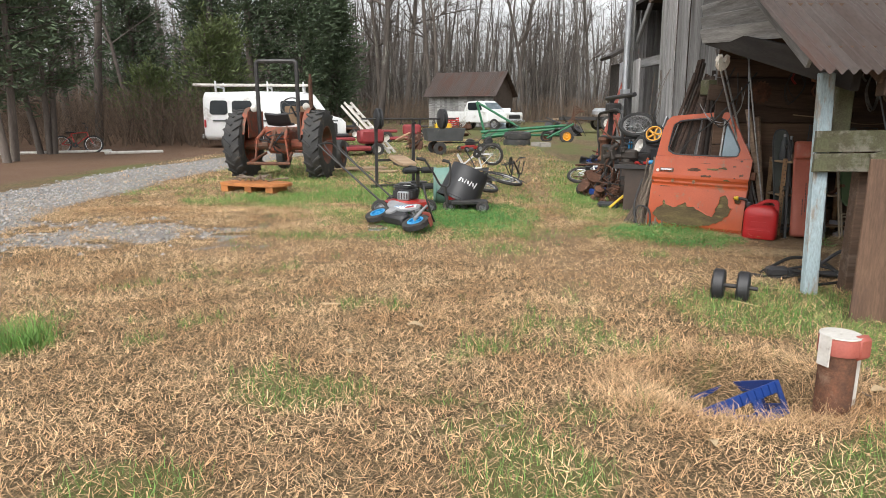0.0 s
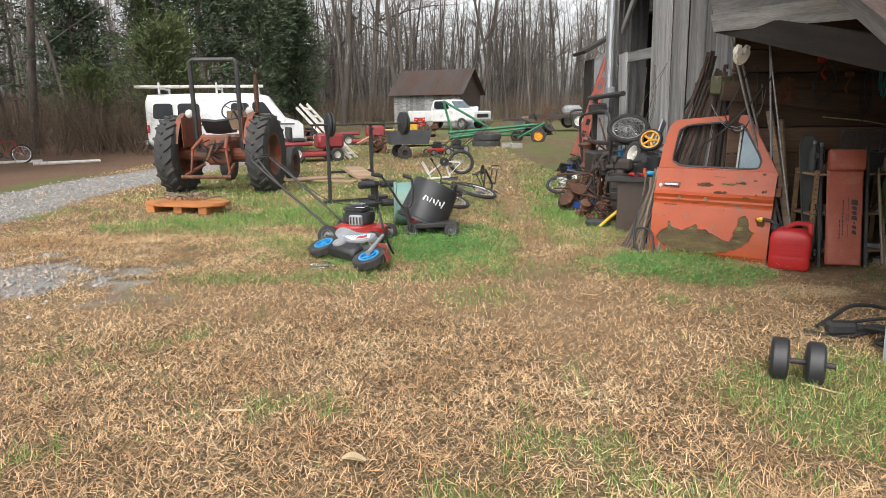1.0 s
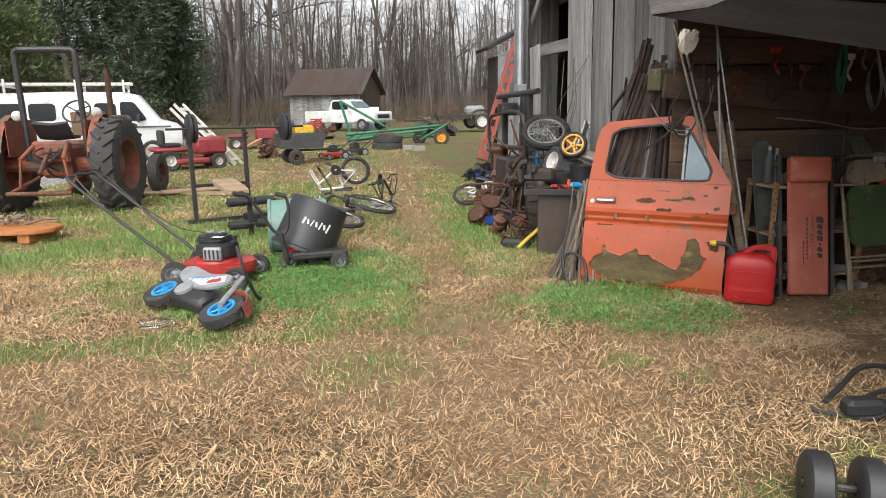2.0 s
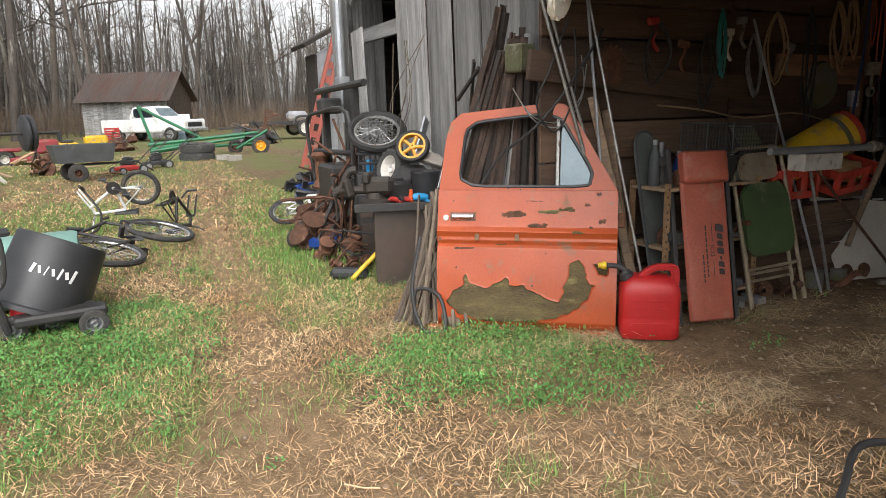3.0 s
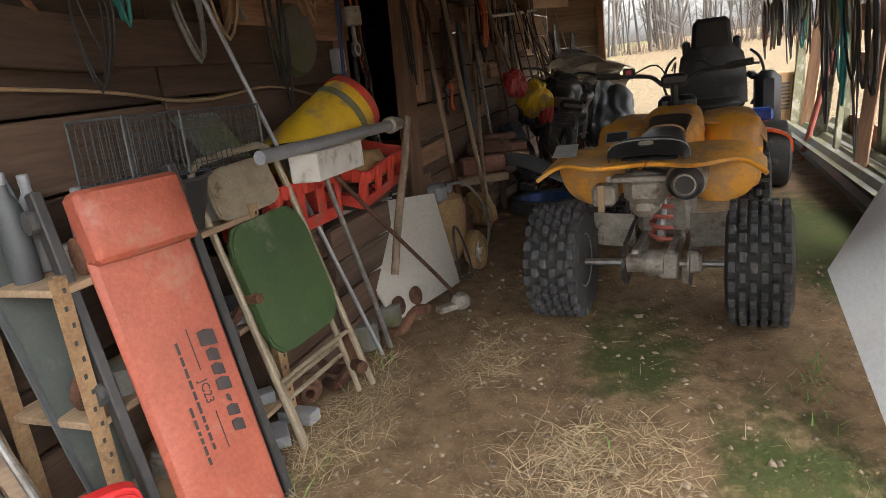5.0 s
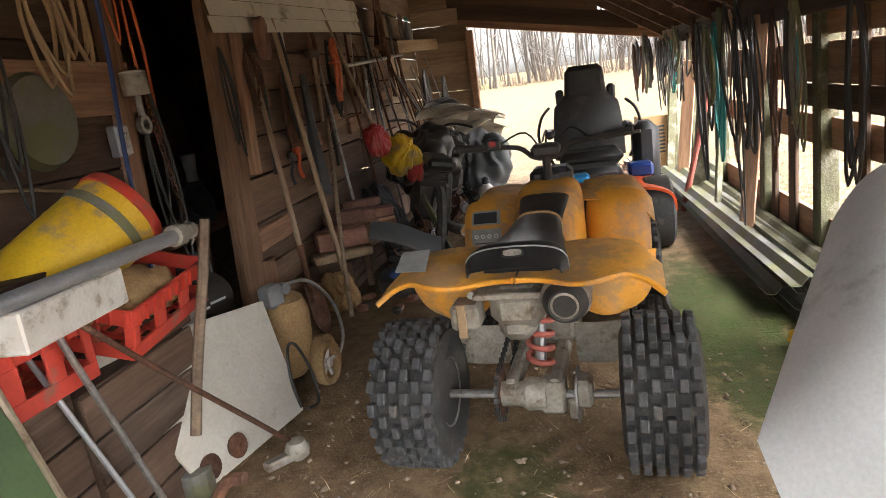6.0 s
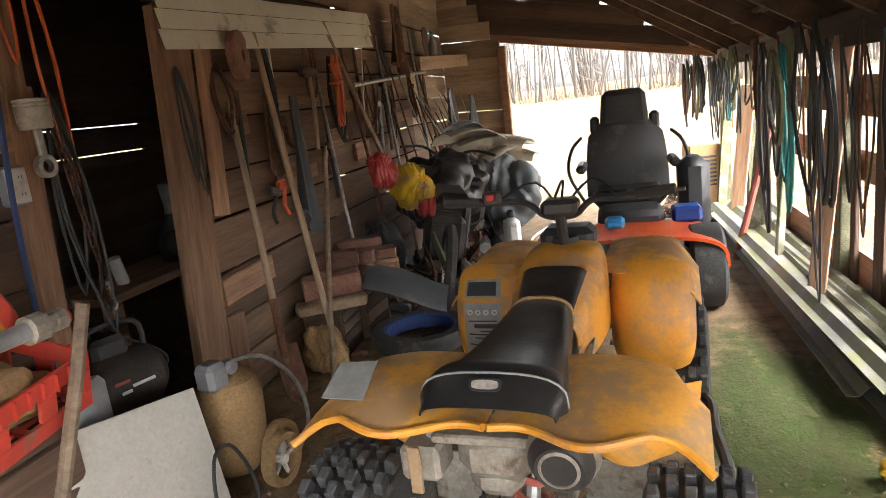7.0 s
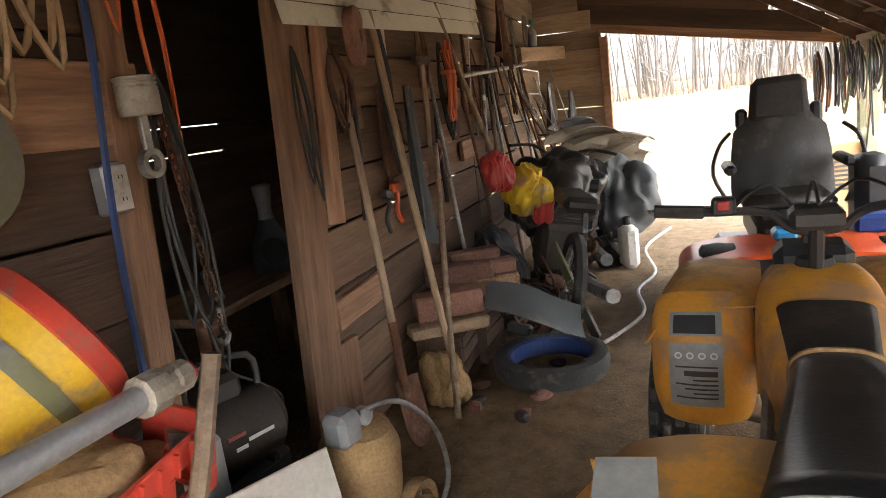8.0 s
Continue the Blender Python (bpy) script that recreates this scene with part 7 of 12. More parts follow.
def grindstone():
    bm = BM()
    lathe(bm, [(0.03, -0.028), (0.118, -0.028), (0.125, -0.02), (0.125, 0.02), (0.118, 0.028), (0.03, 0.028)], 30, pose(0, 0, 0, 90), closed=True)
    solo("grindstone", bm, M["brick_red"], pose(7.29, 7.38, 1.76, 0, 0, 15), "worn brown grinding wheel hung on the wall", "grindstone", smooth=True)


grindstone()


def rope_hank():
    t = thing("rope_hank", pose(8.42, 7.36, 1.80) @ Matrix.Scale(1.15, 4), "hank of orange rope hung on a nail", "rope", "cords on the wall")
    for k in range(9):
        bm = BM()
        dx, dy = R.uniform(-0.045, 0.045), R.uniform(-0.03, 0.0)
        ln = R.uniform(0.24, 0.38)
        tube(bm, bend([(dx * 0.5, dy, 0), (dx, dy, -0.08), (dx * 0.5, dy - 0.01, -0.16), (dx * 1.3, dy, -ln), (dx * 0.3, dy, -ln - 0.02), (dx * 0.4, dy, -0.16), (-dx, dy, -0.05)], 4), 0.009, 6)
        part("strand", bm, M["cable_orange"], t)
    bm = BM()
    tube(bm, [(0.05 * math.cos(a), -0.01 + 0.03 * math.sin(a), -0.155) for a in np.linspace(0, 6.28, 13)[:-1]], 0.01, 6, closed=True)
    part("wrap", bm, M["cable_orange"], t)


rope_hank()


def piston():
    t = thing("engine_piston", pose(5.95, 7.36, 1.56), "alloy engine piston hung on the post by its rod", "piston")
    bm = BM()
    lathe(bm, [(0.048, -0.08), (0.052, -0.075), (0.052, -0.012), (0.049, -0.01), (0.049, -0.006), (0.052, -0.004), (0.052, 0.0), (0.049, 0.002), (0.049, 0.006), (0.052, 0.008), (0.052, 0.014), (0.045, 0.016)], 28)
    part("piston_head", bm, M["alloy"], t, smooth=True)
    bm = BM()
    box(bm, (0, 0, -0.12), (0.03, 0.016, 0.12), bev=0.004)
    lathe(bm, [(0.022, -0.012), (0.038, -0.012), (0.038, 0.012), (0.022, 0.012)], 20, pose(0, 0, -0.20, 90), closed=True)
    part("connecting_rod", bm, M["steel"], t)


piston()


def outlet():
    t = thing("power_outlet", pose(5.89, 7.45, 1.31), "metal box with a double power socket on the planks", "outlet")
    bm = BM()
    box(bm, (0, 0, 0), (0.075, 0.05, 0.13), bev=0.008)
    part("box", bm, M["galv"], t)
    bm = BM()
    box(bm, (0.005, -0.027, 0), (0.06, 0.006, 0.115), bev=0.002)
    plate_ob = part("cover", bm, M["white_plastic"], t)
    for z in (0.028, -0.028):
        bm = BM()
        lathe(bm, [(0.016, 0), (0.016, 0.004)], 16, pose(0.005, -0.0295, z, 90))
        part("socket", bm, M["white_plastic"], plate_ob)
        bm = BM()
        for dx in (-0.006, 0.006):
            box(bm, (0.005 + dx, -0.034, z), (0.002, 0.002, 0.009))
        part("slot", bm, M["black_ink"], plate_ob)


outlet()


def hank(x, y, z, ln, wide, material, label, turns=4, r=0.006, name="hose"):
    """A bundle of cord hung over a nail."""
    t = BM()
    pts = []
    for k in range(turns):
        o = R.uniform(-0.4, 0.4) * wide
        l2 = ln * R.uniform(0.75, 1.0)
        pts += [(o * 0.3, 0, 0), (wide * 0.5 + o * 0.4, R.uniform(-0.03, 0), -l2 * 0.5), (o, R.uniform(-0.03, 0.0), -l2), (-wide * 0.5 + o * 0.4, R.uniform(-0.03, 0), -l2 * 0.5)]
    tube(t, bend(pts + [(0, 0, 0.0)], 4), r, 5)
    return solo(name, t, material, pose(x, y, z), label, "hose", "cords on the wall", smooth=True)


# planks wall near the doorway: hanging cords
for x, z, ln, w, mt, lb, r in ((5.58, 2.0, 0.58, 0.14, "hose_tan", "tan air hose hung on the wall", 0.008), (5.74, 2.05, 0.5, 0.12, "hose_tan", "tan air hose hung on the wall", 0.009),
                               (5.98, 2.1, 0.5, 0.05, "cable_orange", "orange extension cord on the wall", 0.005),
                               (5.30, 1.95, 0.9, 0.10, "cable_black", "black rubber hose hung on the wall", 0.006), (6.08, 1.6, 0.9, 0.10, "cable_black", "loop of black cable by the doorway", 0.006),
                               (6.10, 2.15, 1.1, 0.07, "cable_orange", "orange cord hanging in the doorway", 0.007), (4.72, 1.75, 0.42, 0.14, "steel", "loop of braided hose hung on the wall", 0.008),
                               (4.95, 1.9, 0.5, 0.2, "hose_tan", "coil of grey hose hung on the wall", 0.007), (4.42, 1.9, 0.45, 0.06, "hose_teal", "teal air hose hung on the wall", 0.007),
                               (4.30, 1.75, 0.5, 0.12, "cable_black", "black wire hung on the wall", 0.004), (3.9, 1.8, 0.4, 0.2, "cable_black", "black wire hung on the wall", 0.004),
                               (7.6, 1.9, 0.8, 0.06, "cable_black", "dark strap hung on the wall", 0.008), (8.5, 1.8, 0.6, 0.2, "cable_black", "coil of black hose on the wall", 0.008), (9.6, 1.9, 0.8, 0.2, "cable_black", "coil of black hose on the wall", 0.009), (9.2, 1.8, 0.5, 0.2, "rust", "rusty wire hung on the wall", 0.005),
                               (6.82, 1.7, 0.6, 0.06, "cable_black", "black cable hung by the doorway", 0.005)):
    hank(x, 7.42, z, ln, w, M[mt], lb, 1 if mt == "cable_orange" else 3, r)
cord("cable", [(3.9, 7.43, 1.30), (4.3, 7.42, 1.26), (4.7, 7.43, 1.20), (5.2, 7.43, 1.22), (5.6, 7.44, 1.15)], 0.006, M["hose_tan"], "tan cord sagging along the planks")
cord("blue_rope", [(5.91, 7.40, 2.25), (5.87, 7.385, 1.70), (5.82, 7.385, 1.27), (5.80, 7.385, 0.87), (5.81, 7.38, 0.62)], 0.010, M["cable_blue"], "dark blue rope hanging down the planks", "rope")
cord("cable", [(6.02, 7.5, 0.95), (6.1, 7.45, 0.6), (6.3, 7.4, 0.5), (6.35, 7.42, 0.55), (6.1, 7.5, 0.75)], 0.005, M["cable_black"], "loop of wire hanging in the doorway")


def saw_blade():
    bm = BM()
    out = []
    for k in range(18):
        a = 2 * math.pi * k / 18
        out += [(0.105 * math.cos(a), 0.105 * math.sin(a)), (0.13 * math.cos(a + 0.12), 0.13 * math.sin(a + 0.12))]
    plate(bm, out, 0.004, Matrix.Rotation(math.pi / 2, 4, "X"))
    lathe(bm, [(0.03, 0), (0.03, 0.01), (0.01, 0.014)], 14, pose(0, -0.002, 0, 90))
    solo("saw_blade", bm, M["rust"], pose(3.50, 7.40, 1.54, 0, 15, 0), "rusty red circular saw blade hung on the wall", "saw blade")


saw_blade()


def pan():
    bm = BM()
    lathe(bm, [(0.02, 0.0), (0.15, 0.0), (0.17, -0.03), (0.175, -0.03), (0.155, 0.006), (0.02, 0.006)], 28, pose(0, 0, 0, 90))
    solo("round_guard", bm, M["grey_tin"], pose(5.50, 7.43, 1.42), "dark round metal guard hung on the wall", "guard", smooth=True)


pan()
for k, (x, z, mt) in enumerate(((3.85, 1.75, "red_paint"), (4.5, 1.7, "bone"), (4.62, 1.78, "steel"), (5.1, 1.62, "steel"), (4.1, 1.62, "rust"), (7.75, 1.35, "rust"), (8.9, 1.5, "rust"), (8.6, 1.35, "handle_wood"), (9.4, 1.4, "steel"), (7.6, 1.0, "orange_plastic"), (7.48, 0.98, "black_plastic"), (8.3, 1.15, "rust"))):
    bm = BM()
    tube(bm, bend([(0, 0, 0.08), (0.02, -0.01, 0.02), (-0.01, -0.01, -0.06), (0.03, -0.01, -0.12)], 4), 0.012, 6)
    box(bm, (0.0, -0.01, 0.06), (0.09, 0.03, 0.05), bev=0.008)
    solo("hand_tool", bm, M[mt], pose(x, 7.44, z, 0, R.uniform(-30, 30), 0), "old hand tool hung on a nail", "tool", "tools on the wall", smooth=True)

# ---- yard: wheels, bicycles and small machines ----
def tyre_mesh(bm, r, w, hole, m, lug=0, lugh=0.02, n=36):
    lathe(bm, [(hole, -w * 0.4), (r * 0.86, -w * 0.5), (r * 0.97, -w * 0.4), (r, 0), (r * 0.97, w * 0.4), (r * 0.86, w * 0.5), (hole, w * 0.4)], n, m, closed=True)
    tread_lugs(bm, r, w, m, lug, lugh)


def tread_lugs(bm, r, w, m, lug, lugh, pick=None):
    """Slanting lugs round a tyre; pick: one of them alone."""
    for k in range(lug):
        for s in (1, -1):
            if pick is not None and pick != (k, s):
                continue
            a = 2 * math.pi * (k + (0.25 if s > 0 else -0.25)) / lug
            box(bm, (0, 0, 0), (w * 0.52, 0.045 * r / 0.6, lugh * 2), m @ Matrix.Rotation(a, 4, "Z") @ Matrix.Translation((r * 0.985, 0, s * w * 0.24)) @ Matrix.Rotation(math.pi / 2, 4, "Y") @ Matrix.Rotation(s * radians(42), 4, "Z"), bev=0.006)


AX = Matrix.Rotation(math.pi / 2, 4, "X")      # turns an axle to lie along y
AXX = Matrix.Rotation(math.pi / 2, 4, "Y")     # turns an axle to lie along x


def plain_wheel(parent, c, r, w, rim_r, tyre_mat, rim_mat, axis=AX, name="wheel", lug=0, lugh=0.02):
    m = Matrix.Translation(c) @ axis
    bm = BM()
    tyre_mesh(bm, r, w, rim_r, m)
    ty = part(name, bm, tyre_mat, parent, smooth=True)
    for k in range(lug):
        for s in (1, -1):
            bm = BM()
            tread_lugs(bm, r, w, m, lug, lugh, (k, s))
            part("lug", bm, tyre_mat, ty)
    bm = BM()
    lathe(bm, [(0.01, 0.01), (rim_r * 0.35, 0.03), (rim_r * 0.45, 0.0), (rim_r * 0.85, -0.02), (rim_r * 0.98, w * 0.40), (rim_r * 1.04, w * 0.42), (rim_r * 1.04, -w * 0.42), (rim_r * 0.98, -w * 0.40), (rim_r * 0.85, -0.05), (rim_r * 0.3, -0.04), (0.01, -0.04)], 26, m)
    part("rim", bm, rim_mat, ty, smooth=True)
    return ty


def tractor():
    t = thing("tractor", pose(-3.20, 13.25, 0, 0, 0, -6), "old rusty red farm tractor with roll bar", "tractor")
    for s in (1, -1):
        plain_wheel(t, (s * 0.78, 0, 0.66), 0.66, 0.36, 0.36, M["old_rubber"], M["tractor_red"], AXX, "rear_wheel", 20, 0.03)
    for s in (1, -1):
        plain_wheel(t, (s * 0.66, 1.95, 0.34), 0.34, 0.18, 0.19, M["old_rubber"], M["rust"], AXX, "front_wheel")
    bm = BM()
    tube(bm, [(-0.75, 0, 0.66), (0.75, 0, 0.66)], 0.11, 12)
    box(bm, (0, 0.0, 0.72), (0.42, 0.5, 0.46), bev=0.05)
    part("rear_axle", bm, M["tractor_red"], t)
    bm = BM()
    box(bm, (0, -0.28, 0.86), (0.5, 0.14, 0.3), bev=0.03)
    lift = part("lift_housing", bm, M["tractor_red"], t)
    for x in (-0.2, 0.2):
        for name, a, b, r in (("lift_arm", (x, -0.25, 1.0), (x * 1.4, -0.6, 0.78), 0.03), ("lower_link", (x * 1.3, -0.2, 0.5), (x * 1.8, -0.75, 0.36), 0.028), ("drop_rod", (x * 1.4, -0.58, 0.8), (x * 1.65, -0.6, 0.38), 0.02)):
            bm = BM()
            tube(bm, [a, b], r, 8)
            part(name, bm, M["tractor_red"], lift)
    bm = BM()
    tube(bm, [(-0.42, -0.78, 0.34), (0.42, -0.78, 0.34)], 0.03, 8)
    tube(bm, [(0, -0.3, 0.95), (0.02, -0.75, 0.6)], 0.025, 8)
    part("draw_bar", bm, M["rust"], t)
    for k in range(6):
        bm = BM()
        tube(bm, bend([(R.uniform(-0.3, 0.3), -0.32, R.uniform(0.7, 1.1)), (R.uniform(-0.3, 0.3), -0.5, R.uniform(0.6, 0.9)), (R.uniform(-0.3, 0.3), -0.36, R.uniform(0.45, 0.7))], 4), 0.012, 6)
        part("hydraulic_hose", bm, M["cable_black"], t)
    for s in (1, -1):
        bm = BM()
        def fn(u, v, s=s):
            a = math.pi * (0.10 + 0.62 * u)
            return (s * (0.56 + 0.10 * v), -0.74 * math.cos(a) * 0.72, 0.66 + 0.74 * math.sin(a) - 0.02)
        grid(bm, 12, 3, fn)
        thicken(bm, 0.006)
        box(bm, (s * 0.52, 0.0, 1.05), (0.012, 0.8, 0.5), bev=0.004)
        part("wheel_guard", bm, M["tractor_red"], t)
    bm = BM()
    box(bm, (0, 0.9, 0.78), (0.36, 1.3, 0.42), bev=0.05)
    part("engine_block", bm, M["tractor_red"], t)
    bm = BM()
    box(bm, (0, 1.55, 1.17), (0.52, 1.15, 0.36), bev=0.05)
    part("bonnet", bm, M["olive_metal"], t, "faded tan bonnet")
    bm = BM()
    box(bm, (0.0, 1.0, 1.2), (0.5, 0.12, 0.42), bev=0.02)
    part("dash", bm, M["olive_metal"], t)
    bm = BM()
    box(bm, (0, 1.4, 0.99), (0.50, 1.3, 0.10), bev=0.02)
    part("side_strip", bm, M["white_paint"], t, "white lower bonnet panel")
    bm = BM()
    def seatfn(u, v):
        return ((u - 0.5) * 0.46, 0.12 - 0.36 * v, 1.06 + 0.22 * max(0, v - 0.55) * 2 + 0.05 * abs(u - 0.5))
    grid(bm, 8, 8, seatfn)
    thicken(bm, 0.05)
    part("seat", bm, M["black_plastic"], t, smooth=True)
    bm = BM()
    tube(bm, [(0.20 * math.cos(a), 0.62 + 0.12 * math.sin(a), 1.42 + 0.16 * math.sin(a)) for a in np.linspace(0, 6.283, 25)[:-1]], 0.014, 6, closed=True)
    for a in (0.5, 2.6, 4.7):
        tube(bm, [(0, 0.62, 1.42), (0.2 * math.cos(a), 0.62 + 0.12 * math.sin(a), 1.42 + 0.16 * math.sin(a))], 0.01, 6)
    tube(bm, [(0, 0.62, 1.42), (0, 0.95, 1.2)], 0.02, 8)
    part("steering_wheel", bm, M["black_plastic"], t)
    bm = BM()
    tube(bm, bend([(-0.40, -0.1, 0.75), (-0.40, -0.12, 1.5), (-0.40, -0.14, 2.15), (-0.36, -0.14, 2.24), (-0.30, -0.14, 2.25), (0.30, -0.14, 2.25), (0.36, -0.14, 2.24), (0.40, -0.14, 2.15), (0.40, -0.12, 1.5), (0.40, -0.1, 0.75)], 3), 0.042, 8)
    part("roll_bar", bm, M["black_metal"], t, "dark steel roll bar", smooth=True)
    for s in (1, -1):
        bm = BM()
        lathe(bm, [(0.02, 0.05), (0.06, 0.03), (0.075, 0), (0.07, -0.01)], 18, pose(s * 0.5, -0.1, 1.36, 90) if s < 0 else pose(0.46, 0.2, 1.40, 90))
        part("work_lamp", bm, M["white_plastic"], t, "round work lamp")
    bm = BM()
    tube(bm, [(0.16, 1.5, 1.3), (0.16, 1.5, 2.0)], 0.045, 12)
    tube(bm, [(0.16, 1.5, 2.0), (0.16, 1.5, 2.1)], 0.03, 12)
    part("exhaust_stack", bm, M["rust"], t)
    bm = BM()
    tube(bm, [(-0.66, 1.95, 0.42), (0.66, 1.95, 0.42)], 0.05, 10)
    box(bm, (0, 1.9, 0.6), (0.16, 0.3, 0.4), bev=0.03)
    part("front_axle", bm, M["tractor_red"], t)


tractor()


def deck():
    t = thing("wooden_deck_toy", pose(-3.12, 10.95, 0, 0, 0, -18), "orange varnished wooden slab on runners with twigs on it", "wooden slab")
    bm = BM()
    plate(bm, soften([(-0.62, -0.28), (0.45, -0.30), (0.68, -0.10), (0.62, 0.20), (0.2, 0.30), (-0.5, 0.26)], 2, 0.2), 0.05, Matrix.Translation((0, 0, 0.13)), 0.012)
    part("top", bm, M["orange_wood"], t, smooth=True)
    for x in (-0.45, 0.0, 0.4):
        bm = BM()
        box(bm, (x, 0, 0.055), (0.14, 0.46, 0.11), bev=0.01)
        part("runner", bm, M["orange_wood"], t)
    bm = BM()
    for k in range(16):
        a = Vector((R.uniform(-0.3, 0.3), R.uniform(-0.15, 0.15), 0.16 + 0.008 * k * 0.5))
        b = a + Vector((R.uniform(-0.35, 0.35), R.uniform(-0.15, 0.15), R.uniform(0, 0.09)))
        tube(bm, [a, (a + b) / 2 + Vector((0, 0, 0.02)), b], R.uniform(0.008, 0.02), 5)
    solo("twigs", bm, M["twig"], pose(-3.12, 10.95, 0.0), "pile of dark twigs lying on the orange slab", "twigs", kind="stuff")


deck()


def spoked(parent, m, r, tw, n=28, mat_t=None, rim_mat=None):
    """A bicycle wheel about its own z."""
    bm = BM()
    tube(bm, [(r * math.cos(a), r * math.sin(a), 0) for a in np.linspace(0, 6.2832, 41)[:-1]], tw, 7, closed=True)
    ty = part("tyre", bm, mat_t or M["rubber"], parent, m=m, smooth=True)
    bm = BM()
    tube(bm, [((r - tw * 1.1) * math.cos(a), (r - tw * 1.1) * math.sin(a), 0) for a in np.linspace(0, 6.2832, 41)[:-1]], tw * 0.45, 6, closed=True)
    tube(bm, [(0, 0, -0.045), (0, 0, 0.045)], 0.016, 8)
    rim = part("rim", bm, rim_mat or M["bright_steel"], ty, smooth=True)
    bm = BM()
    for k in range(n):
        a = 2 * math.pi * k / n
        tube(bm, [(0.016 * math.cos(a + 1.2), 0.016 * math.sin(a + 1.2), 0.035 * (1 if k % 2 else -1)), ((r - tw * 1.3) * math.cos(a), (r - tw * 1.3) * math.sin(a), 0)], 0.0016, 3)
    part("spokes", bm, M["bright_steel"], rim)
    return ty


def bicycle(m, wr, paint, label, wheels=(1, 1), upright_bars=True):
    """Local: x forward, z up, wheels on the ground at z = 0."""
    t = thing("bicycle", m, label, "bicycle", "bicycles")
    wb = wr * 3.1
    lay = Matrix.Rotation(math.pi / 2, 4, "X")
    if wheels[0]:
        spoked(t, Matrix.Translation((0, 0, wr)) @ lay, wr - 0.027, 0.027)
    if wheels[1]:
        spoked(t, Matrix.Translation((wb, 0, wr)) @ lay, wr - 0.027, 0.027)
    bb, seat_top, head_top, head_lo = (wb * 0.42, 0, wr * 0.9), (wb * 0.30, 0, wr * 2.2), (wb * 0.80, 0, wr * 2.35), (wb * 0.84, 0, wr * 1.95)
    bm = BM()
    for a, b in ((bb, seat_top), (bb, head_lo), (seat_top, head_top), (head_top, head_lo)):
        tube(bm, [a, b], 0.016, 8)
    for s in (0.04, -0.04):
        tube(bm, [(0, s, wr), (bb[0], s * 0.5, bb[2])], 0.009, 6)
        tube(bm, [(0, s, wr), (seat_top[0], s * 0.4, seat_top[2] * 0.9)], 0.008, 6)
    part("frame", bm, paint, t, smooth=True)
    bm = BM()
    for s in (0.045, -0.045):
        tube(bm, [(head_lo[0], s, head_lo[2]), (wb, s, wr)], 0.011, 6)
    tube(bm, [(head_lo[0], -0.045, head_lo[2]), (head_lo[0], 0.045, head_lo[2])], 0.014, 6)
    part("fork", bm, paint, t)
    bm = BM()
    h = wr * 2.35
    tube(bm, bend([(wb * 0.74, 0.30, h + wr * 0.75), (wb * 0.80, 0.26, h + wr * 0.75), (wb * 0.80, 0.10, h + wr * 0.2), (wb * 0.80, 0, h + wr * 0.12), (wb * 0.80, -0.10, h + wr * 0.2), (wb * 0.80, -0.26, h + wr * 0.75), (wb * 0.74, -0.30, h + wr * 0.75)], 4), 0.011, 7)
    tube(bm, [(wb * 0.80, 0, h - 0.02), (wb * 0.80, 0, h + wr * 0.13)], 0.012, 7)
    bars = part("handlebar", bm, M["black_metal"] if paint is not M["white_paint"] else M["bright_steel"], t, smooth=True)
    for s in (1, -1):
        bm = BM()
        tube(bm, [(wb * 0.74 - 0.02, s * 0.31, h + wr * 0.75), (wb * 0.80, s * 0.265, h + wr * 0.75)], 0.016, 7)
        part("grip", bm, M["rubber"], bars)
    bm = BM()
    def sd(u, v):
        return (wb * 0.30 - 0.13 + 0.26 * u, (v - 0.5) * (0.15 * (1 - 0.75 * u)), wr * 2.2 + 0.06 - 0.08 * (v - 0.5) ** 2)
    grid(bm, 6, 6, sd)
    thicken(bm, 0.03)
    tube(bm, [seat_top, (seat_top[0], 0, seat_top[2] + 0.05)], 0.012, 6)
    part("saddle", bm, M["black_plastic"], t, smooth=True)
    bm = BM()
    lathe(bm, [(0.02, -0.004), (0.08, -0.004), (0.08, 0.004), (0.02, 0.004)], 24, Matrix.Translation((bb[0], -0.05, bb[2])) @ lay, closed=True)
    for s in (1, -1):
        tube(bm, [(bb[0], s * 0.06, bb[2]), (bb[0] + 0.14 * s, s * 0.07, bb[2] - 0.06 * s)], 0.01, 6)
    cr = part("crank", bm, M["black_metal"], t)
    for s in (1, -1):
        bm = BM()
        box(bm, (bb[0] + 0.14 * s, s * 0.12, bb[2] - 0.06 * s), (0.08, 0.09, 0.02), bev=0.004)
        part("pedal", bm, M["black_plastic"], cr)
    return t


flat = Matrix.Rotation(radians(84), 4, "X")
bicycle(pose(0.95, 12.7, 0.72, 0, 0, 168) @ Matrix.Rotation(radians(168), 4, "X"), 0.22, M["white_paint"], "small white bicycle stood upside down in the grass", (1, 0))
bicycle(pose(1.15, 11.75, 0.03, 0, 0, 62) @ Matrix.Rotation(radians(180), 4, "X") @ Matrix.Translation((0, 0, -0.62)), 0.24, M["black_metal"], "black bicycle frame stood upside down in the grass", (0, 0))
bicycle(pose(0.86, 10.30, 0.09, 0, 0, 62) @ Matrix.Rotation(radians(-74), 4, "X"), 0.34, M["black_metal"], "bicycle lying on its side in the weeds", (1, 1))
bicycle(pose(2.38, 11.55, 0.10, 0, 0, -22) @ Matrix.Rotation(radians(-58), 4, "X"), 0.22, M["white_paint"], "white bicycle lying against the junk by the barn", (1, 1))
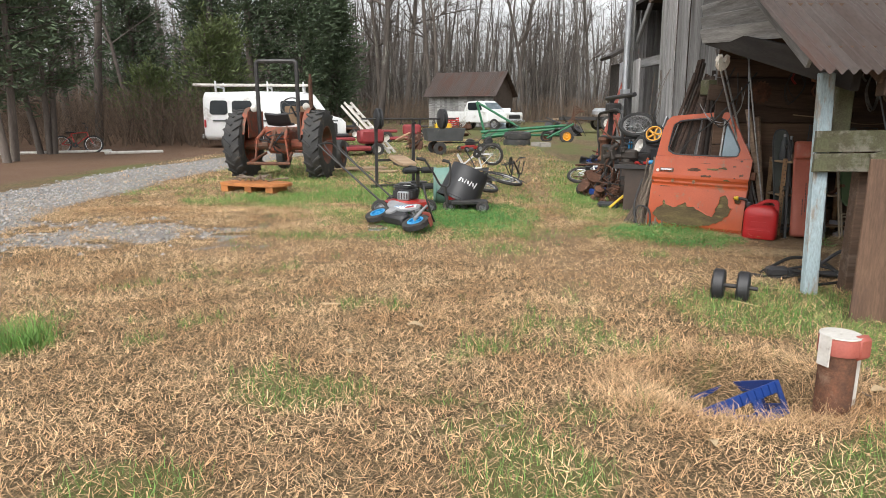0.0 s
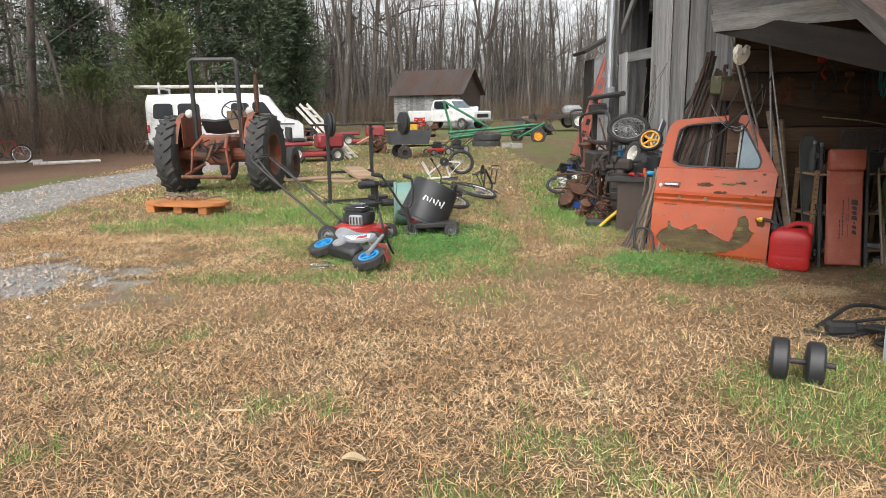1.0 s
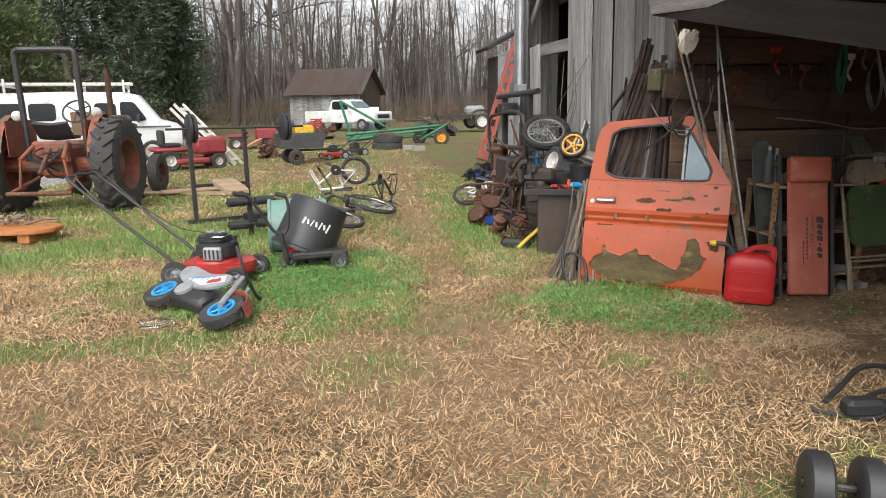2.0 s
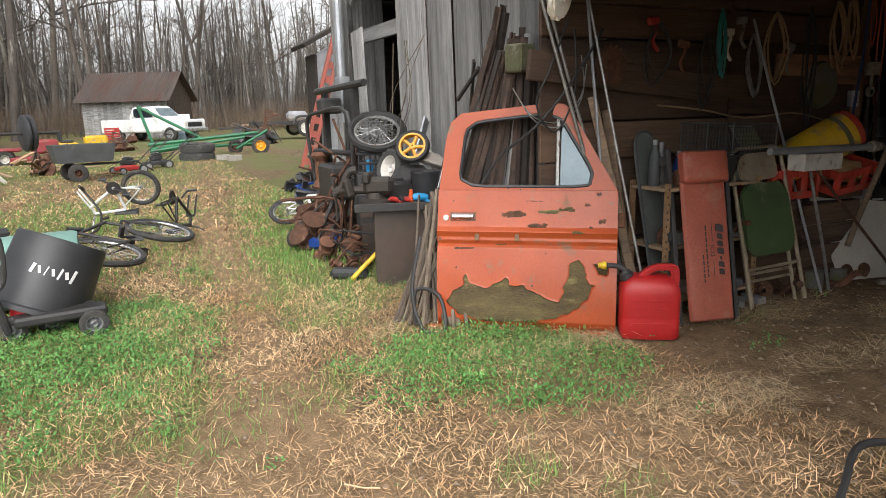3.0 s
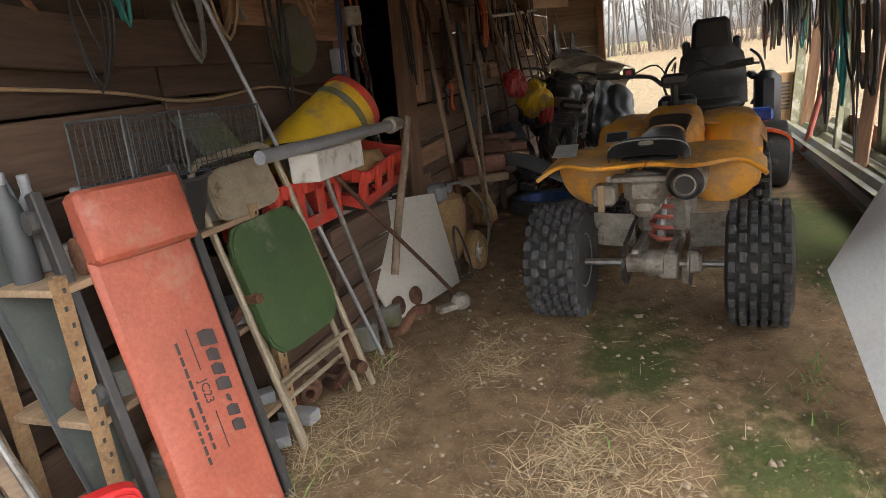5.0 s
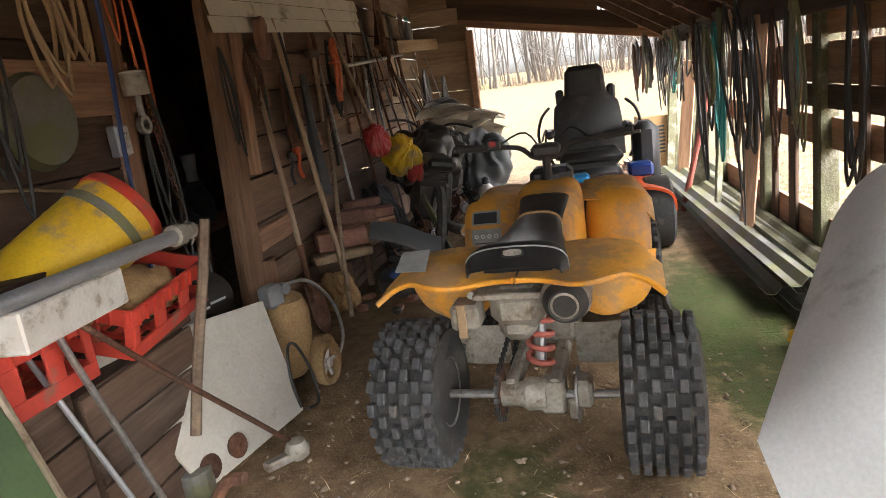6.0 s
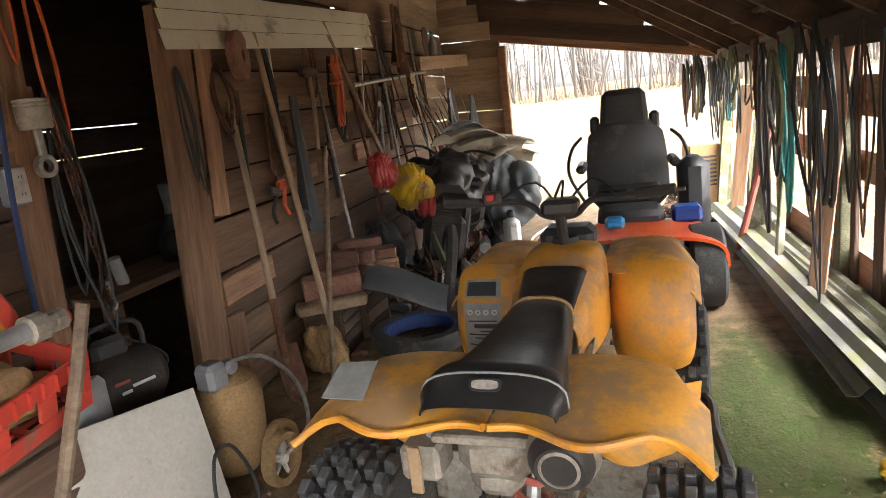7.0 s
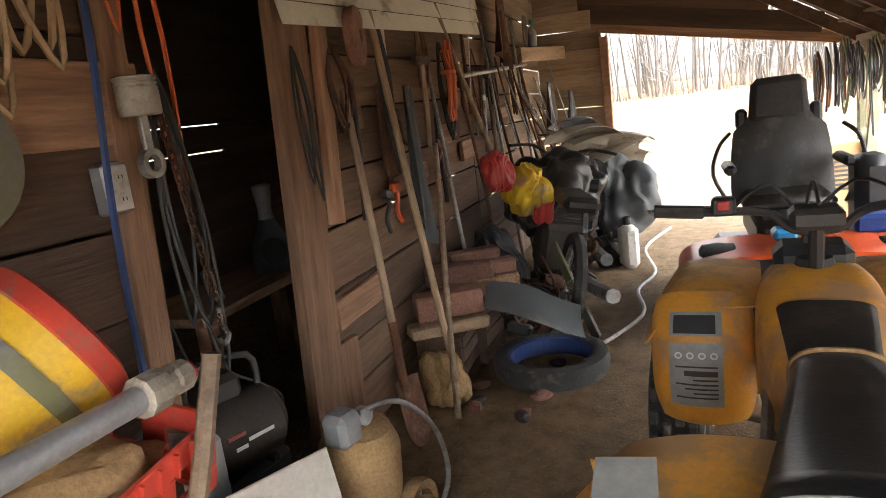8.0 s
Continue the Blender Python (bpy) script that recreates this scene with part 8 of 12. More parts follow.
bicycle(pose(2.72, 11.9, 0.26, 0, 0, 24) @ Matrix.Rotation(radians(-70), 4, "X"), 0.22, M["blue_plastic"], "bare blue bicycle frame lying on the junk", (0, 0))
bicycle(pose(-11.6, 20.2, 0, 0, 0, 20) @ Matrix.Rotation(radians(-14), 4, "X"), 0.28, M["red_paint"], "small red bicycle leaning on the trees", (1, 1))


bin_m = between((0.40, 9.02, 0.545), (0.20, 8.93, 0.11))


MARK = -95


def bin_thing():
    t = thing("garbage_bin", bin_m, "black plastic tub turned upside down over a small scooter", "bin")
    bm = BM()
    lathe(bm, [(0.02, 0.012), (0.225, 0.01), (0.25, 0.0), (0.262, 0.015), (0.285, 0.44), (0.30, 0.45), (0.30, 0.48), (0.278, 0.475), (0.25, 0.04), (0.02, 0.035)], 36, Matrix.Rotation(math.pi / 2, 4, "Y"))
    part("body", bm, M["black_plastic"], t, smooth=True)
    # maker's mark as plain white strokes on the side facing the yard
    for k, (w, h) in enumerate(((0.030, 0.085), (0.034, 0.045), (0.022, 0.07), (0.030, 0.045), (0.014, 0.06), (0.026, 0.045), (0.034, 0.06))):
        a = radians(MARK + 8 * k)
        bm = BM()
        box(bm, (0, 0, 0), (h, w * 0.55, 0.004), Matrix.Rotation(0, 4, "X"))
        part("maker_mark", bm, M["white_ink"], t, m=Matrix.Rotation(a, 4, "X") @ Matrix.Translation((0.21, 0, 0.2765)) @ Matrix.Rotation(radians(-3), 4, "Y") @ Matrix.Rotation(radians(18 if k % 2 else -12), 4, "Z"))


bin_thing()


def barrel():
    t = thing("plastic_drum", between((-0.12, 9.50, 0.27), (0.5, 9.52, 0.27)), "pale teal plastic drum lying on the grass", "drum")
    bm = BM()
    lathe(bm, [(0.02, 0.01), (0.235, 0.0), (0.255, 0.02), (0.26, 0.2), (0.27, 0.22), (0.27, 0.25), (0.26, 0.27), (0.26, 0.54), (0.25, 0.57)], 30, Matrix.Rotation(math.pi / 2, 4, "Y"))
    part("body", bm, M["teal_plastic"], t, smooth=True)
    bm = BM()
    lathe(bm, [(0.253, 0.0), (0.268, 0.005), (0.268, 0.03), (0.256, 0.035)], 30, Matrix.Rotation(math.pi / 2, 4, "Y"))
    part("rim", bm, M["teal_plastic"], t)


barrel()


def push_scooter(x, y, rz):
    t = thing("kick_scooter", pose(x, y, 0, 0, 0, rz), "small red toy scooter with black handlebars under the bin", "scooter")
    bm = BM()
    box(bm, (0.0, 0, 0.14), (0.5, 0.16, 0.06), bev=0.015)
    part("board", bm, M["black_metal"], t)
    bm = BM()
    tube(bm, [(-0.28, 0, 0.08), (-0.33, 0, 0.36)], 0.022, 8)
    tube(bm, bend([(-0.66, -0.04, 0.72), (-0.60, -0.02, 0.71), (-0.47, 0, 0.52), (-0.38, 0, 0.37), (-0.28, 0, 0.36), (-0.25, 0, 0.50), (-0.26, 0.02, 0.66), (-0.33, 0.03, 0.69)], 4), 0.014, 7)
    part("handlebar", bm, M["black_metal"], t, smooth=True)
    for a, b in (((-0.70, -0.045, 0.725), (-0.58, -0.02, 0.70)), ((-0.35, 0.035, 0.695), (-0.26, 0.02, 0.67))):
        bm = BM()
        tube(bm, [a, b], 0.02, 8)
        part("grip", bm, M["rubber"], t)
    bm = BM()
    box(bm, (-0.20, 0.12, 0.20), (0.12, 0.14, 0.2), bev=0.03)
    part("engine_cover", bm, M["red_plastic"], t)
    for px, py in ((-0.26, 0.03), (0.16, 0.13), (0.16, -0.13), (-0.05, 0.12)):
        plain_wheel(t, (px, py, 0.085), 0.085, 0.05, 0.045, M["rubber"], M["grey_plastic"], AX)


push_scooter(0.36, 8.68, 8)


def lawn_mower(m, body, label, name="lawn_mower"):
    """Heads along x; the handle trails behind."""
    t = thing(name, m, label, "lawn mower", "mowers")
    bm = BM()
    plate(bm, soften([(-0.27, -0.21), (0.20, -0.21), (0.31, -0.10), (0.31, 0.10), (0.20, 0.21), (-0.27, 0.21)], 2, 0.2), 0.09, Matrix.Translation((0, 0, 0.15)), 0.02)
    lathe(bm, [(0.19, 0.18), (0.175, 0.215), (0.12, 0.23), (0.02, 0.23)], 26)
    part("deck", bm, body, t, smooth=True)
    bm = BM()
    plate(bm, soften([(-0.15, -0.13), (0.14, -0.14), (0.17, 0.0), (0.14, 0.14), (-0.15, 0.13)], 2, 0.2), 0.12, Matrix.Translation((0, 0, 0.29)), 0.02)
    engine = part("engine", bm, M["black_plastic"], t, "black engine shroud", smooth=True)
    bm = BM()
    plate(bm, soften([(-0.14, -0.11), (0.10, -0.12), (0.13, 0.0), (0.10, 0.12), (-0.14, 0.11)], 2, 0.2), 0.055, Matrix.Translation((-0.01, 0, 0.375)), 0.02)
    lathe(bm, [(0.085, 0.40), (0.085, 0.415), (0.06, 0.425), (0.02, 0.425)], 22)
    part("starter_cover", bm, M["black_plastic"], engine, smooth=True)
    for k in range(10):
        bm = BM()
        box(bm, (0.05, 0, 0.43), (0.055, 0.007, 0.006), Matrix.Rotation(k * math.pi / 5, 4, "Z"))
        part("cooling_slot", bm, M["grey_plastic"], engine)
    bm = BM()
    box(bm, (0.03, -0.155, 0.275), (0.15, 0.05, 0.11), bev=0.012)
    muffler = part("muffler_guard", bm, M["galv"], t, "pale metal muffler guard")
    for k in range(4):
        bm = BM()
        box(bm, (-0.02 + 0.034 * k, -0.182, 0.275), (0.014, 0.004, 0.075))
        part("slot", bm, M["black_ink"], muffler)
    bm = BM()
    lathe(bm, [(0.032, 0), (0.034, 0.02), (0.03, 0.032), (0.01, 0.034)], 14, pose(0.10, 0.10, 0.345))
    part("fuel_cap", bm, M["black_plastic"], t)
    bm = BM()
    box(bm, (0.06, -0.10, 0.405), (0.09, 0.05, 0.002), bev=0.0005)
    part("sticker", bm, M["white_ink"], engine)
    for px, r in ((-0.25, 0.115), (0.25, 0.095)):
        for py in (-0.25, 0.25):
            plain_wheel(t, (px, py, r), r, 0.05, r * 0.62, M["rubber"], M["grey_plastic"], AX)
    bm = BM()
    tube(bm, bend([(-0.26, 0.20, 0.2), (-0.72, 0.21, 0.58), (-1.06, 0.20, 0.86), (-1.11, 0.13, 0.90), (-1.11, -0.13, 0.90), (-1.06, -0.20, 0.86), (-0.72, -0.21, 0.58), (-0.26, -0.20, 0.2)], 4), 0.0125, 7)
    handle = part("handle", bm, M["black_metal"], t, smooth=True)
    bm = BM()
    tube(bm, bend([(-0.76, 0.22, 0.62), (-1.0, 0.19, 0.86), (-1.05, 0.12, 0.93), (-1.05, -0.12, 0.93), (-1.0, -0.19, 0.86), (-0.76, -0.22, 0.62)], 4), 0.006, 6)
    part("brake_bail", bm, M["black_metal"], handle)
    bm = BM()
    tube(bm, bend([(-0.06, 0.10, 0.40), (-0.4, 0.20, 0.42), (-0.72, 0.21, 0.60)], 4), 0.004, 5)
    part("starter_cord", bm, M["cable_black"], handle)
    return t


lawn_mower(pose(-0.47, 8.40, 0, 0, 0, -16), M["red_paint"], "red petrol lawn mower with black engine in the grass")
lawn_mower(pose(0.9, 21.8, 0, 0, 0, 205), M["red_paint"], "old red lawn mower standing in dead grass")
lawn_mower(pose(1.6, 23.2, 0, 0, 0, 190), M["black_plastic"], "old black lawn mower among the junk")


def kids_bike():
    """A child's electric motorbike lying on its side."""
    ex, ez = Vector((0.62, -0.78, 0)).normalized(), Vector((0.73, 0.58, 0.34)).normalized()
    ey = ez.cross(ex)
    m = Matrix((ex, ey, ez)).transposed().to_4x4()
    m.translation = (-0.87, 7.66, 0.06)
    t = thing("toy_motorbike", m, "child's blue and white electric motorbike lying on its side", "toy motorbike")
    for x in (0.0, 0.76):
        bm = BM()
        tyre_mesh(bm, 0.155, 0.075, 0.09, Matrix.Translation((x, 0, 0.155)) @ AX, 18, 0.006)
        ty = part("tyre", bm, M["rubber"], t, smooth=True)
        bm = BM()
        lathe(bm, [(0.075, -0.035), (0.095, -0.035), (0.095, 0.035), (0.075, 0.035)], 24, Matrix.Translation((x, 0, 0.155)) @ AX, closed=True)
        lathe(bm, [(0.01, -0.03), (0.03, -0.03), (0.03, 0.03), (0.01, 0.03)], 14, Matrix.Translation((x, 0, 0.155)) @ AX, closed=True)
        for k in range(5):
            for s in (-0.02, 0.02):
                tube(bm, [Matrix.Translation((x, s, 0.155)) @ Vector((0.02 * math.cos(k * 1.257), 0, 0.02 * math.sin(k * 1.257))), Matrix.Translation((x, s, 0.155)) @ Vector((0.08 * math.cos(k * 1.257 + 0.3), 0, 0.08 * math.sin(k * 1.257 + 0.3)))], 0.009, 6)
        part("rim", bm, M["sky_blue"], ty, "bright blue plastic rim")
    bm = BM()
    box(bm, (0.36, 0, 0.17), (0.42, 0.13, 0.15), bev=0.03)
    box(bm, (0.22, 0, 0.26), (0.2, 0.11, 0.08), bev=0.02)
    part("body", bm, M["black_plastic"], t, smooth=True)
    bm = BM()
    lathe(bm, [(0.02, 0), (0.07, 0.0), (0.07, 0.02), (0.05, 0.03)], 20, pose(0.28, -0.065, 0.18, 90))
    part("motor_cover", bm, M["grey_plastic"], t)
    for s in (-1, 1):
        bm = BM()
        plate(bm, soften([(0.06, 0.27), (0.30, 0.20), (0.50, 0.24), (0.62, 0.34), (0.54, 0.44), (0.34, 0.37), (-0.02, 0.41), (0.0, 0.33)], 2, 0.2), 0.02, Matrix.Translation((0, s * 0.07, 0)) @ AX, 0.005)
        fair = part("fairing", bm, M["grey_plastic"], t, "grey plastic side panel with white and blue decals", smooth=True)
        bm = BM()
        plate(bm, [(0.2, 0.27), (0.40, 0.245), (0.56, 0.34), (0.5, 0.40), (0.36, 0.33)], 0.003, Matrix.Translation((0, s * 0.082, 0)) @ AX)
        part("decal", bm, M["white_paint"], fair)
        for k in range(6):
            bm = BM()
            box(bm, (0.25 + 0.045 * k, s * 0.087, 0.285 + 0.012 * k), (0.010, 0.002, 0.055), bev=0.001)
            part("decal_bar", bm, M["sky_blue"], fair)
        bm = BM()
        plate(bm, [(0.44, 0.27), (0.53, 0.33), (0.50, 0.36), (0.42, 0.30)], 0.002, Matrix.Translation((0, s * 0.089, 0)) @ AX)
        part("decal_patch", bm, M["red_paint"], fair)
    bm = BM()
    def guard(u, v):
        a = math.pi * (0.1 + 0.6 * u)
        return (0.76 + 0.185 * math.cos(a), (v - 0.5) * 0.10, 0.155 + 0.185 * math.sin(a))
    grid(bm, 8, 3, guard)
    thicken(bm, 0.006)
    part("front_guard", bm, M["ladder_red"], t, "faded red front mudguard", smooth=True)
    for s in (0.05, -0.05):
        bm = BM()
        tube(bm, [(0.76, s, 0.155), (0.60, s, 0.46)], [0.022, 0.016], 8)
        part("fork_leg", bm, M["grey_plastic"], t, smooth=True)
    bm = BM()
    tube(bm, bend([(0.54, 0.20, 0.54), (0.58, 0.10, 0.50), (0.58, -0.12, 0.50), (0.52, -0.24, 0.55)], 4), 0.012, 7)
    part("handlebar", bm, M["black_metal"], t, smooth=True)
    bm = BM()
    plate(bm, soften([(-0.04, 0.40), (0.24, 0.36), (0.30, 0.40), (-0.06, 0.45)], 2, 0.2), 0.11, AX, 0.012)
    part("seat", bm, M["grey_plastic"], t, "grey plastic saddle", smooth=True)


kids_bike()


def water_bottle():
    bm = BM()
    lathe(bm, [(0.03, 0), (0.034, 0.01), (0.032, 0.05), (0.034, 0.1), (0.032, 0.14), (0.014, 0.19), (0.014, 0.215), (0.005, 0.216)], 18, Matrix.Rotation(math.pi / 2, 4, "Y"))
    solo("water_bottle", bm, M["glass"], pose(-0.82, 7.22, 0.045, 0, 0, 5), "crumpled clear plastic bottle on the grass", "bottle", smooth=True)


water_bottle()


def weight_bench():
    t = thing("weight_bench", pose(-0.66, 11.2, 0, 0, 0, 22), "black weight bench with a worn tan padded board", "weight bench")
    for x in (-0.34, 0.34):
        bm = BM()
        box(bm, (x, 0.45, 0.60), (0.05, 0.05, 1.2), bev=0.006)
        box(bm, (x, 0.41, 1.12), (0.05, 0.10, 0.03), bev=0.004)
        part("upright", bm, M["black_metal"], t)
    bm = BM()
    box(bm, (0, 0.45, 0.48), (0.64, 0.04, 0.04), bev=0.005)
    box(bm, (0, 0.45, 0.03), (0.9, 0.05, 0.05), bev=0.005)
    part("cross_bar", bm, M["black_metal"], t)
    bm = BM()
    box(bm, (0, -0.15, 0.42), (0.05, 1.3, 0.05), bev=0.006)
    box(bm, (0, -0.72, 0.22), (0.05, 0.05, 0.44), bev=0.006)
    part("spine", bm, M["black_metal"], t)
    bm = BM()
    plate(bm, soften([(-0.14, -0.35), (0.14, -0.35), (0.14, 0.42), (-0.14, 0.42)], 2, 0.1), 0.05, Matrix.Translation((0, 0, 0.49)) @ Matrix.Rotation(radians(7), 4, "X"), 0.012)
    part("pad", bm, M["tan_wood"], t, "bare tan board of the bench")
    for z in (0.40, 0.14):
        bm = BM()
        for s in (-1, 1):
            tube(bm, [(s * 0.05, -0.78, z), (s * 0.26, -0.78, z)], 0.05, 12)
        tube(bm, [(-0.28, -0.78, z), (0.28, -0.78, z)], 0.013, 8)
        part("leg_roller", bm, M["black_plastic"], t)
    return t


weight_bench()


def barbell():
    a, b = Vector((-1.25, 11.30, 1.19)), Vector((0.12, 11.85, 1.19))
    t = thing("barbell", between(a, b), "barbell with black weight plates resting on the bench uprights", "barbell")
    bm = BM()
    tube(bm, [(-0.12, 0, 0), (1.6, 0, 0)], 0.014, 8)
    part("bar", bm, M["black_metal"], t)
    for x in (0.15, 1.32):
        for k in range(2):
            bm = BM()
            lathe(bm, [(0.02, -0.022), (0.16, -0.022), (0.175, -0.012), (0.175, 0.012), (0.16, 0.022), (0.02, 0.022)], 28, pose(x + 0.05 * k, 0, 0, 0, 90), closed=True)
            part("plate", bm, M["black_plastic"], t, smooth=True)


barbell()
for k in range(2):
    bm = BM()
    lathe(bm, [(0.02, 0), (0.15, 0), (0.16, 0.01), (0.16, 0.045), (0.15, 0.05), (0.02, 0.05)], 26, closed=True)
    solo("weight_plate", bm, M["black_plastic"], pose(-0.42, 11.55, 0.01 + 0.052 * k), "black weight plate lying on the grass", "weight plate", "weights", smooth=True)


def dumbbell():
    t = thing("dumbbell", between((1.96, 4.64, 0.105), (2.26, 4.48, 0.10)), "black plastic dumbbell lying on green grass", "dumbbell")
    bm = BM()
    tube(bm, [(0.02, 0, 0), (0.33, 0, 0)], 0.015, 10)
    part("bar", bm, M["black_metal"], t)
    for x in (0.07, 0.235):
        bm = BM()
        lathe(bm, [(0.02, -0.042), (0.10, -0.042), (0.115, -0.03), (0.115, 0.03), (0.10, 0.042), (0.06, 0.03), (0.02, 0.03)], 30, pose(x, 0, 0, 0, 90), closed=True)
        part("plate", bm, M["black_plastic"], t, smooth=True)


dumbbell()


def pipe_stub():
    t = thing("standpipe", pose(1.81, 2.80, 0, 0, 0, 20) @ Matrix.Scale(0.9, 4), "rusty pipe stub with a red and white plastic cap", "standpipe")
    bm = BM()
    tube(bm, [(0, 0, -0.05), (0, 0, 0.33)], 0.085, 24)
    part("pipe", bm, M["rust"], t, "brown rusted steel pipe", smooth=True)
    bm = BM()
    lathe(bm, [(0.09, 0.30), (0.098, 0.30), (0.098, 0.375), (0.09, 0.385), (0.01, 0.385)], 26)
    box(bm, (0.055, -0.075, 0.34), (0.10, 0.055, 0.125), bev=0.02)
    part("cap", bm, M["ladder_red"], t, "faded red plastic cap", smooth=True)
    bm = BM()
    lathe(bm, [(0.09, 0.386), (0.098, 0.388), (0.096, 0.396), (0.01, 0.398)], 26)
    box(bm, (-0.101, 0.0, 0.32), (0.008, 0.07, 0.16), bev=0.003)
    part("tape", bm, M["white_plastic"], t, "white plastic strap over the cap")
    bm = BM()
    box(bm, (0.11, -0.02, 0.16), (0.04, 0.02, 0.34), bev=0.004)
    part("stake", bm, M["white_plastic"], t, "white marker stake")


pipe_stub()
crate("plastic_crate", pose(1.27, 2.80, -0.20, 0, 0, 22) @ Matrix.Rotation(radians(-9), 4, "Y") @ Matrix.Rotation(radians(-24), 4, "X"), 0.50, 0.34, 0.17, M["blue_plastic"], "blue plastic bottle crate sunk in a grassy hollow")


def gray_cable(pts, label, r=0.012):
    cord("power_cable", pts, r, M["cable_black"], label, "cable", "cables on the ground", 6, 6)


gray_cable([(2.55, 5.25, 0.02), (2.75, 5.1, 0.03), (2.95, 5.2, 0.06), (3.0, 5.0, 0.08), (2.8, 4.95, 0.05), (2.9, 4.85, 0.04), (3.2, 5.0, 0.05), (3.1, 5.2, 0.1), (2.85, 5.25, 0.06), (2.9, 5.0, 0.10), (3.3, 4.9, 0.06)], "tangle of black cable on the dirt")
gray_cable([(2.66, 5.30, 0.02), (2.80, 5.36, 0.07), (3.0, 5.44, 0.12), (3.2, 5.38, 0.10), (3.25, 5.25, 0.04), (3.0, 5.20, 0.05), (2.74, 5.22, 0.03), (2.70, 5.12, 0.02), (2.95, 5.12, 0.06), (3.2, 5.2, 0.05)], "loops of black hose on the dirt by the post", 0.014)
gray_cable([(2.38, 7.78, 0.55), (2.28, 7.70, 0.25), (2.30, 7.60, 0.03), (2.42, 7.55, 0.02), (2.44, 7.66, 0.2), (2.34, 7.78, 0.22), (2.28, 7.66, 0.05)], "black cable hanging beside the truck door")


def snow_tool():
    t = thing("cordless_tool", pose(2.72, 5.15, 0.02, 0, 0, -8), "black garden power tool on the dirt by the post", "power tool")
    bm = BM()
    box(bm, (0, 0, 0.05), (0.17, 0.09, 0.08), bev=0.02)
    box(bm, (0.12, 0.0, 0.045), (0.12, 0.06, 0.05), bev=0.015)
    box(bm, (0.40, 0.02, 0.035), (0.46, 0.07, 0.045), bev=0.012)
    part("body", bm, M["black_plastic"], t)
    bm = BM()
    tube(bm, bend([(0.3, 0, 0.1), (0.5, 0.02, 0.24), (0.7, 0.05, 0.2), (0.8, 0.05, 0.08)], 4), 0.014, 7)
    part("handle", bm, M["black_plastic"], t)
    bm = BM()
    box(bm, (0.42, -0.018, 0.038), (0.11, 0.004, 0.014))
    part("maker_mark", bm, M["white_ink"], t)


snow_tool()
for k in range(16):
    x, y = R.uniform(-3.5, 2.4), R.uniform(2.4, 6.6)
    pole("stick", (x, y, 0.015), (x + R.uniform(-0.2, 0.2), y + R.uniform(-0.15, 0.15), 0.02), R.uniform(0.003, 0.007), M["pale_straw"] if k % 3 else M["twig"], "short dry stick lying on the grass", "stick", "sticks", 5)
for x, y, s in ((-0.15, 3.85, 0.05), (-0.5, 3.4, 0.035), (2.1, 2.9, 0.05), (-2.1, 2.5, 0.04), (1.1, 2.4, 0.03)):
    bm = BM()
    def leaf(u, v, s=s):
        return ((u - 0.5) * 2 * s, (v - 0.5) * 1.2 * s * math.sin(math.pi * (0.08 + 0.84 * u)), 0.03 + 0.3 * s * abs(v - 0.5) + 0.012 * math.sin(u * 4))
    grid(bm, 6, 4, leaf)
    thicken(bm, 0.0012)
    solo("fallen_leaf", bm, M["pale_straw"], pose(x, y, 0.005, 0, 0, R.uniform(0, 360)), "pale dry leaf lying on the grass", "leaf", "leaves")

# ---- vehicles and buildings further off ----
def body_shell(bm, stations, half, n=10):
    """A rounded body: stations of (x, z_low, z_high, half_width) skinned along x."""
    rings = []
    for x, z0, z1, w in stations:
        ring = []
        for k in range(n * 2):
            a = 2 * math.pi * k / (n * 2)
            c, s = math.cos(a), math.sin(a)
            e = 0.24
            ring.append(bm.verts.new((x, w * math.copysign(abs(c) ** e, c), (z0 + z1) / 2 + (z1 - z0) / 2 * math.copysign(abs(s) ** e, s))))
        rings.append(ring)
    for a, b in zip(rings, rings[1:]):
        for k in range(n * 2):
            bm.faces.new((a[k], a[(k + 1) % (n * 2)], b[(k + 1) % (n * 2)], b[k]))
    bm.faces.new(rings[0][::-1])
    bm.faces.new(rings[-1])


def pane(name, pts, y, parent, material):
    bm = BM()
    plate(bm, soften(pts, 2, 0.12), 0.02, Matrix.Translation((0, y, 0)) @ AX, 0.003)
    return part(name, bm, material, parent)


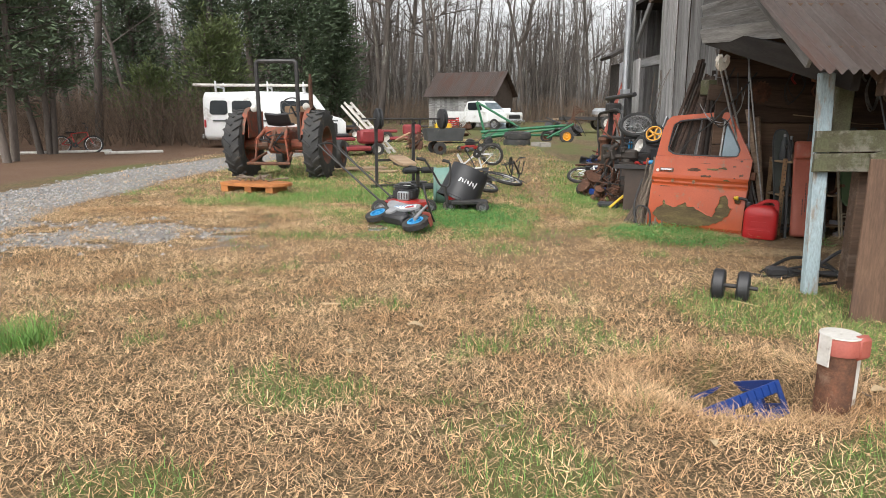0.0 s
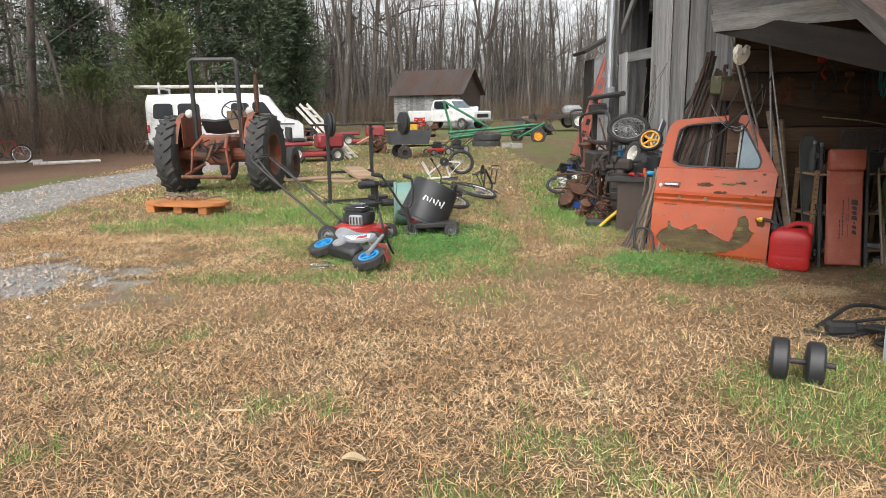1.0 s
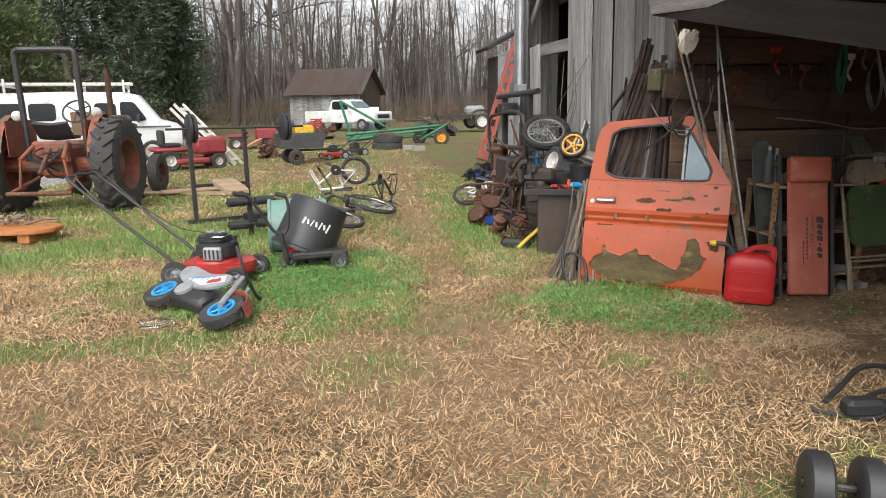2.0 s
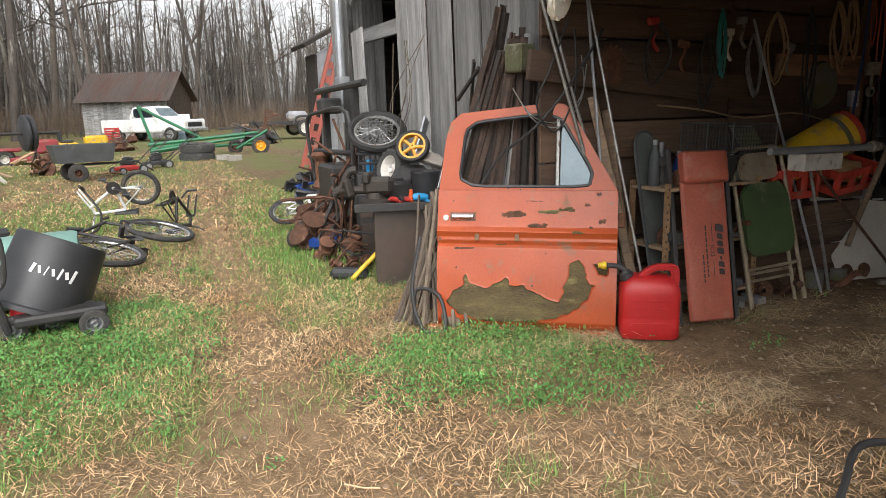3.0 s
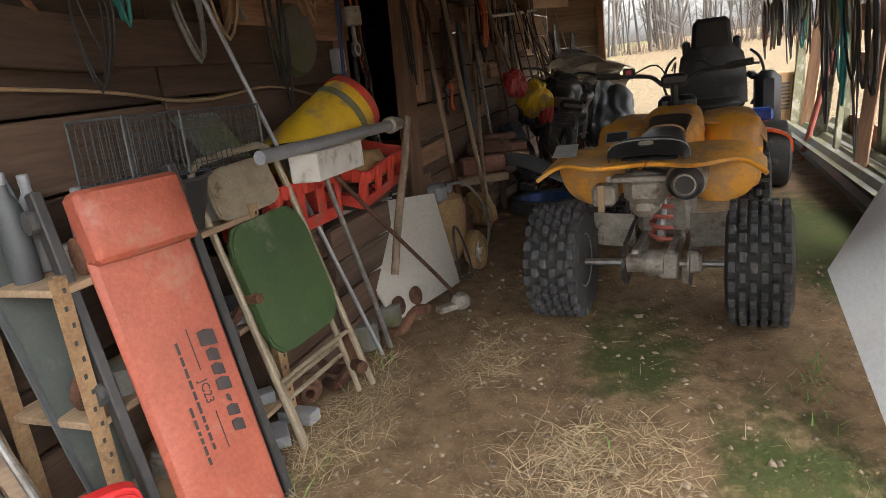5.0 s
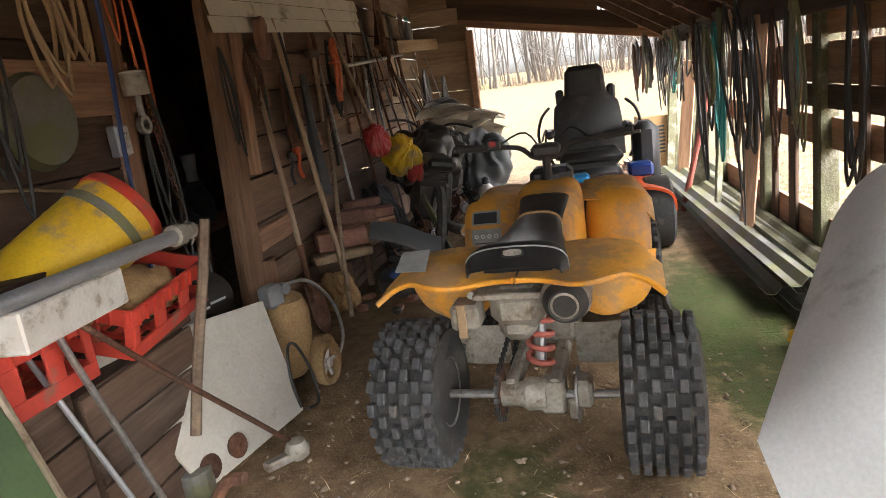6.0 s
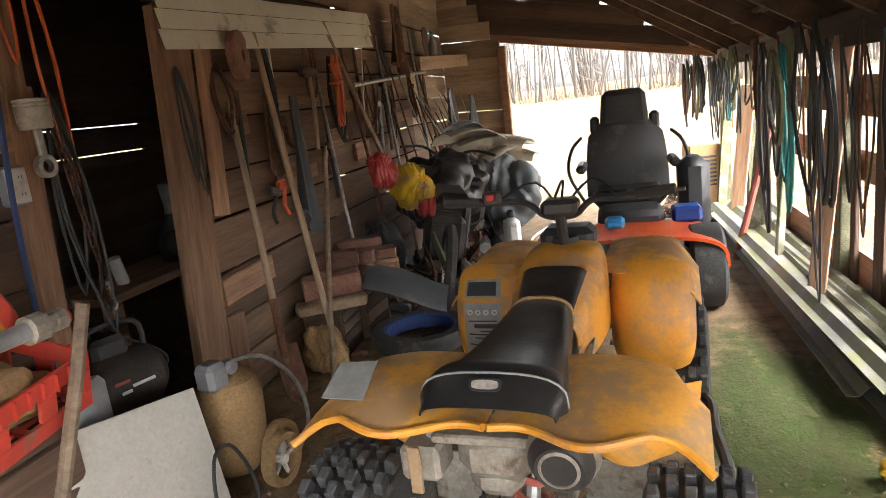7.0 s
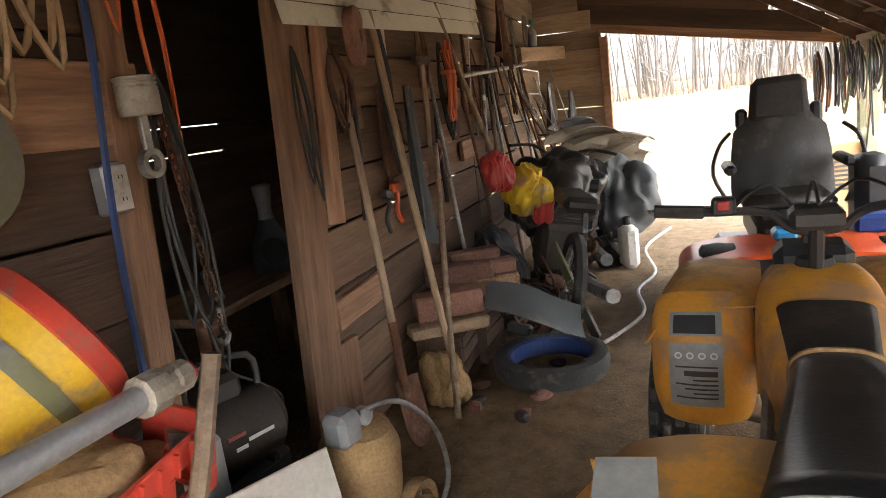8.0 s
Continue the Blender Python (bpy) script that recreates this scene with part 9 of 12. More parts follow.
def van():
    t = thing("van", pose(-5.95, 24.0, -0.08, 0, 0, 10), "white panel van with ladders on its roof rack", "van")
    bm = BM()
    body_shell(bm, [(-2.35, 0.45, 1.85, 0.90), (-2.28, 0.38, 2.0, 0.95), (-0.5, 0.36, 2.05, 0.97), (1.0, 0.36, 2.03, 0.97), (1.35, 0.36, 1.95, 0.95), (1.85, 0.38, 1.25, 0.93), (2.3, 0.42, 1.12, 0.88), (2.42, 0.48, 1.0, 0.84)], 0.9)
    part("body", bm, M["white_paint"], t, smooth=True)
    for s in (-1, 1):
        for pts in (((-2.15, 1.25), (-1.55, 1.25), (-1.55, 1.72), (-2.10, 1.72)), ((-1.4, 1.25), (-0.75, 1.25), (-0.75, 1.72), (-1.4, 1.72)), ((0.2, 1.25), (0.75, 1.25), (0.75, 1.72), (0.2, 1.72)), ((0.85, 1.22), (1.55, 1.22), (1.22, 1.75), (0.85, 1.75))):
            pane("window", [(x, z) for x, z in pts], s * 0.965, t, M["dark_glass"])
        bm = BM()
        box(bm, (0.05, s * 0.985, 1.05), (4.2, 0.02, 0.05), bev=0.004)
        part("trim_strip", bm, M["cart_grey"], t)
        bm = BM()
        box(bm, (-2.30, s * 0.93, 0.95), (0.06, 0.12, 0.26), bev=0.01)
        part("tail_lamp", bm, M["red_plastic"], t, "red tail lamp")
        bm = BM()
        box(bm, (1.3, s * 1.05, 1.3), (0.1, 0.14, 0.2), bev=0.02)
        part("mirror", bm, M["black_plastic"], t)
        for x in (-1.5, 1.6):
            plain_wheel(t, (x, s * 0.84, 0.34), 0.34, 0.22, 0.2, M["rubber"], M["white_plastic"], AX)
    bm = BM()
    box(bm, (-2.40, 0, 0.52), (0.1, 1.85, 0.16), bev=0.03)
    part("bumper", bm, M["steel"], t)
    bm = BM()
    box(bm, (2.46, 0, 0.52), (0.1, 1.75, 0.16), bev=0.03)
    part("bumper", bm, M["steel"], t)
    for x in (-1.9, -0.2, 1.0):
        bm = BM()
        box(bm, (x, 0, 2.18), (0.06, 1.9, 0.05), bev=0.01)
        for s in (-1, 1):
            box(bm, (x, s * 0.92, 2.18), (0.06, 0.06, 0.36), bev=0.01)
        part("rack_bar", bm, M["white_paint"], t)
    for y in (-0.5, -0.2, 0.3):
        bm = BM()
        tube(bm, [(-2.7, y, 2.24), (1.2, y * 0.8, 2.26)], 0.045, 7)
        part("roof_pipe", bm, M["white_plastic"] if y < 0 else M["rust"], t)


van()


def pickup():
    t = thing("pickup_truck", pose(2.5, 42.5, 0.15, 0, 0, -42), "old white pickup truck parked in front of a shed", "truck")
    bm = BM()
    box(bm, (-1.6, 0, 0.80), (2.0, 1.85, 0.66), bev=0.05)
    box(bm, (0.25, 0, 0.82), (1.75, 1.85, 0.72), bev=0.05)
    box(bm, (1.80, 0, 0.79), (1.40, 1.82, 0.60), bev=0.07)
    part("body", bm, M["white_paint"], t)
    bm = BM()
    box(bm, (-1.6, 0, 1.125), (1.8, 1.55, 0.02))
    part("bed_liner", bm, M["black_plastic"], t, "dark truck bed")
    bm = BM()
    body_shell(bm, [(-0.75, 1.1, 1.3, 0.88), (-0.6, 1.1, 1.75, 0.80), (0.45, 1.1, 1.78, 0.80), (1.1, 1.1, 1.2, 0.88)], 0.8)
    cab = part("cab", bm, M["white_paint"], t, smooth=True)
    bm = BM()
    plate(bm, [(-0.70, -0.26), (0.70, -0.26), (0.62, 0.26), (-0.62, 0.26)], 0.02, pose(0.84, 0, 1.48, 48, 0, 90))
    part("windscreen", bm, M["dusty_glass"], cab)
    for s in (-1, 1):
        pane("window", [(-0.5, 1.22), (0.7, 1.22), (0.42, 1.68), (-0.48, 1.68)], s * 0.86, cab, M["dark_glass"])
        for x in (-1.6, 1.65):
            plain_wheel(t, (x, s * 0.82, 0.36), 0.36, 0.24, 0.2, M["rubber"], M["grey_plastic"], AX)
    bm = BM()
    box(bm, (2.5, 0, 0.82), (0.06, 1.1, 0.22), bev=0.01)
    for k in range(4):
        box(bm, (2.54, 0, 0.75 + 0.05 * k), (0.02, 1.1, 0.015))
    part("grille", bm, M["black_plastic"], t)
    for s in (-1, 1):
        bm = BM()
        box(bm, (2.5, s * 0.7, 0.84), (0.06, 0.26, 0.18), bev=0.02)
        part("headlight", bm, M["white_plastic"], t)
    bm = BM()
    box(bm, (2.58, 0, 0.55), (0.12, 1.85, 0.16), bev=0.03)
    part("bumper", bm, M["bright_steel"], t)


pickup()


def small_shed():
    t = thing("small_shed", pose(2.0, 49.0, 0.2, 0, 0, -28), "small weathered plank shed with a rusty tin roof", "shed")
    L, w, h, r = 5.0, 3.4, 2.3, 1.5
    bm = BM()
    box(bm, (0, 0, h / 2), (L, w, h))
    part("core_wall", bm, M["dark_board"], t)
    k = 0
    x = -L / 2
    while x < L / 2 - 0.05:
        ww = R.uniform(0.16, 0.26)
        bm = BM()
        box(bm, (x + ww / 2, -w / 2 - 0.02, h / 2), (ww - 0.015, 0.03, h), bev=0.003)
        part("plank", bm, M["grey_board"], t)
        x += ww
    y = -w / 2
    while y < w / 2 - 0.05:
        ww = R.uniform(0.16, 0.26)
        top = h + r * (1 - abs(y + ww / 2) / (w / 2 + 0.2))
        bm = BM()
        box(bm, (L / 2 + 0.02, y + ww / 2, top / 2), (0.03, ww - 0.015, top), bev=0.003)
        part("plank", bm, M["brown_steel"], t)
        y += ww
    for s in (-1, 1):
        bm = BM()
        def fn(u, v, s=s):
            return (-L / 2 - 0.3 + (L + 0.7) * u, s * (w / 2 + 0.4) * v, h + r + 0.05 - (r + 0.25) * v + 0.012 * math.sin(u * 6.2832 * 40))
        grid(bm, 160, 4, fn)
        thicken(bm, 0.004)
        part("roof", bm, M["rust_roof"], t)


small_shed()


def back_shed():
    t = thing("back_shed", pose(5.2, 20.0, 0), "grey tin-sided outbuilding behind the barn", "shed")
    bm = BM()
    box(bm, (1.8, 0.4, 1.35), (3.6, 0.8, 2.7), bev=0.01)
    part("wall", bm, M["galv"], t)
    for s in (-1, 1):
        bm = BM()
        box(bm, (0, 0, 0), (2.5, 1.3, 0.09), Matrix.Translation((1.8 + s * 1.05, 0.35, 3.45)) @ Matrix.Rotation(radians(28 * s), 4, "Y"), bev=0.01)
        part("roof_slope", bm, M["black_and_shade_board"], t, "dark roof slope")
    bm = BM()
    plate(bm, [(-1.8, 0), (1.8, 0), (0, 1.05)], 0.05, Matrix.Translation((1.8, 0.03, 2.70)) @ Matrix.Rotation(math.pi / 2, 4, "X"))
    part("gable", bm, M["galv"], t)
    bm = BM()
    box(bm, (-0.03, 0.4, 1.35), (0.06, 0.84, 2.7), bev=0.01)
    part("side_board", bm, M["black_and_shade_board"], t)
    bm = BM()
    for k in range(11):
        box(bm, (0.15 + 0.33 * k, -0.012, 1.35), (0.03, 0.02, 2.7))
    part("rib", bm, M["galv"], t)


back_shed()


def red_truss():
    t = thing("red_ladder", between((4.70, 19.75, 0.02), (5.74, 19.68, 3.35), math.pi / 2), "long faded red ladder leaning on the outbuilding", "ladder")
    for y in (-0.10, 0.10):
        bm = BM()
        box(bm, (1.72, y, 0), (3.44, 0.085, 0.09), bev=0.005)
        part("rail", bm, M["ladder_red"], t)
    for k in range(10):
        bm = BM()
        box(bm, (0.2 + 0.33 * k, 0, 0), (0.16, 0.13, 0.03), bev=0.004)
        part("rung", bm, M["ladder_red"], t)


red_truss()


def step_ladder():
    t = thing("step_ladder", between((-1.55, 20.6, 0.03), (-3.05, 21.2, 1.62)), "aluminium step ladder leaning on a red mower", "ladder")
    for y, dz in ((-0.2, 0), (0.2, 0), (-0.22, -0.14), (0.22, -0.14)):
        bm = BM()
        box(bm, (1.1, y, dz), (2.2, 0.03, 0.075), bev=0.004)
        part("rail", bm, M["white_plastic"], t)
    for k in range(7):
        bm = BM()
        box(bm, (0.2 + 0.3 * k, 0, 0), (0.09, 0.4, 0.025), bev=0.003)
        part("step", bm, M["white_plastic"], t)


step_ladder()


def riding_mower(m, paint, label, seat=True):
    t = thing("riding_mower", m, label, "riding mower", "riding mowers")
    for s in (1, -1):
        plain_wheel(t, (-0.42, s * 0.36, 0.25), 0.25, 0.2, 0.12, M["rubber"], M["white_plastic"], AX)
        plain_wheel(t, (0.72, s * 0.36, 0.19), 0.19, 0.13, 0.09, M["rubber"], M["white_plastic"], AX)
    bm = BM()
    box(bm, (0.62, 0, 0.56), (0.75, 0.48, 0.42), bev=0.07)
    part("bonnet", bm, paint, t, smooth=True)
    bm = BM()
    box(bm, (-0.35, 0, 0.50), (0.75, 0.92, 0.10), bev=0.04)
    part("rear_body", bm, paint, t, smooth=True)
    bm = BM()
    box(bm, (0.1, 0, 0.22), (0.8, 1.0, 0.14), bev=0.04)
    part("cutting_deck", bm, paint, t)
    if seat:
        bm = BM()
        box(bm, (-0.30, 0, 0.60), (0.4, 0.44, 0.1), bev=0.03)
        box(bm, (-0.50, 0, 0.78), (0.1, 0.44, 0.36), bev=0.03)
        part("seat", bm, M["black_plastic"], t)
    bm = BM()
    tube(bm, [(0.18 + 0.05 * math.cos(a), 0.17 * math.sin(a), 0.86 + 0.14 * math.cos(a)) for a in np.linspace(0, 6.283, 21)[:-1]], 0.014, 6, closed=True)
    tube(bm, [(0.18, 0, 0.86), (0.35, 0, 0.65)], 0.018, 7)
    part("steering_wheel", bm, M["black_plastic"], t)


riding_mower(pose(-2.75, 19.9, 0, 0, 0, 25), M["faded_red"], "old red riding mower parked in dead grass")
riding_mower(pose(-1.9, 27.5, 0, 0, 0, 5), M["faded_red"], "faded red riding mower among the junk", False)
riding_mower(pose(-0.6, 31.0, 0, 0, 0, 10), M["drum_yellow"], "yellow riding mower among the junk")
riding_mower(pose(-4.6, 31.0, 0, 0, 0, 200), M["rust"], "rusty riding mower among the junk")


def dump_cart():
    t = thing("dump_cart", pose(0.02, 20.6, 0, 0, 0, 14), "dark grey plastic garden dump cart on two wheels", "cart")
    bm = BM()
    rows = []
    for z, k in ((0.42, 0.86), (0.80, 1.0), (0.80, 0.965), (0.45, 0.83)):
        rows.append([bm.verts.new((sx * 0.62 * k, sy * 0.36 * k, z)) for sx, sy in ((-1, -1), (1, -1), (1, 1), (-1, 1))])
    for a, b in zip(rows, rows[1:]):
        for i in range(4):
            bm.faces.new((a[i], a[(i + 1) % 4], b[(i + 1) % 4], b[i]))
    bm.faces.new(rows[0][::-1])
    bm.faces.new(rows[-1])
    part("tub", bm, M["cart_grey"], t)
    for s in (-1, 1):
        plain_wheel(t, (-0.2, s * 0.4, 0.2), 0.2, 0.12, 0.08, M["rubber"], M["rust"], AX)
    bm = BM()
    tube(bm, [(-0.2, -0.4, 0.2), (-0.2, 0.4, 0.2)], 0.015, 8)
    box(bm, (0.5, 0, 0.36), (1.3, 0.05, 0.05), bev=0.005)
    tube(bm, [(1.1, 0, 0.36), (1.45, 0, 0.12)], 0.02, 7)
    part("chassis", bm, M["black_metal"], t)


dump_cart()


def implement():
    t = thing("farm_implement", pose(3.2, 28.2, 0, 0, 0, -6), "green hay rake frame with a yellow wheel hub", "farm implement")
    bm = BM()
    for a, b, r in (((-1.6, 0, 0.45), (2.2, 0.3, 0.75), 0.06), ((-1.4, 0.1, 0.3), (-1.8, 0.4, 1.7), 0.05), ((-1.8, 0.4, 1.7), (0.2, 0.2, 0.55), 0.05), ((-0.6, 0.2, 0.3), (2.0, 0.5, 0.35), 0.05), ((-1.5, -0.3, 0.25), (1.5, -0.2, 0.6), 0.05), ((1.2, 0, 0.2), (2.3, 0.2, 0.8), 0.05)):
        tube(bm, [a, b], r, 8)
    part("beam", bm, M["green_paint"], t)
    bm = BM()
    box(bm, (-0.9, 0.1, 0.45), (1.2, 0.5, 0.2), Matrix.Rotation(radians(-8), 4, "Y"), bev=0.03)
    part("tray", bm, M["green_paint"], t)
    plain_wheel(t, (2.0, -0.35, 0.30), 0.30, 0.14, 0.17, M["rubber"], M["rim_gold"], AX)
    plain_wheel(t, (1.2, 0.4, 0.26), 0.26, 0.14, 0.15, M["rubber"], M["rust"], AX)
    bm = BM()
    for k in range(5):
        tube(bm, bend([(2.0 + 0.1 * k, 0.2, 0.7), (2.3, 0.3, 1.1 + 0.1 * k), (2.55 + 0.05 * k, 0.3, 1.3)], 4), 0.02, 5)
    part("tine", bm, M["rust"], t)


implement()
for k in range(2):
    bm = BM()
    tyre_mesh(bm, 0.52, 0.26, 0.3, Matrix.Identity(4), 0)
    solo("stacked_tractor_wheel", bm, M["old_rubber"], pose(2.85 + 0.03 * k, 25.6, 0.14 + 0.265 * k, 3 * k, 0, 0), "large worn tyre stacked flat on the grass", "tyre", "stacked tyres", smooth=True)
bm = BM()
box(bm, (0, 0, 0), (1.0, 0.05, 1.5), bev=0.01)
solo("glass_panel", bm, M["dusty_glass"], pose(3.9, 44.0, 0.8, -22, 0, -14), "pale blue window panel leaning on the shed", "panel")


def flat_trailer():
    t = thing("trailer", pose(8.2, 38.0, 0.25, 0, 0, 4), "flat utility trailer with a white-rimmed wheel", "trailer")
    bm = BM()
    box(bm, (0, 0, 0.62), (3.6, 1.7, 0.10), bev=0.01)
    part("bed", bm, M["tan_wood"], t)
    bm = BM()
    box(bm, (0, -0.86, 0.68), (3.7, 0.06, 0.20), bev=0.01)
    box(bm, (-2.4, 0, 0.5), (1.4, 0.1, 0.1), bev=0.01)
    part("side_rail", bm, M["black_metal"], t)
    for s in (-1, 1):
        plain_wheel(t, (0.9, s * 0.95, 0.42), 0.42, 0.22, 0.26, M["rubber"], M["white_plastic"], AX)
    bm = BM()
    tube(bm, bend([(0.3, -0.97, 0.55), (0.45, -0.97, 0.92), (0.9, -0.97, 1.0), (1.35, -0.97, 0.92), (1.5, -0.97, 0.55)], 4), 0.06, 8)
    part("mudguard", bm, M["black_metal"], t)
    bm = BM()
    box(bm, (0.9, 0.3, 1.0), (1.0, 0.8, 0.5), bev=0.16)
    part("load", bm, M["galv"], t, "pale tank on the bed")


flat_trailer()


def junk_engine(x, y, s, label, name="scrap_engine"):
    t = thing(name, pose(x, y, 0.0, 0, 0, R.uniform(0, 360)), label, "scrap metal", "scrap")
    bm = BM()
    for k in range(9):
        m = pose(R.uniform(-0.4, 0.4) * s, R.uniform(-0.35, 0.35) * s, R.uniform(0.1, 0.55) * s, R.uniform(-60, 60), R.uniform(-60, 60), R.uniform(0, 90))
        if k % 3 == 0:
            box(bm, (0, 0, 0), (R.uniform(0.2, 0.4) * s, R.uniform(0.14, 0.3) * s, R.uniform(0.1, 0.25) * s), m, bev=0.03 * s)
        elif k % 3 == 1:
            r = R.uniform(0.08, 0.2) * s
            lathe(bm, [(r * 0.3, -0.16 * s), (r, -0.15 * s), (r, -0.08 * s), (r * 0.7, -0.06 * s), (r * 0.7, 0.08 * s), (r * 1.1, 0.1 * s), (r * 1.1, 0.13 * s), (r * 0.3, 0.14 * s)], 14, m)
        else:
            r = R.uniform(0.16, 0.3) * s
            lathe(bm, [(r * 0.2, -0.03 * s), (r, -0.02 * s), (r, 0.02 * s), (r * 0.5, 0.04 * s), (r * 0.2, 0.03 * s)], 16, m)
    part("casting", bm, M["rust"] if R.random() < 0.5 else M["black_metal"], t)
    for k in range(6):
        bm = BM()
        tube(bm, bend([(R.uniform(-0.6, 0.6) * s, R.uniform(-0.4, 0.4) * s, 0.05), (R.uniform(-0.4, 0.4) * s, R.uniform(-0.4, 0.4) * s, R.uniform(0.3, 0.8) * s), (R.uniform(-0.7, 0.7) * s, R.uniform(-0.4, 0.4) * s, R.uniform(0.1, 1.0) * s)], 4), R.uniform(0.014, 0.03) * s, 6)
        part("pipe", bm, M["rust"] if k % 2 else M["black_metal"], t)


for x, y, s in ((5.6, 33, 1.2), (6.6, 34, 1.2), (0.9, 33, 1.0), (3.0, 12.1, 0.38), (3.25, 12.9, 0.4), (3.5, 15.5, 0.5), (-0.9, 22.8, 0.8)):
    junk_engine(x, y, s, "heap of rusty machine parts")
for k in range(16):
    x, y = -0.9 + R.uniform(-0.9, 1.2), 22.6 + R.uniform(-0.9, 0.9)
    plank("scrap_board", (x, y, 0.05 + 0.02 * k), (x + R.uniform(-1, 1), y + R.uniform(-0.8, 0.8), 0.08 + 0.02 * k + R.uniform(0, 0.2)), R.uniform(0.06, 0.14), 0.03, M["tan_wood"] if k % 2 else M["brown_beam"], "scrap board on the lumber heap", "board", "lumber heap", math.pi / 2)
plank("deck_board", (-2.7, 15.0, 0.03), (-1.0, 14.4, 0.03), 0.30, 0.03, M["tan_wood"], "wide plywood strip lying on the grass", "board", "boards on the grass", math.pi / 2)
plank("deck_board", (-2.2, 14.6, 0.06), (-1.3, 15.0, 0.06), 0.40, 0.03, M["tan_wood"], "wide plywood strip lying on the grass", "board", "boards on the grass", math.pi / 2)
for dx in (0.0, 0.5):
    bm = BM()
    box(bm, (0, 0, 0.1), (0.4, 0.2, 0.2), bev=0.01)
    solo("concrete_block", bm, M["concrete"], pose(3.5 + dx * 0.5, 24.8 - dx, 0, 0, 0, 20 * dx), "grey concrete block in the grass", "concrete block", "blocks")


def metal_chair(x, y):
    t = thing("garden_chair", pose(x, y, 0, 0, 0, 190), "red tubular metal garden chair", "chair")
    bm = BM()
    for s in (-0.26, 0.26):
        tube(bm, bend([(s, 0.3, 0.02), (s, -0.3, 0.02), (s, 0.28, 0.1), (s, 0.3, 0.45), (s, -0.25, 0.5), (s, -0.35, 1.0)], 4), 0.016, 6)
    part("tube_frame", bm, M["red_paint"], t)
    bm = BM()
    for k in range(5):
        box(bm, (0, 0.22 - 0.1 * k, 0.44), (0.5, 0.07, 0.01))
        box(bm, (0, -0.27 - 0.02 * k, 0.55 + 0.1 * k), (0.5, 0.01, 0.07))
    part("slat", bm, M["red_paint"], t)


metal_chair(0.6, 33.5)
# white pipe by the drive
pole("plastic_pipe", (-13.5, 18.6, 0.06), (-10.4, 20.8, 0.06), 0.05, M["white_plastic"], "white plastic pipe lying beside the drive", "pipe", "pipes on the ground")
pole("plastic_pipe", (-10.0, 19.6, 0.06), (-8.7, 20.6, 0.06), 0.05, M["white_plastic"], "white plastic pipe lying beside the drive", "pipe", "pipes on the ground")

# ---- bench, vise and hoist beside the barn ----
DESK = pose(2.33, 8.72, 0.0, 0, 0, -19)


def desk():
    t = thing("work_desk", DESK, "brown steel desk with a rough top used as workbench", "desk")
    bm = BM()
    box(bm, (0.33, 0.30, 0.610), (0.74, 0.60, 0.03), bev=0.004)
    part("top", bm, M["black_metal"], t, "black greasy desk top")
    bm = BM()
    for y in (0.0, 0.60):
        box(bm, (0.33, y, 0.618), (0.76, 0.02, 0.06), bev=0.004)
    for x in (-0.04, 0.70):
        box(bm, (x, 0.30, 0.618), (0.02, 0.60, 0.06), bev=0.004)
    part("rim", bm, M["black_metal"], t)
    for x in (0.10, 0.66):
        bm = BM()
        box(bm, (x, 0.32, 0.295), (0.02, 0.5, 0.59), bev=0.003)
        part("side_panel", bm, M["brown_steel"], t)
    bm = BM()
    box(bm, (0.38, 0.06, 0.295), (0.58, 0.02, 0.59), bev=0.003)
    part("front_panel", bm, M["brown_steel"], t, "brown painted steel front")


desk()


def vise():
    t = thing("bench_vise", pose(2.47, 8.80, 0.628, 0, 0, -30), "old iron bench vise on the desk corner", "vise")
    bm = BM()
    lathe(bm, [(0.01, 0), (0.12, 0), (0.12, 0.03), (0.07, 0.05), (0.06, 0.09), (0.01, 0.09)], 20)
    box(bm, (0.03, 0.0, 0.14), (0.22, 0.12, 0.13), bev=0.03)
    box(bm, (-0.05, 0.0, 0.20), (0.06, 0.17, 0.08), bev=0.015)
    part("base", bm, M["dark_iron"], t, smooth=False)
    bm = BM()
    box(bm, (-0.15, 0, 0.17), (0.06, 0.17, 0.15), Matrix.Rotation(radians(-14), 4, "Y"), bev=0.02)
    tube(bm, bend([(-0.13, 0, 0.26), (-0.19, 0, 0.24), (-0.25, 0, 0.13), (-0.31, 0, 0.08)], 4), [0.03] * 13, 10)
    tube(bm, [(-0.32, 0, 0.11), (0.0, 0, 0.11)], 0.03, 10)
    part("jaw", bm, M["dark_iron"], t)
    bm = BM()
    tube(bm, [(-0.30, -0.03, 0.20), (-0.30, 0.03, -0.12)], 0.010, 7)
    part("handle", bm, M["dark_iron"], t)


vise()


def on_desk(dx, dy, dz=0.627):
    return DESK @ Vector((dx, dy, dz))


def clutter(name, bm, material, p, turn, label, category):
    return solo(name, bm, material, pose(p.x, p.y, p.z, 0, 0, turn), label, category, "things on the bench", smooth=True)


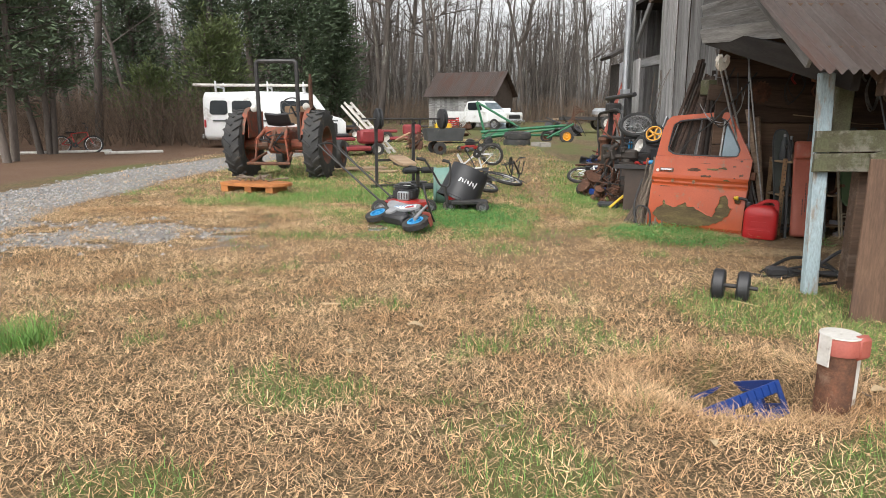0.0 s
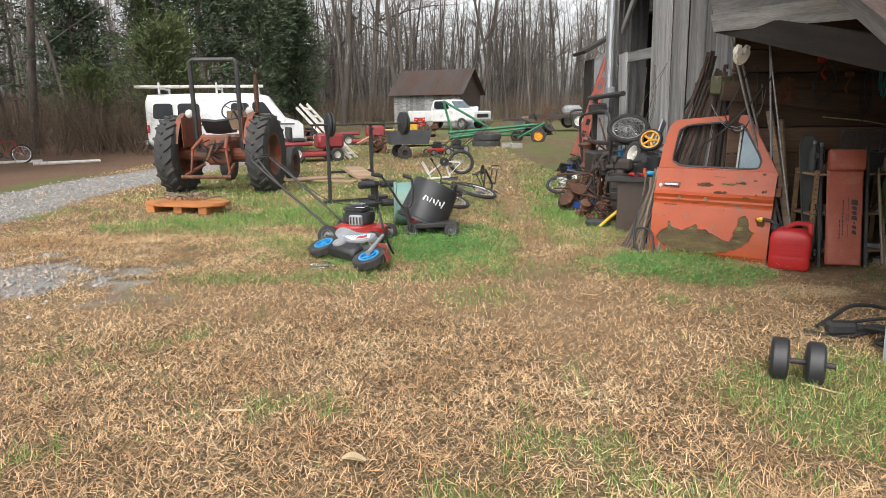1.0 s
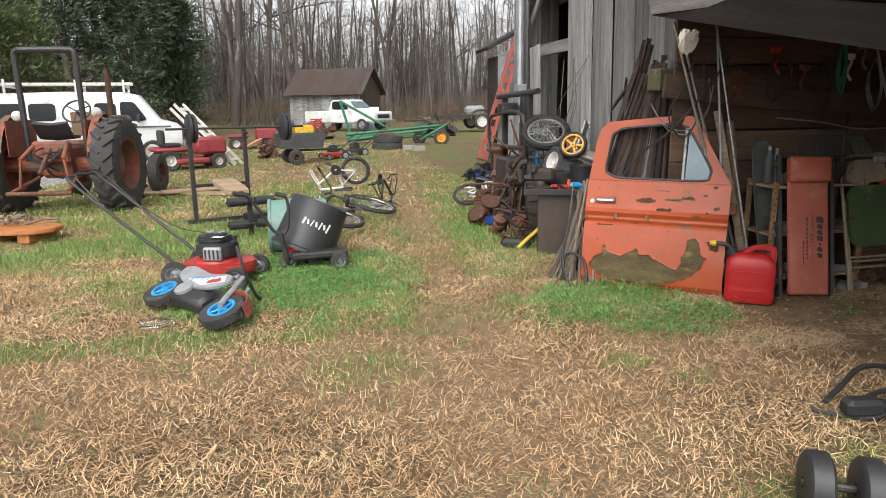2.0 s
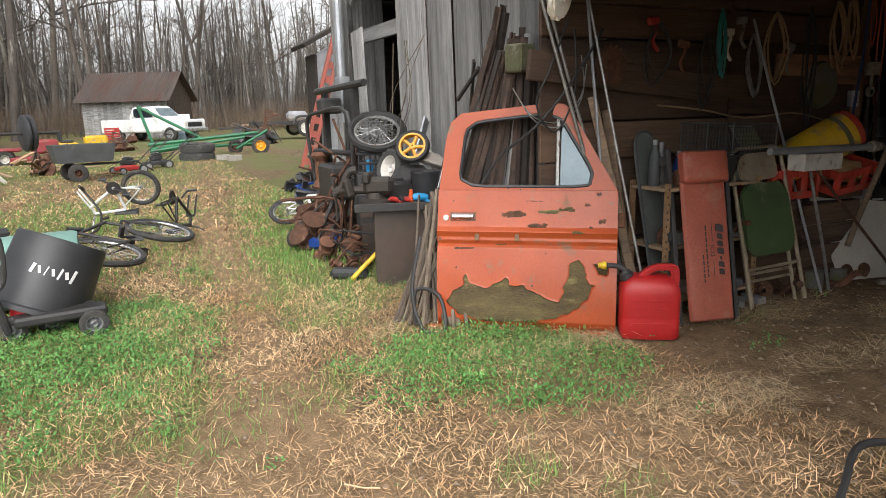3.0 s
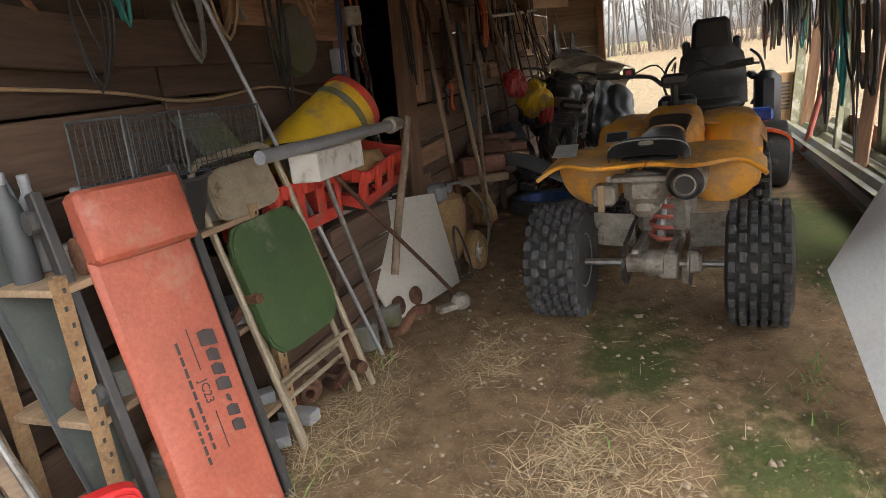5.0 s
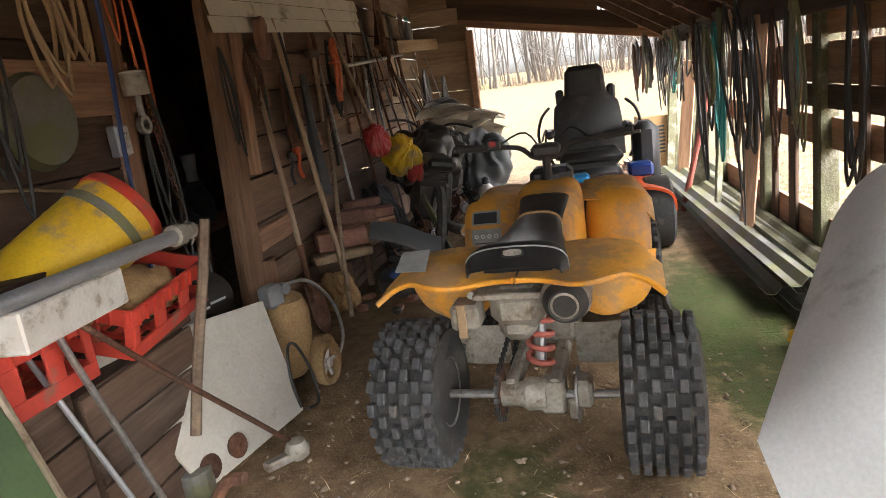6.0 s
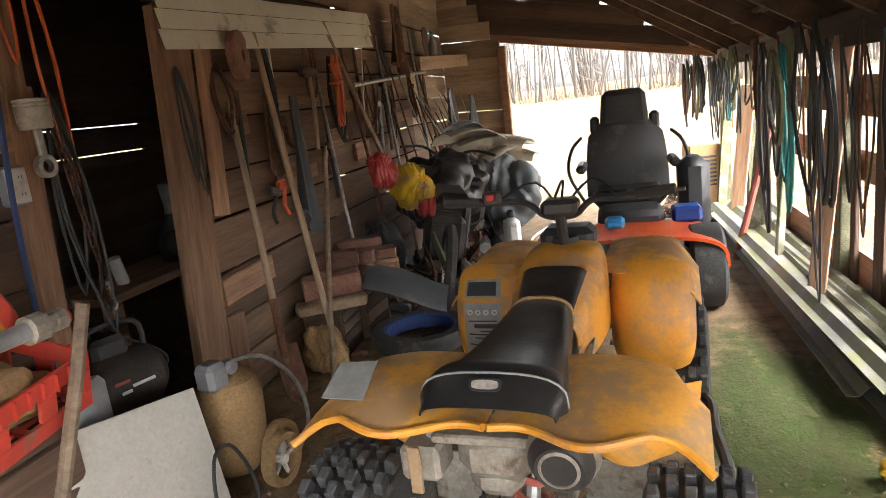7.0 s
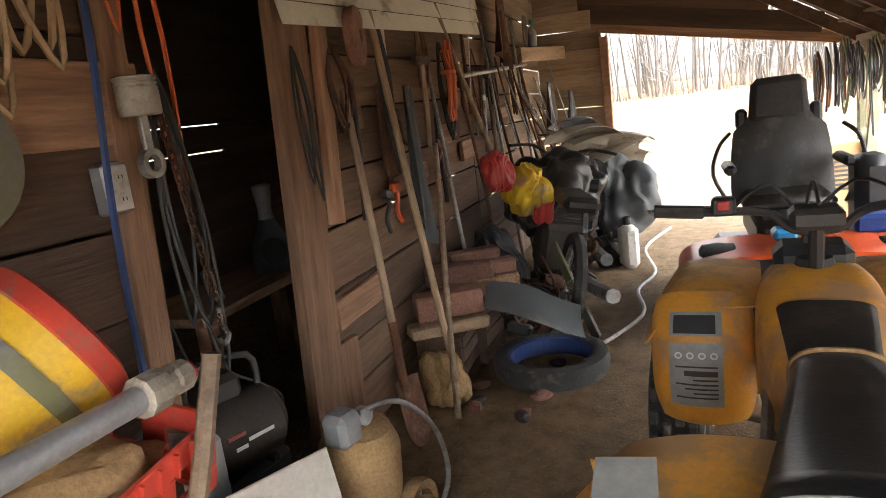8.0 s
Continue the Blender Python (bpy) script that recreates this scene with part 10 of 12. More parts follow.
bm = BM()
lathe(bm, [(0.01, 0), (0.085, 0), (0.112, 0.21), (0.118, 0.212), (0.118, 0.225), (0.104, 0.22), (0.08, 0.02), (0.01, 0.02)], 28)
clutter("bucket", bm, M["black_plastic"], on_desk(0.50, 0.26), 0, "worn black plastic bucket on the bench", "bucket")
bm = BM()
box(bm, (0, 0, 0.075), (0.3, 0.18, 0.15), bev=0.02)
box(bm, (0.02, 0, 0.16), (0.26, 0.02, 0.03), bev=0.008)
clutter("toolbox", bm, M["black_metal"], on_desk(0.26, 0.30), 8, "black steel tray box on the bench", "toolbox")
for dx, dy, mt, lb in ((0.24, 0.07, "red_paint", "small red cordless tool on the bench"), (0.30, 0.09, "black_plastic", "small black power drill on the bench"), (0.335, 0.04, "red_paint", "small red bottle jack on the bench")):
    bm = BM()
    tube(bm, bend([(-0.06, 0, 0.04), (0.0, 0, 0.042), (0.05, 0, 0.03)], 4), [0.011, 0.016, 0.018, 0.02, 0.02, 0.02, 0.018, 0.016, 0.01][:9], 10)
    tube(bm, bend([(0.02, 0, 0.05), (0.035, 0.03, 0.02), (0.04, 0.06, 0.015)], 4), 0.016, 8)
    clutter("hand_tool", bm, M[mt], on_desk(dx, dy), R.uniform(0, 180), lb, "tool")


def spray_gun():
    p = on_desk(0.42, 0.05)
    t = thing("spray_gun", pose(p.x, p.y, p.z, 0, 0, -10), "orange and blue plastic spray gun on the bench", "spray gun")
    bm = BM()
    tube(bm, [(-0.04, 0, 0.05), (0.0, 0, 0.055), (0.05, 0, 0.05), (0.075, 0, 0.045)], [0.024, 0.03, 0.028, 0.02], 12)
    tube(bm, [(0.05, 0, 0.04), (0.07, -0.01, 0.015), (0.09, -0.02, 0.014)], [0.018, 0.016, 0.014], 9)
    part("body", bm, M["sky_blue"], t, smooth=True)
    bm = BM()
    tube(bm, [(-0.05, 0, 0.012), (-0.052, 0, 0.06), (-0.048, 0, 0.11)], [0.014, 0.018, 0.014], 9)
    part("nozzle", bm, M["orange_plastic"], t, smooth=True)


spray_gun()


def facing(c, n):
    """A pose at c whose x axis points along n."""
    return Matrix.Translation(c) @ Vector(n).to_track_quat("X", "Z").to_matrix().to_4x4()


def mower_wheel():
    t = thing("mower_wheel", facing((2.71, 9.17, 0.87), (-0.93, -0.22, 0.30)), "knobbly mower tyre with a white rim on the bench", "wheel")
    plain_wheel(t, (-0.07, 0, 0), 0.16, 0.13, 0.095, M["old_rubber"], M["white_plastic"], AXX, "tyre", 16, 0.014)


mower_wheel()


def tool_cabinet():
    t = thing("tool_cabinet", pose(2.86, 9.72, 0, 0, 0, -19), "dark steel cabinet standing behind the workbench", "cabinet")
    bm = BM()
    box(bm, (0, 0, 0.39), (0.42, 0.36, 0.78), bev=0.01)
    part("body", bm, M["black_metal"], t)
    for z in (0.2, 0.55):
        bm = BM()
        box(bm, (0, -0.186, z), (0.38, 0.012, 0.30), bev=0.004)
        part("drawer", bm, M["brown_steel"], t)


tool_cabinet()


def milk_crate():
    t = thing("plastic_crate", pose(2.84, 9.70, 0.782, 0, 0, -19), "black plastic crate with odds and ends", "crate")
    bm = BM()
    for z in (0.01, 0.09, 0.17):
        for a, b in (((-0.17, -0.14), (0.17, -0.14)), ((-0.17, 0.14), (0.17, 0.14)), ((-0.17, -0.14), (-0.17, 0.14)), ((0.17, -0.14), (0.17, 0.14))):
            tube(bm, [(*a, z), (*b, z)], 0.012, 6)
    for k in range(8):
        for y in (-0.14, 0.14):
            tube(bm, [(-0.17 + 0.34 * k / 7, y, 0), (-0.17 + 0.34 * k / 7, y, 0.18)], 0.006, 5)
    box(bm, (0, 0, 0.008), (0.34, 0.28, 0.012))
    part("body", bm, M["black_plastic"], t)
    for x, mt in ((-0.08, "sky_blue"), (0.05, "yellow_plastic")):
        bm = BM()
        lathe(bm, [(0.005, 0.015), (0.03, 0.015), (0.035, 0.08), (0.02, 0.12), (0.005, 0.12)], 12, pose(x, -0.06, 0))
        part("bottle", bm, M[mt], t)


milk_crate()


def cast_wheel():
    t = thing("gold_wheel", facing((2.87, 8.99, 1.03), (-0.50, -0.74, 0.42)), "small tyre on a gold five-spoke rim", "wheel")
    bm = BM()
    lathe(bm, [(0.108, -0.03), (0.128, -0.03), (0.140, 0), (0.128, 0.03), (0.108, 0.03)], 36, AXX, closed=True)
    ty = part("tyre", bm, M["tyre_black"], t, smooth=True)
    bm = BM()
    lathe(bm, [(0.092, -0.028), (0.109, -0.028), (0.109, 0.028), (0.092, 0.028)], 36, AXX, closed=True)
    lathe(bm, [(0.008, -0.024), (0.026, -0.024), (0.026, 0.024), (0.008, 0.024)], 16, AXX, closed=True)
    for k in range(5):
        box(bm, (0, 0.058, 0), (0.026, 0.08, 0.026), Matrix.Rotation(2 * math.pi * k / 5, 4, "X"), bev=0.006)
    part("rim", bm, M["rim_gold"], ty, "bright gold spoked rim")


cast_wheel()


def wire_wheel():
    t = thing("motorbike_wheel", facing((2.84, 9.70, 1.14), (-0.22, -0.58, 0.78)), "wire-spoked motorcycle wheel lying on a crate", "wheel")
    ty = spoked(t, AXX, 0.232, 0.034, 44, M["tyre_black"], M["steel"])
    bm = BM()
    for k in range(26):
        a = R.uniform(0, 6.28)
        b = a + R.uniform(1.6, 2.6)
        tube(bm, [(0.012 + R.uniform(0, 0.02), 0.19 * math.cos(a), 0.19 * math.sin(a)), (0.02, 0.19 * math.cos(b), 0.19 * math.sin(b))], 0.0024, 4)
    part("crossed_spokes", bm, M["bright_steel"], ty)


wire_wheel()
# odds and ends against the barn boards
plank("short_board", (3.00, 9.26, 0.86), (3.16, 9.34, 1.24), 0.13, 0.02, M["galv"], "short pale board leaning on the barn wall", "board", "", 0.4)
plank("plastic_sheet", (2.93, 8.70, 0.63), (3.04, 8.74, 0.90), 0.12, 0.006, M["white_paint"], "scrap of white sheet leaning behind the bucket", "sheet", "", 0.5)
bm = BM()
box(bm, (0, 0, 0), (0.30, 0.16, 0.10), bev=0.045)
bmesh.ops.subdivide_edges(bm, edges=bm.edges[:], cuts=2, use_grid_fill=True)
for v in bm.verts:
    v.co += 0.035 * Vector((noise.noise(v.co * 9), noise.noise(v.co * 9 + Vector((5, 0, 0))), noise.noise(v.co * 9 + Vector((0, 5, 0)))))
solo("old_sack", bm, M["old_cloth"], pose(3.02, 8.98, 0.92, 0, 22, -30), "crumpled grey sack on the junk by the barn", "sack", smooth=True)
bm = BM()
box(bm, (0, 0, 0), (0.34, 0.24, 0.20), bev=0.06)
bmesh.ops.subdivide_edges(bm, edges=bm.edges[:], cuts=2, use_grid_fill=True)
for v in bm.verts:
    v.co += 0.05 * Vector((noise.noise(v.co * 7), noise.noise(v.co * 7 + Vector((5, 0, 0))), noise.noise(v.co * 7 + Vector((0, 5, 0)))))
solo("tarpaulin", bm, M["black_metal"], pose(2.88, 9.02, 0.78, 0, 0, -19), "folded dark dirty tarpaulin behind the bucket", "tarpaulin", smooth=True)


def wall_iron():
    t = thing("iron_bracket", pose(3.16, 8.50, 1.48), "rusty crossed iron bracket hung on the barn wall", "bracket")
    for a, b, w in (((0.02, 0.10, -0.22), (-0.06, -0.12, 0.16), 0.05), ((-0.05, 0.16, -0.10), (-0.10, -0.26, 0.10), 0.03), ((-0.10, -0.26, 0.10), (-0.08, -0.22, -0.02), 0.03)):
        bm = BM()
        a, b = Vector(a), Vector(b)
        box(bm, ((b - a).length / 2, 0, 0), ((b - a).length, 0.02, w), between(a, b), bev=0.004)
        part("bar", bm, M["dark_iron"], t)


wall_iron()


def hoist():
    t = thing("engine_hoist", pose(2.95, 10.75, 0), "dark iron engine stand heaped with scrap", "engine hoist")
    for x, y in ((-0.1, 0.55), (0.15, 0.55), (-0.05, -0.3)):
        bm = BM()
        box(bm, (x, y, 0.78), (0.07, 0.07, 1.56), bev=0.006)
        part("upright", bm, M["black_metal"], t)
    bm = BM()
    tube(bm, [(-0.15, 0.7, 1.54), (-0.05, -0.6, 1.58)], 0.035, 8)
    tube(bm, [(-0.2, 0.7, 0.9), (-0.1, -0.5, 0.92)], 0.03, 8)
    tube(bm, bend([(-0.25, 0.6, 0.6), (-0.3, 0.62, 1.2), (-0.25, 0.3, 1.32), (-0.2, -0.5, 1.30), (-0.2, -0.6, 0.7)], 4), 0.022, 7)
    part("boom", bm, M["black_metal"], t)
    bm = BM()
    box(bm, (-0.12, 0.35, 1.38), (0.22, 0.22, 0.16), bev=0.02)
    part("gearbox", bm, M["black_metal"], t)
    bm = BM()
    box(bm, (-0.15, 0.05, 0.62), (0.3, 0.5, 0.35), bev=0.03)
    part("engine_block", bm, M["black_metal"], t)
    bm = BM()
    lathe(bm, [(0.09, 0), (0.11, 0.03), (0.07, 0.1), (0.07, 0.3), (0.11, 0.36), (0.09, 0.4)], 20, pose(-0.2, 0.5, 0.5))
    part("drum_casting", bm, M["rust"], t)
    for k in range(8):
        bm = BM()
        tube(bm, bend([(R.uniform(-0.3, 0.1), R.uniform(-0.5, 0.6), 0.05), (R.uniform(-0.4, 0.1), R.uniform(-0.5, 0.6), R.uniform(0.4, 0.9)), (R.uniform(-0.4, 0.1), R.uniform(-0.5, 0.6), R.uniform(0.5, 1.3))], 4), 0.014, 6)
        part("scrap_pipe", bm, M["rust"], t)


hoist()
for x, y, s in ((2.50, 9.75, 0.42), (2.45, 9.40, 0.34), (2.50, 10.5, 0.6), (2.62, 10.95, 0.6)):
    junk_engine(x, y, s, "rusty engine parts heaped beside the barn")


def toy_truck():
    t = thing("toy_car", pose(2.50, 10.35, 0, 0, 0, 40), "broken blue and yellow plastic ride-on toy", "toy car")
    bm = BM()
    box(bm, (0, 0, 0.09), (0.34, 0.22, 0.12), bev=0.03)
    part("body", bm, M["blue_plastic"], t)
    bm = BM()
    box(bm, (0.05, 0.22, 0.12), (0.3, 0.12, 0.1), bev=0.02)
    part("arm", bm, M["yellow_plastic"], t)
    for x in (-0.05, 0.3):
        plain_wheel(t, (x, 0.34, 0.1), 0.09, 0.06, 0.05, M["rubber"], M["yellow_plastic"], AX)


toy_truck()
pole("yellow_stick", (2.32, 9.0, 0.02), (2.62, 8.95, 0.32), 0.018, M["yellow_plastic"], "short yellow handle leaning on the desk", "handle")
bm = BM()
box(bm, (0, 0, 0.05), (0.30, 0.12, 0.09), bev=0.03)
solo("rubber_boot_sole", bm, M["black_plastic"], pose(2.33, 9.1, 0, 0, 0, -30), "black rubber mud flap on the ground", "mud flap")
for k in range(36):
    a = (2.22 + 0.011 * k + R.uniform(-0.03, 0.03), 7.92 - 0.01 * k + R.uniform(-0.08, 0.08), 0.01)
    b = (2.66 + R.uniform(-0.12, 0.12), 8.12 + R.uniform(-0.1, 0.1), 0.66 + R.uniform(-0.18, 0.15))
    pole("tobacco_stick", a, b, R.uniform(0.009, 0.015), M["twig"], "grey split stick leaning on the desk", "stick", "stick bundle", 5)
for k in range(6):
    cord("vine", [(3.16, 9.65 + 0.05 * k, 0.4), (3.05 + R.uniform(-0.1, 0.05), 9.7 + R.uniform(-0.2, 0.2), 0.9), (3.0 + R.uniform(-0.15, 0.1), 9.6 + R.uniform(-0.3, 0.3), 1.4), (3.1, 9.5 + R.uniform(-0.3, 0.4), 1.9)], 0.0035, M["twig"], "dry brown vine climbing the barn boards", "vine", "vines", 5)

# ---- back of the shed ----
def zero_turn():
    t = thing("ride_on_mower", pose(8.32, 5.50, 0, 0, 0, 0), "orange ride-on mower with a tall black seat", "riding mower")
    for s in (1, -1):
        plain_wheel(t, (0.0, s * 0.42, 0.26), 0.26, 0.2, 0.13, M["rubber"], M["grey_plastic"], AX)
        plain_wheel(t, (1.1, s * 0.36, 0.14), 0.14, 0.1, 0.06, M["rubber"], M["grey_plastic"], AX)
    bm = BM()
    def hood(u, v):
        a = math.pi * v
        return (-0.22 + 0.42 * u, 0.05 - 0.58 * math.copysign(abs(math.cos(a)) ** 0.6, math.cos(a)), 0.30 + 0.20 * math.sin(a) ** 0.5 + 0.02 * u)
    grid(bm, 10, 18, hood)
    thicken(bm, 0.02)
    part("body_cover", bm, M["orange_plastic"], t, "glossy orange rear cover", smooth=True)
    bm = BM()
    box(bm, (0.5, 0, 0.26), (1.3, 0.8, 0.16), bev=0.04)
    part("chassis", bm, M["black_metal"], t)
    bm = BM()
    box(bm, (0.62, 0, 0.48), (0.9, 0.42, 0.22), bev=0.04)
    part("engine", bm, M["black_metal"], t, "dark engine under the seat", smooth=True)

    def back(u, v):
        x = (u - 0.5) * 2
        w = 0.29 - 0.05 * v ** 3 - 0.10 * max(0, v - 0.85) * 6.6 * 0.6
        return (0.80 + 0.10 * v - 0.05 * (1 - x * x), x * w, 0.60 + 0.52 * v)
    bm = BM()
    grid(bm, 14, 12, back)
    thicken(bm, 0.10)
    seat = part("seat_back", bm, M["seat_grey"], t, "dusty dark grey padded seat back", smooth=True)
    bm = BM()
    box(bm, (0.89, 0, 1.215), (0.11, 0.35, 0.27), bev=0.04)
    for v in bm.verts:
        v.co.y *= 1 - 0.14 * (v.co.z - 1.08) / 0.27
    part("headrest", bm, M["old_rubber"], seat, "black headrest", smooth=True)
    bm = BM()
    box(bm, (0.70, 0, 0.62), (0.44, 0.50, 0.12), bev=0.05)
    part("seat_cushion", bm, M["seat_vinyl"], t, smooth=True)
    for q in (1, -1):
        bm = BM()
        box(bm, (0.92, q * 0.21, 1.11), (0.07, 0.07, 0.13), bev=0.02)
        part("seat_bolster", bm, M["black_plastic"], seat)
        bm = BM()
        box(bm, (0.66, q * 0.31, 0.84), (0.32, 0.07, 0.06), bev=0.02)
        part("armrest", bm, M["black_plastic"], t)
        bm = BM()
        tube(bm, bend([(0.58, q * 0.30, 0.60), (0.62, q * 0.40, 0.80), (0.58, q * 0.37, 0.97), (0.64, q * 0.30, 1.05)], 4), 0.012, 7)
        part("control_lever", bm, M["black_metal"], t)
    bm = BM()
    box(bm, (0.55, -0.42, 0.62), (0.26, 0.2, 0.50), bev=0.06)
    part("grass_bag", bm, M["black_plastic"], t, "black grass catcher", smooth=True)
    bm = BM()
    box(bm, (0.22, -0.34, 0.55), (0.16, 0.18, 0.10), bev=0.02)
    part("fuel_tank", bm, M["blue_plastic"], t, "blue plastic tank")
    bm = BM()
    box(bm, (0.0, 0.1, 0.56), (0.14, 0.12, 0.06), bev=0.02)
    part("rag", bm, M["sky_blue"], t, "crumpled blue rag")


zero_turn()


def motorbike(x, y, rz, label, lean=12):
    t = thing("motorcycle", pose(x, y, 0, 0, 0, rz) @ Matrix.Rotation(radians(lean), 4, "X"), label, "motorcycle", "old motorcycles")
    for wx in (0.0, 1.25):
        m = Matrix.Translation((wx, 0, 0.30)) @ AX
        spoked(t, m, 0.27, 0.04, 24)
    bm = BM()
    box(bm, (0.58, 0, 0.42), (0.42, 0.30, 0.34), bev=0.04)
    crankcase = part("engine", bm, M["dark_iron"], t)
    for k in range(6):
        bm = BM()
        box(bm, (0.62, 0, 0.58 + 0.02 * k), (0.24, 0.24, 0.008))
        part("cooling_fin", bm, M["dark_iron"], crankcase)
    bm = BM()
    bmesh.ops.create_icosphere(bm, subdivisions=3, radius=1.0)
    for v in bm.verts:
        v.co = Vector((0.72 + 0.26 * v.co.x, 0.14 * v.co.y, 0.80 + 0.13 * v.co.z))
    part("fuel_tank", bm, M["black_metal"], t, smooth=True)
    bm = BM()
    box(bm, (0.25, 0, 0.78), (0.62, 0.22, 0.09), bev=0.03)
    part("saddle", bm, M["seat_vinyl"], t)
    bm = BM()
    for s in (0.07, -0.07):
        tube(bm, [(1.25, s, 0.30), (1.02, s, 0.95)], 0.022, 8)
    part("fork", bm, M["steel"], t)
    bm = BM()
    tube(bm, bend([(0.85, 0.38, 1.05), (0.98, 0.2, 1.06), (1.02, 0, 0.98), (0.98, -0.2, 1.06), (0.85, -0.38, 1.05)], 4), 0.012, 7)
    part("handlebar", bm, M["black_metal"], t)
    bm = BM()
    tube(bm, bend([(0.75, -0.12, 0.45), (0.8, -0.16, 0.3), (0.4, -0.18, 0.22), (-0.3, -0.18, 0.32)], 4), [0.025] * 8 + [0.045] * 8, 8)
    part("exhaust", bm, M["steel"], t)


motorbike(8.42, 6.80, 18, "dark old motorcycle leaning in the clutter")
motorbike(9.3, 6.88, 10, "second dark motorcycle buried under parts")


def rumpled(name, x, y, z, sx, sy, sz, material, label, category, seed):
    bm = BM()
    bmesh.ops.create_icosphere(bm, subdivisions=5, radius=1.0)
    for v in bm.verts:
        at = v.co + Vector((seed, 0, 0))
        n = 0.30 * noise.fractal(at * 1.1, 1.1, 2.0, 2) + 0.07 * math.sin(9 * (v.co.x + 0.5 * v.co.z) + 6 * noise.noise(at * 1.2)) + 0.03 * math.sin(21 * (v.co.y + 0.4 * v.co.x) + 7 * noise.noise(at * 1.5))
        v.co = Vector((v.co.x * sx, v.co.y * sy, v.co.z * sz)) * (1 + n)
    solo(name, bm, material, pose(x, y, z, 0, 0, seed * 40), label, category, "heap by the wall", smooth=True)


rumpled("red_jacket", 8.50, 7.14, 1.00, 0.10, 0.10, 0.13, M["red_paint"], "crumpled red jacket on the heap", "jacket", 1)
rumpled("yellow_jacket", 8.78, 7.03, 0.84, 0.16, 0.12, 0.17, M["drum_yellow"], "crumpled yellow and red jacket on the heap", "jacket", 2)
rumpled("red_jacket", 8.80, 6.94, 0.72, 0.07, 0.06, 0.13, M["red_paint"], "crumpled red sleeve hanging off the heap", "jacket", 3)
rumpled("black_tarp", 9.35, 6.95, 0.72, 0.45, 0.30, 0.28, M["seat_vinyl"], "black tarpaulin over the heap", "tarpaulin", 4)
rumpled("grey_sack", 10.3, 6.65, 0.5, 0.45, 0.35, 0.36, M["cart_grey"], "grey dusty sacking on the heap", "sack", 5)
rumpled("brown_sack", 7.42, 7.24, 0.12, 0.14, 0.11, 0.14, M["cloth_tan"], "brown sack standing by the wall", "sack", 6)
rumpled("dark_bag", 8.55, 7.25, 0.32, 0.20, 0.15, 0.30, M["black_plastic"], "dark bag slumped by the wall", "bag", 7)
for k, (x, y, z, rx, ry, rz, big) in enumerate(((9.55, 6.72, 1.06, -16, 8, -35, 1.0), (9.90, 6.62, 0.96, -20, 4, -50, 1.15), (10.25, 6.58, 0.86, -12, -6, -30, 1.1), (9.75, 6.80, 1.14, -10, 10, -20, 0.7), (10.6, 6.60, 0.80, -25, 6, -60, 0.9))):
    def cowl(u, v, big=big):
        c = 2 * v - 1
        w = 0.17 * big * (1 - 0.55 * max(0, u - 0.55) ** 1.3 * 2) * (1 - 0.25 * max(0, 0.2 - u) * 5)
        return ((u - 0.5) * 0.66 * big, c * w, 0.055 * big * (1 - abs(c) ** 3) + 0.05 * math.sin(math.pi * u))
    bm = BM()
    grid(bm, 16, 12, cowl)
    thicken(bm, 0.006)
    solo("fairing_panel", bm, M["grey_plastic"] if k == 3 else M["pale_plastic"], pose(x, y, z, rx, ry, rz), "off-white plastic body panel piled on the heap", "body panel", "heap by the wall", smooth=True)
for k in range(9):
    junk_x, junk_y = 8.3 + 0.22 * k, 7.0 + R.uniform(-0.25, 0.2)
    junk_engine(junk_x, junk_y, R.uniform(0.3, 0.5), "dark heap of machine parts by the wall", "machine_parts")
for k in range(16):
    x = 9.6 + 0.13 * k
    pole("bent_rod", (x, 7.1 + R.uniform(-0.2, 0.1), 0.6), (x + R.uniform(-0.3, 0.3), 7.35, 1.5 + R.uniform(-0.3, 0.4)), 0.008, M["steel"] if k % 2 else M["rust"], "thin rod leaning on the wall", "rod", "rods by the wall", 5)


def jug(x, y, z):
    t = thing("oil_jug", pose(x, y, z, 0, 0, 20) @ Matrix.Scale(1.35, 4), "grubby white plastic jug standing on the dirt floor", "jug")
    bm = BM()
    box(bm, (0, 0, 0.13), (0.14, 0.10, 0.26), bev=0.03)
    part("body", bm, M["white_plastic"], t, smooth=True)
    bm = BM()
    lathe(bm, [(0.025, 0.26), (0.025, 0.30), (0.01, 0.31)], 12)
    part("lid", bm, M["black_plastic"], t)


jug(9.85, 6.50, 0.005)
# timber blocks stacked by the wall, their ends towards the aisle
for x, y, z, ln, wide, high, wood, turn in ((7.70, 7.27, 0.355, 0.36, 0.15, 0.13, "brick_red", 30), (7.84, 7.28, 0.49, 0.28, 0.12, 0.10, "brick_red", 20), (7.64, 7.26, 0.285, 0.42, 0.13, 0.065, "tan_wood", 32),
                                            (8.12, 7.16, 0.36, 0.36, 0.11, 0.09, "brown_beam", 18), (8.14, 7.17, 0.452, 0.34, 0.11, 0.08, "brick_red", 26), (8.00, 7.24, 0.36, 0.30, 0.10, 0.10, "brown_beam", 24), (8.01, 7.25, 0.462, 0.30, 0.11, 0.09, "brick_red", 16), (8.08, 7.22, 0.555, 0.30, 0.11, 0.06, "brick_red", 34)):
    bm = BM()
    box(bm, (0, 0, high / 2), (wide, ln, high), bev=0.012)
    for v in bm.verts:
        v.co += Vector((R.uniform(-1, 1), R.uniform(-1, 1), 0)) * 0.006
    solo("timber_block", bm, M[wood], pose(x, y, z, 0, 0, turn), "rough reddish timber block in a stack", "timber", "stacked blocks")
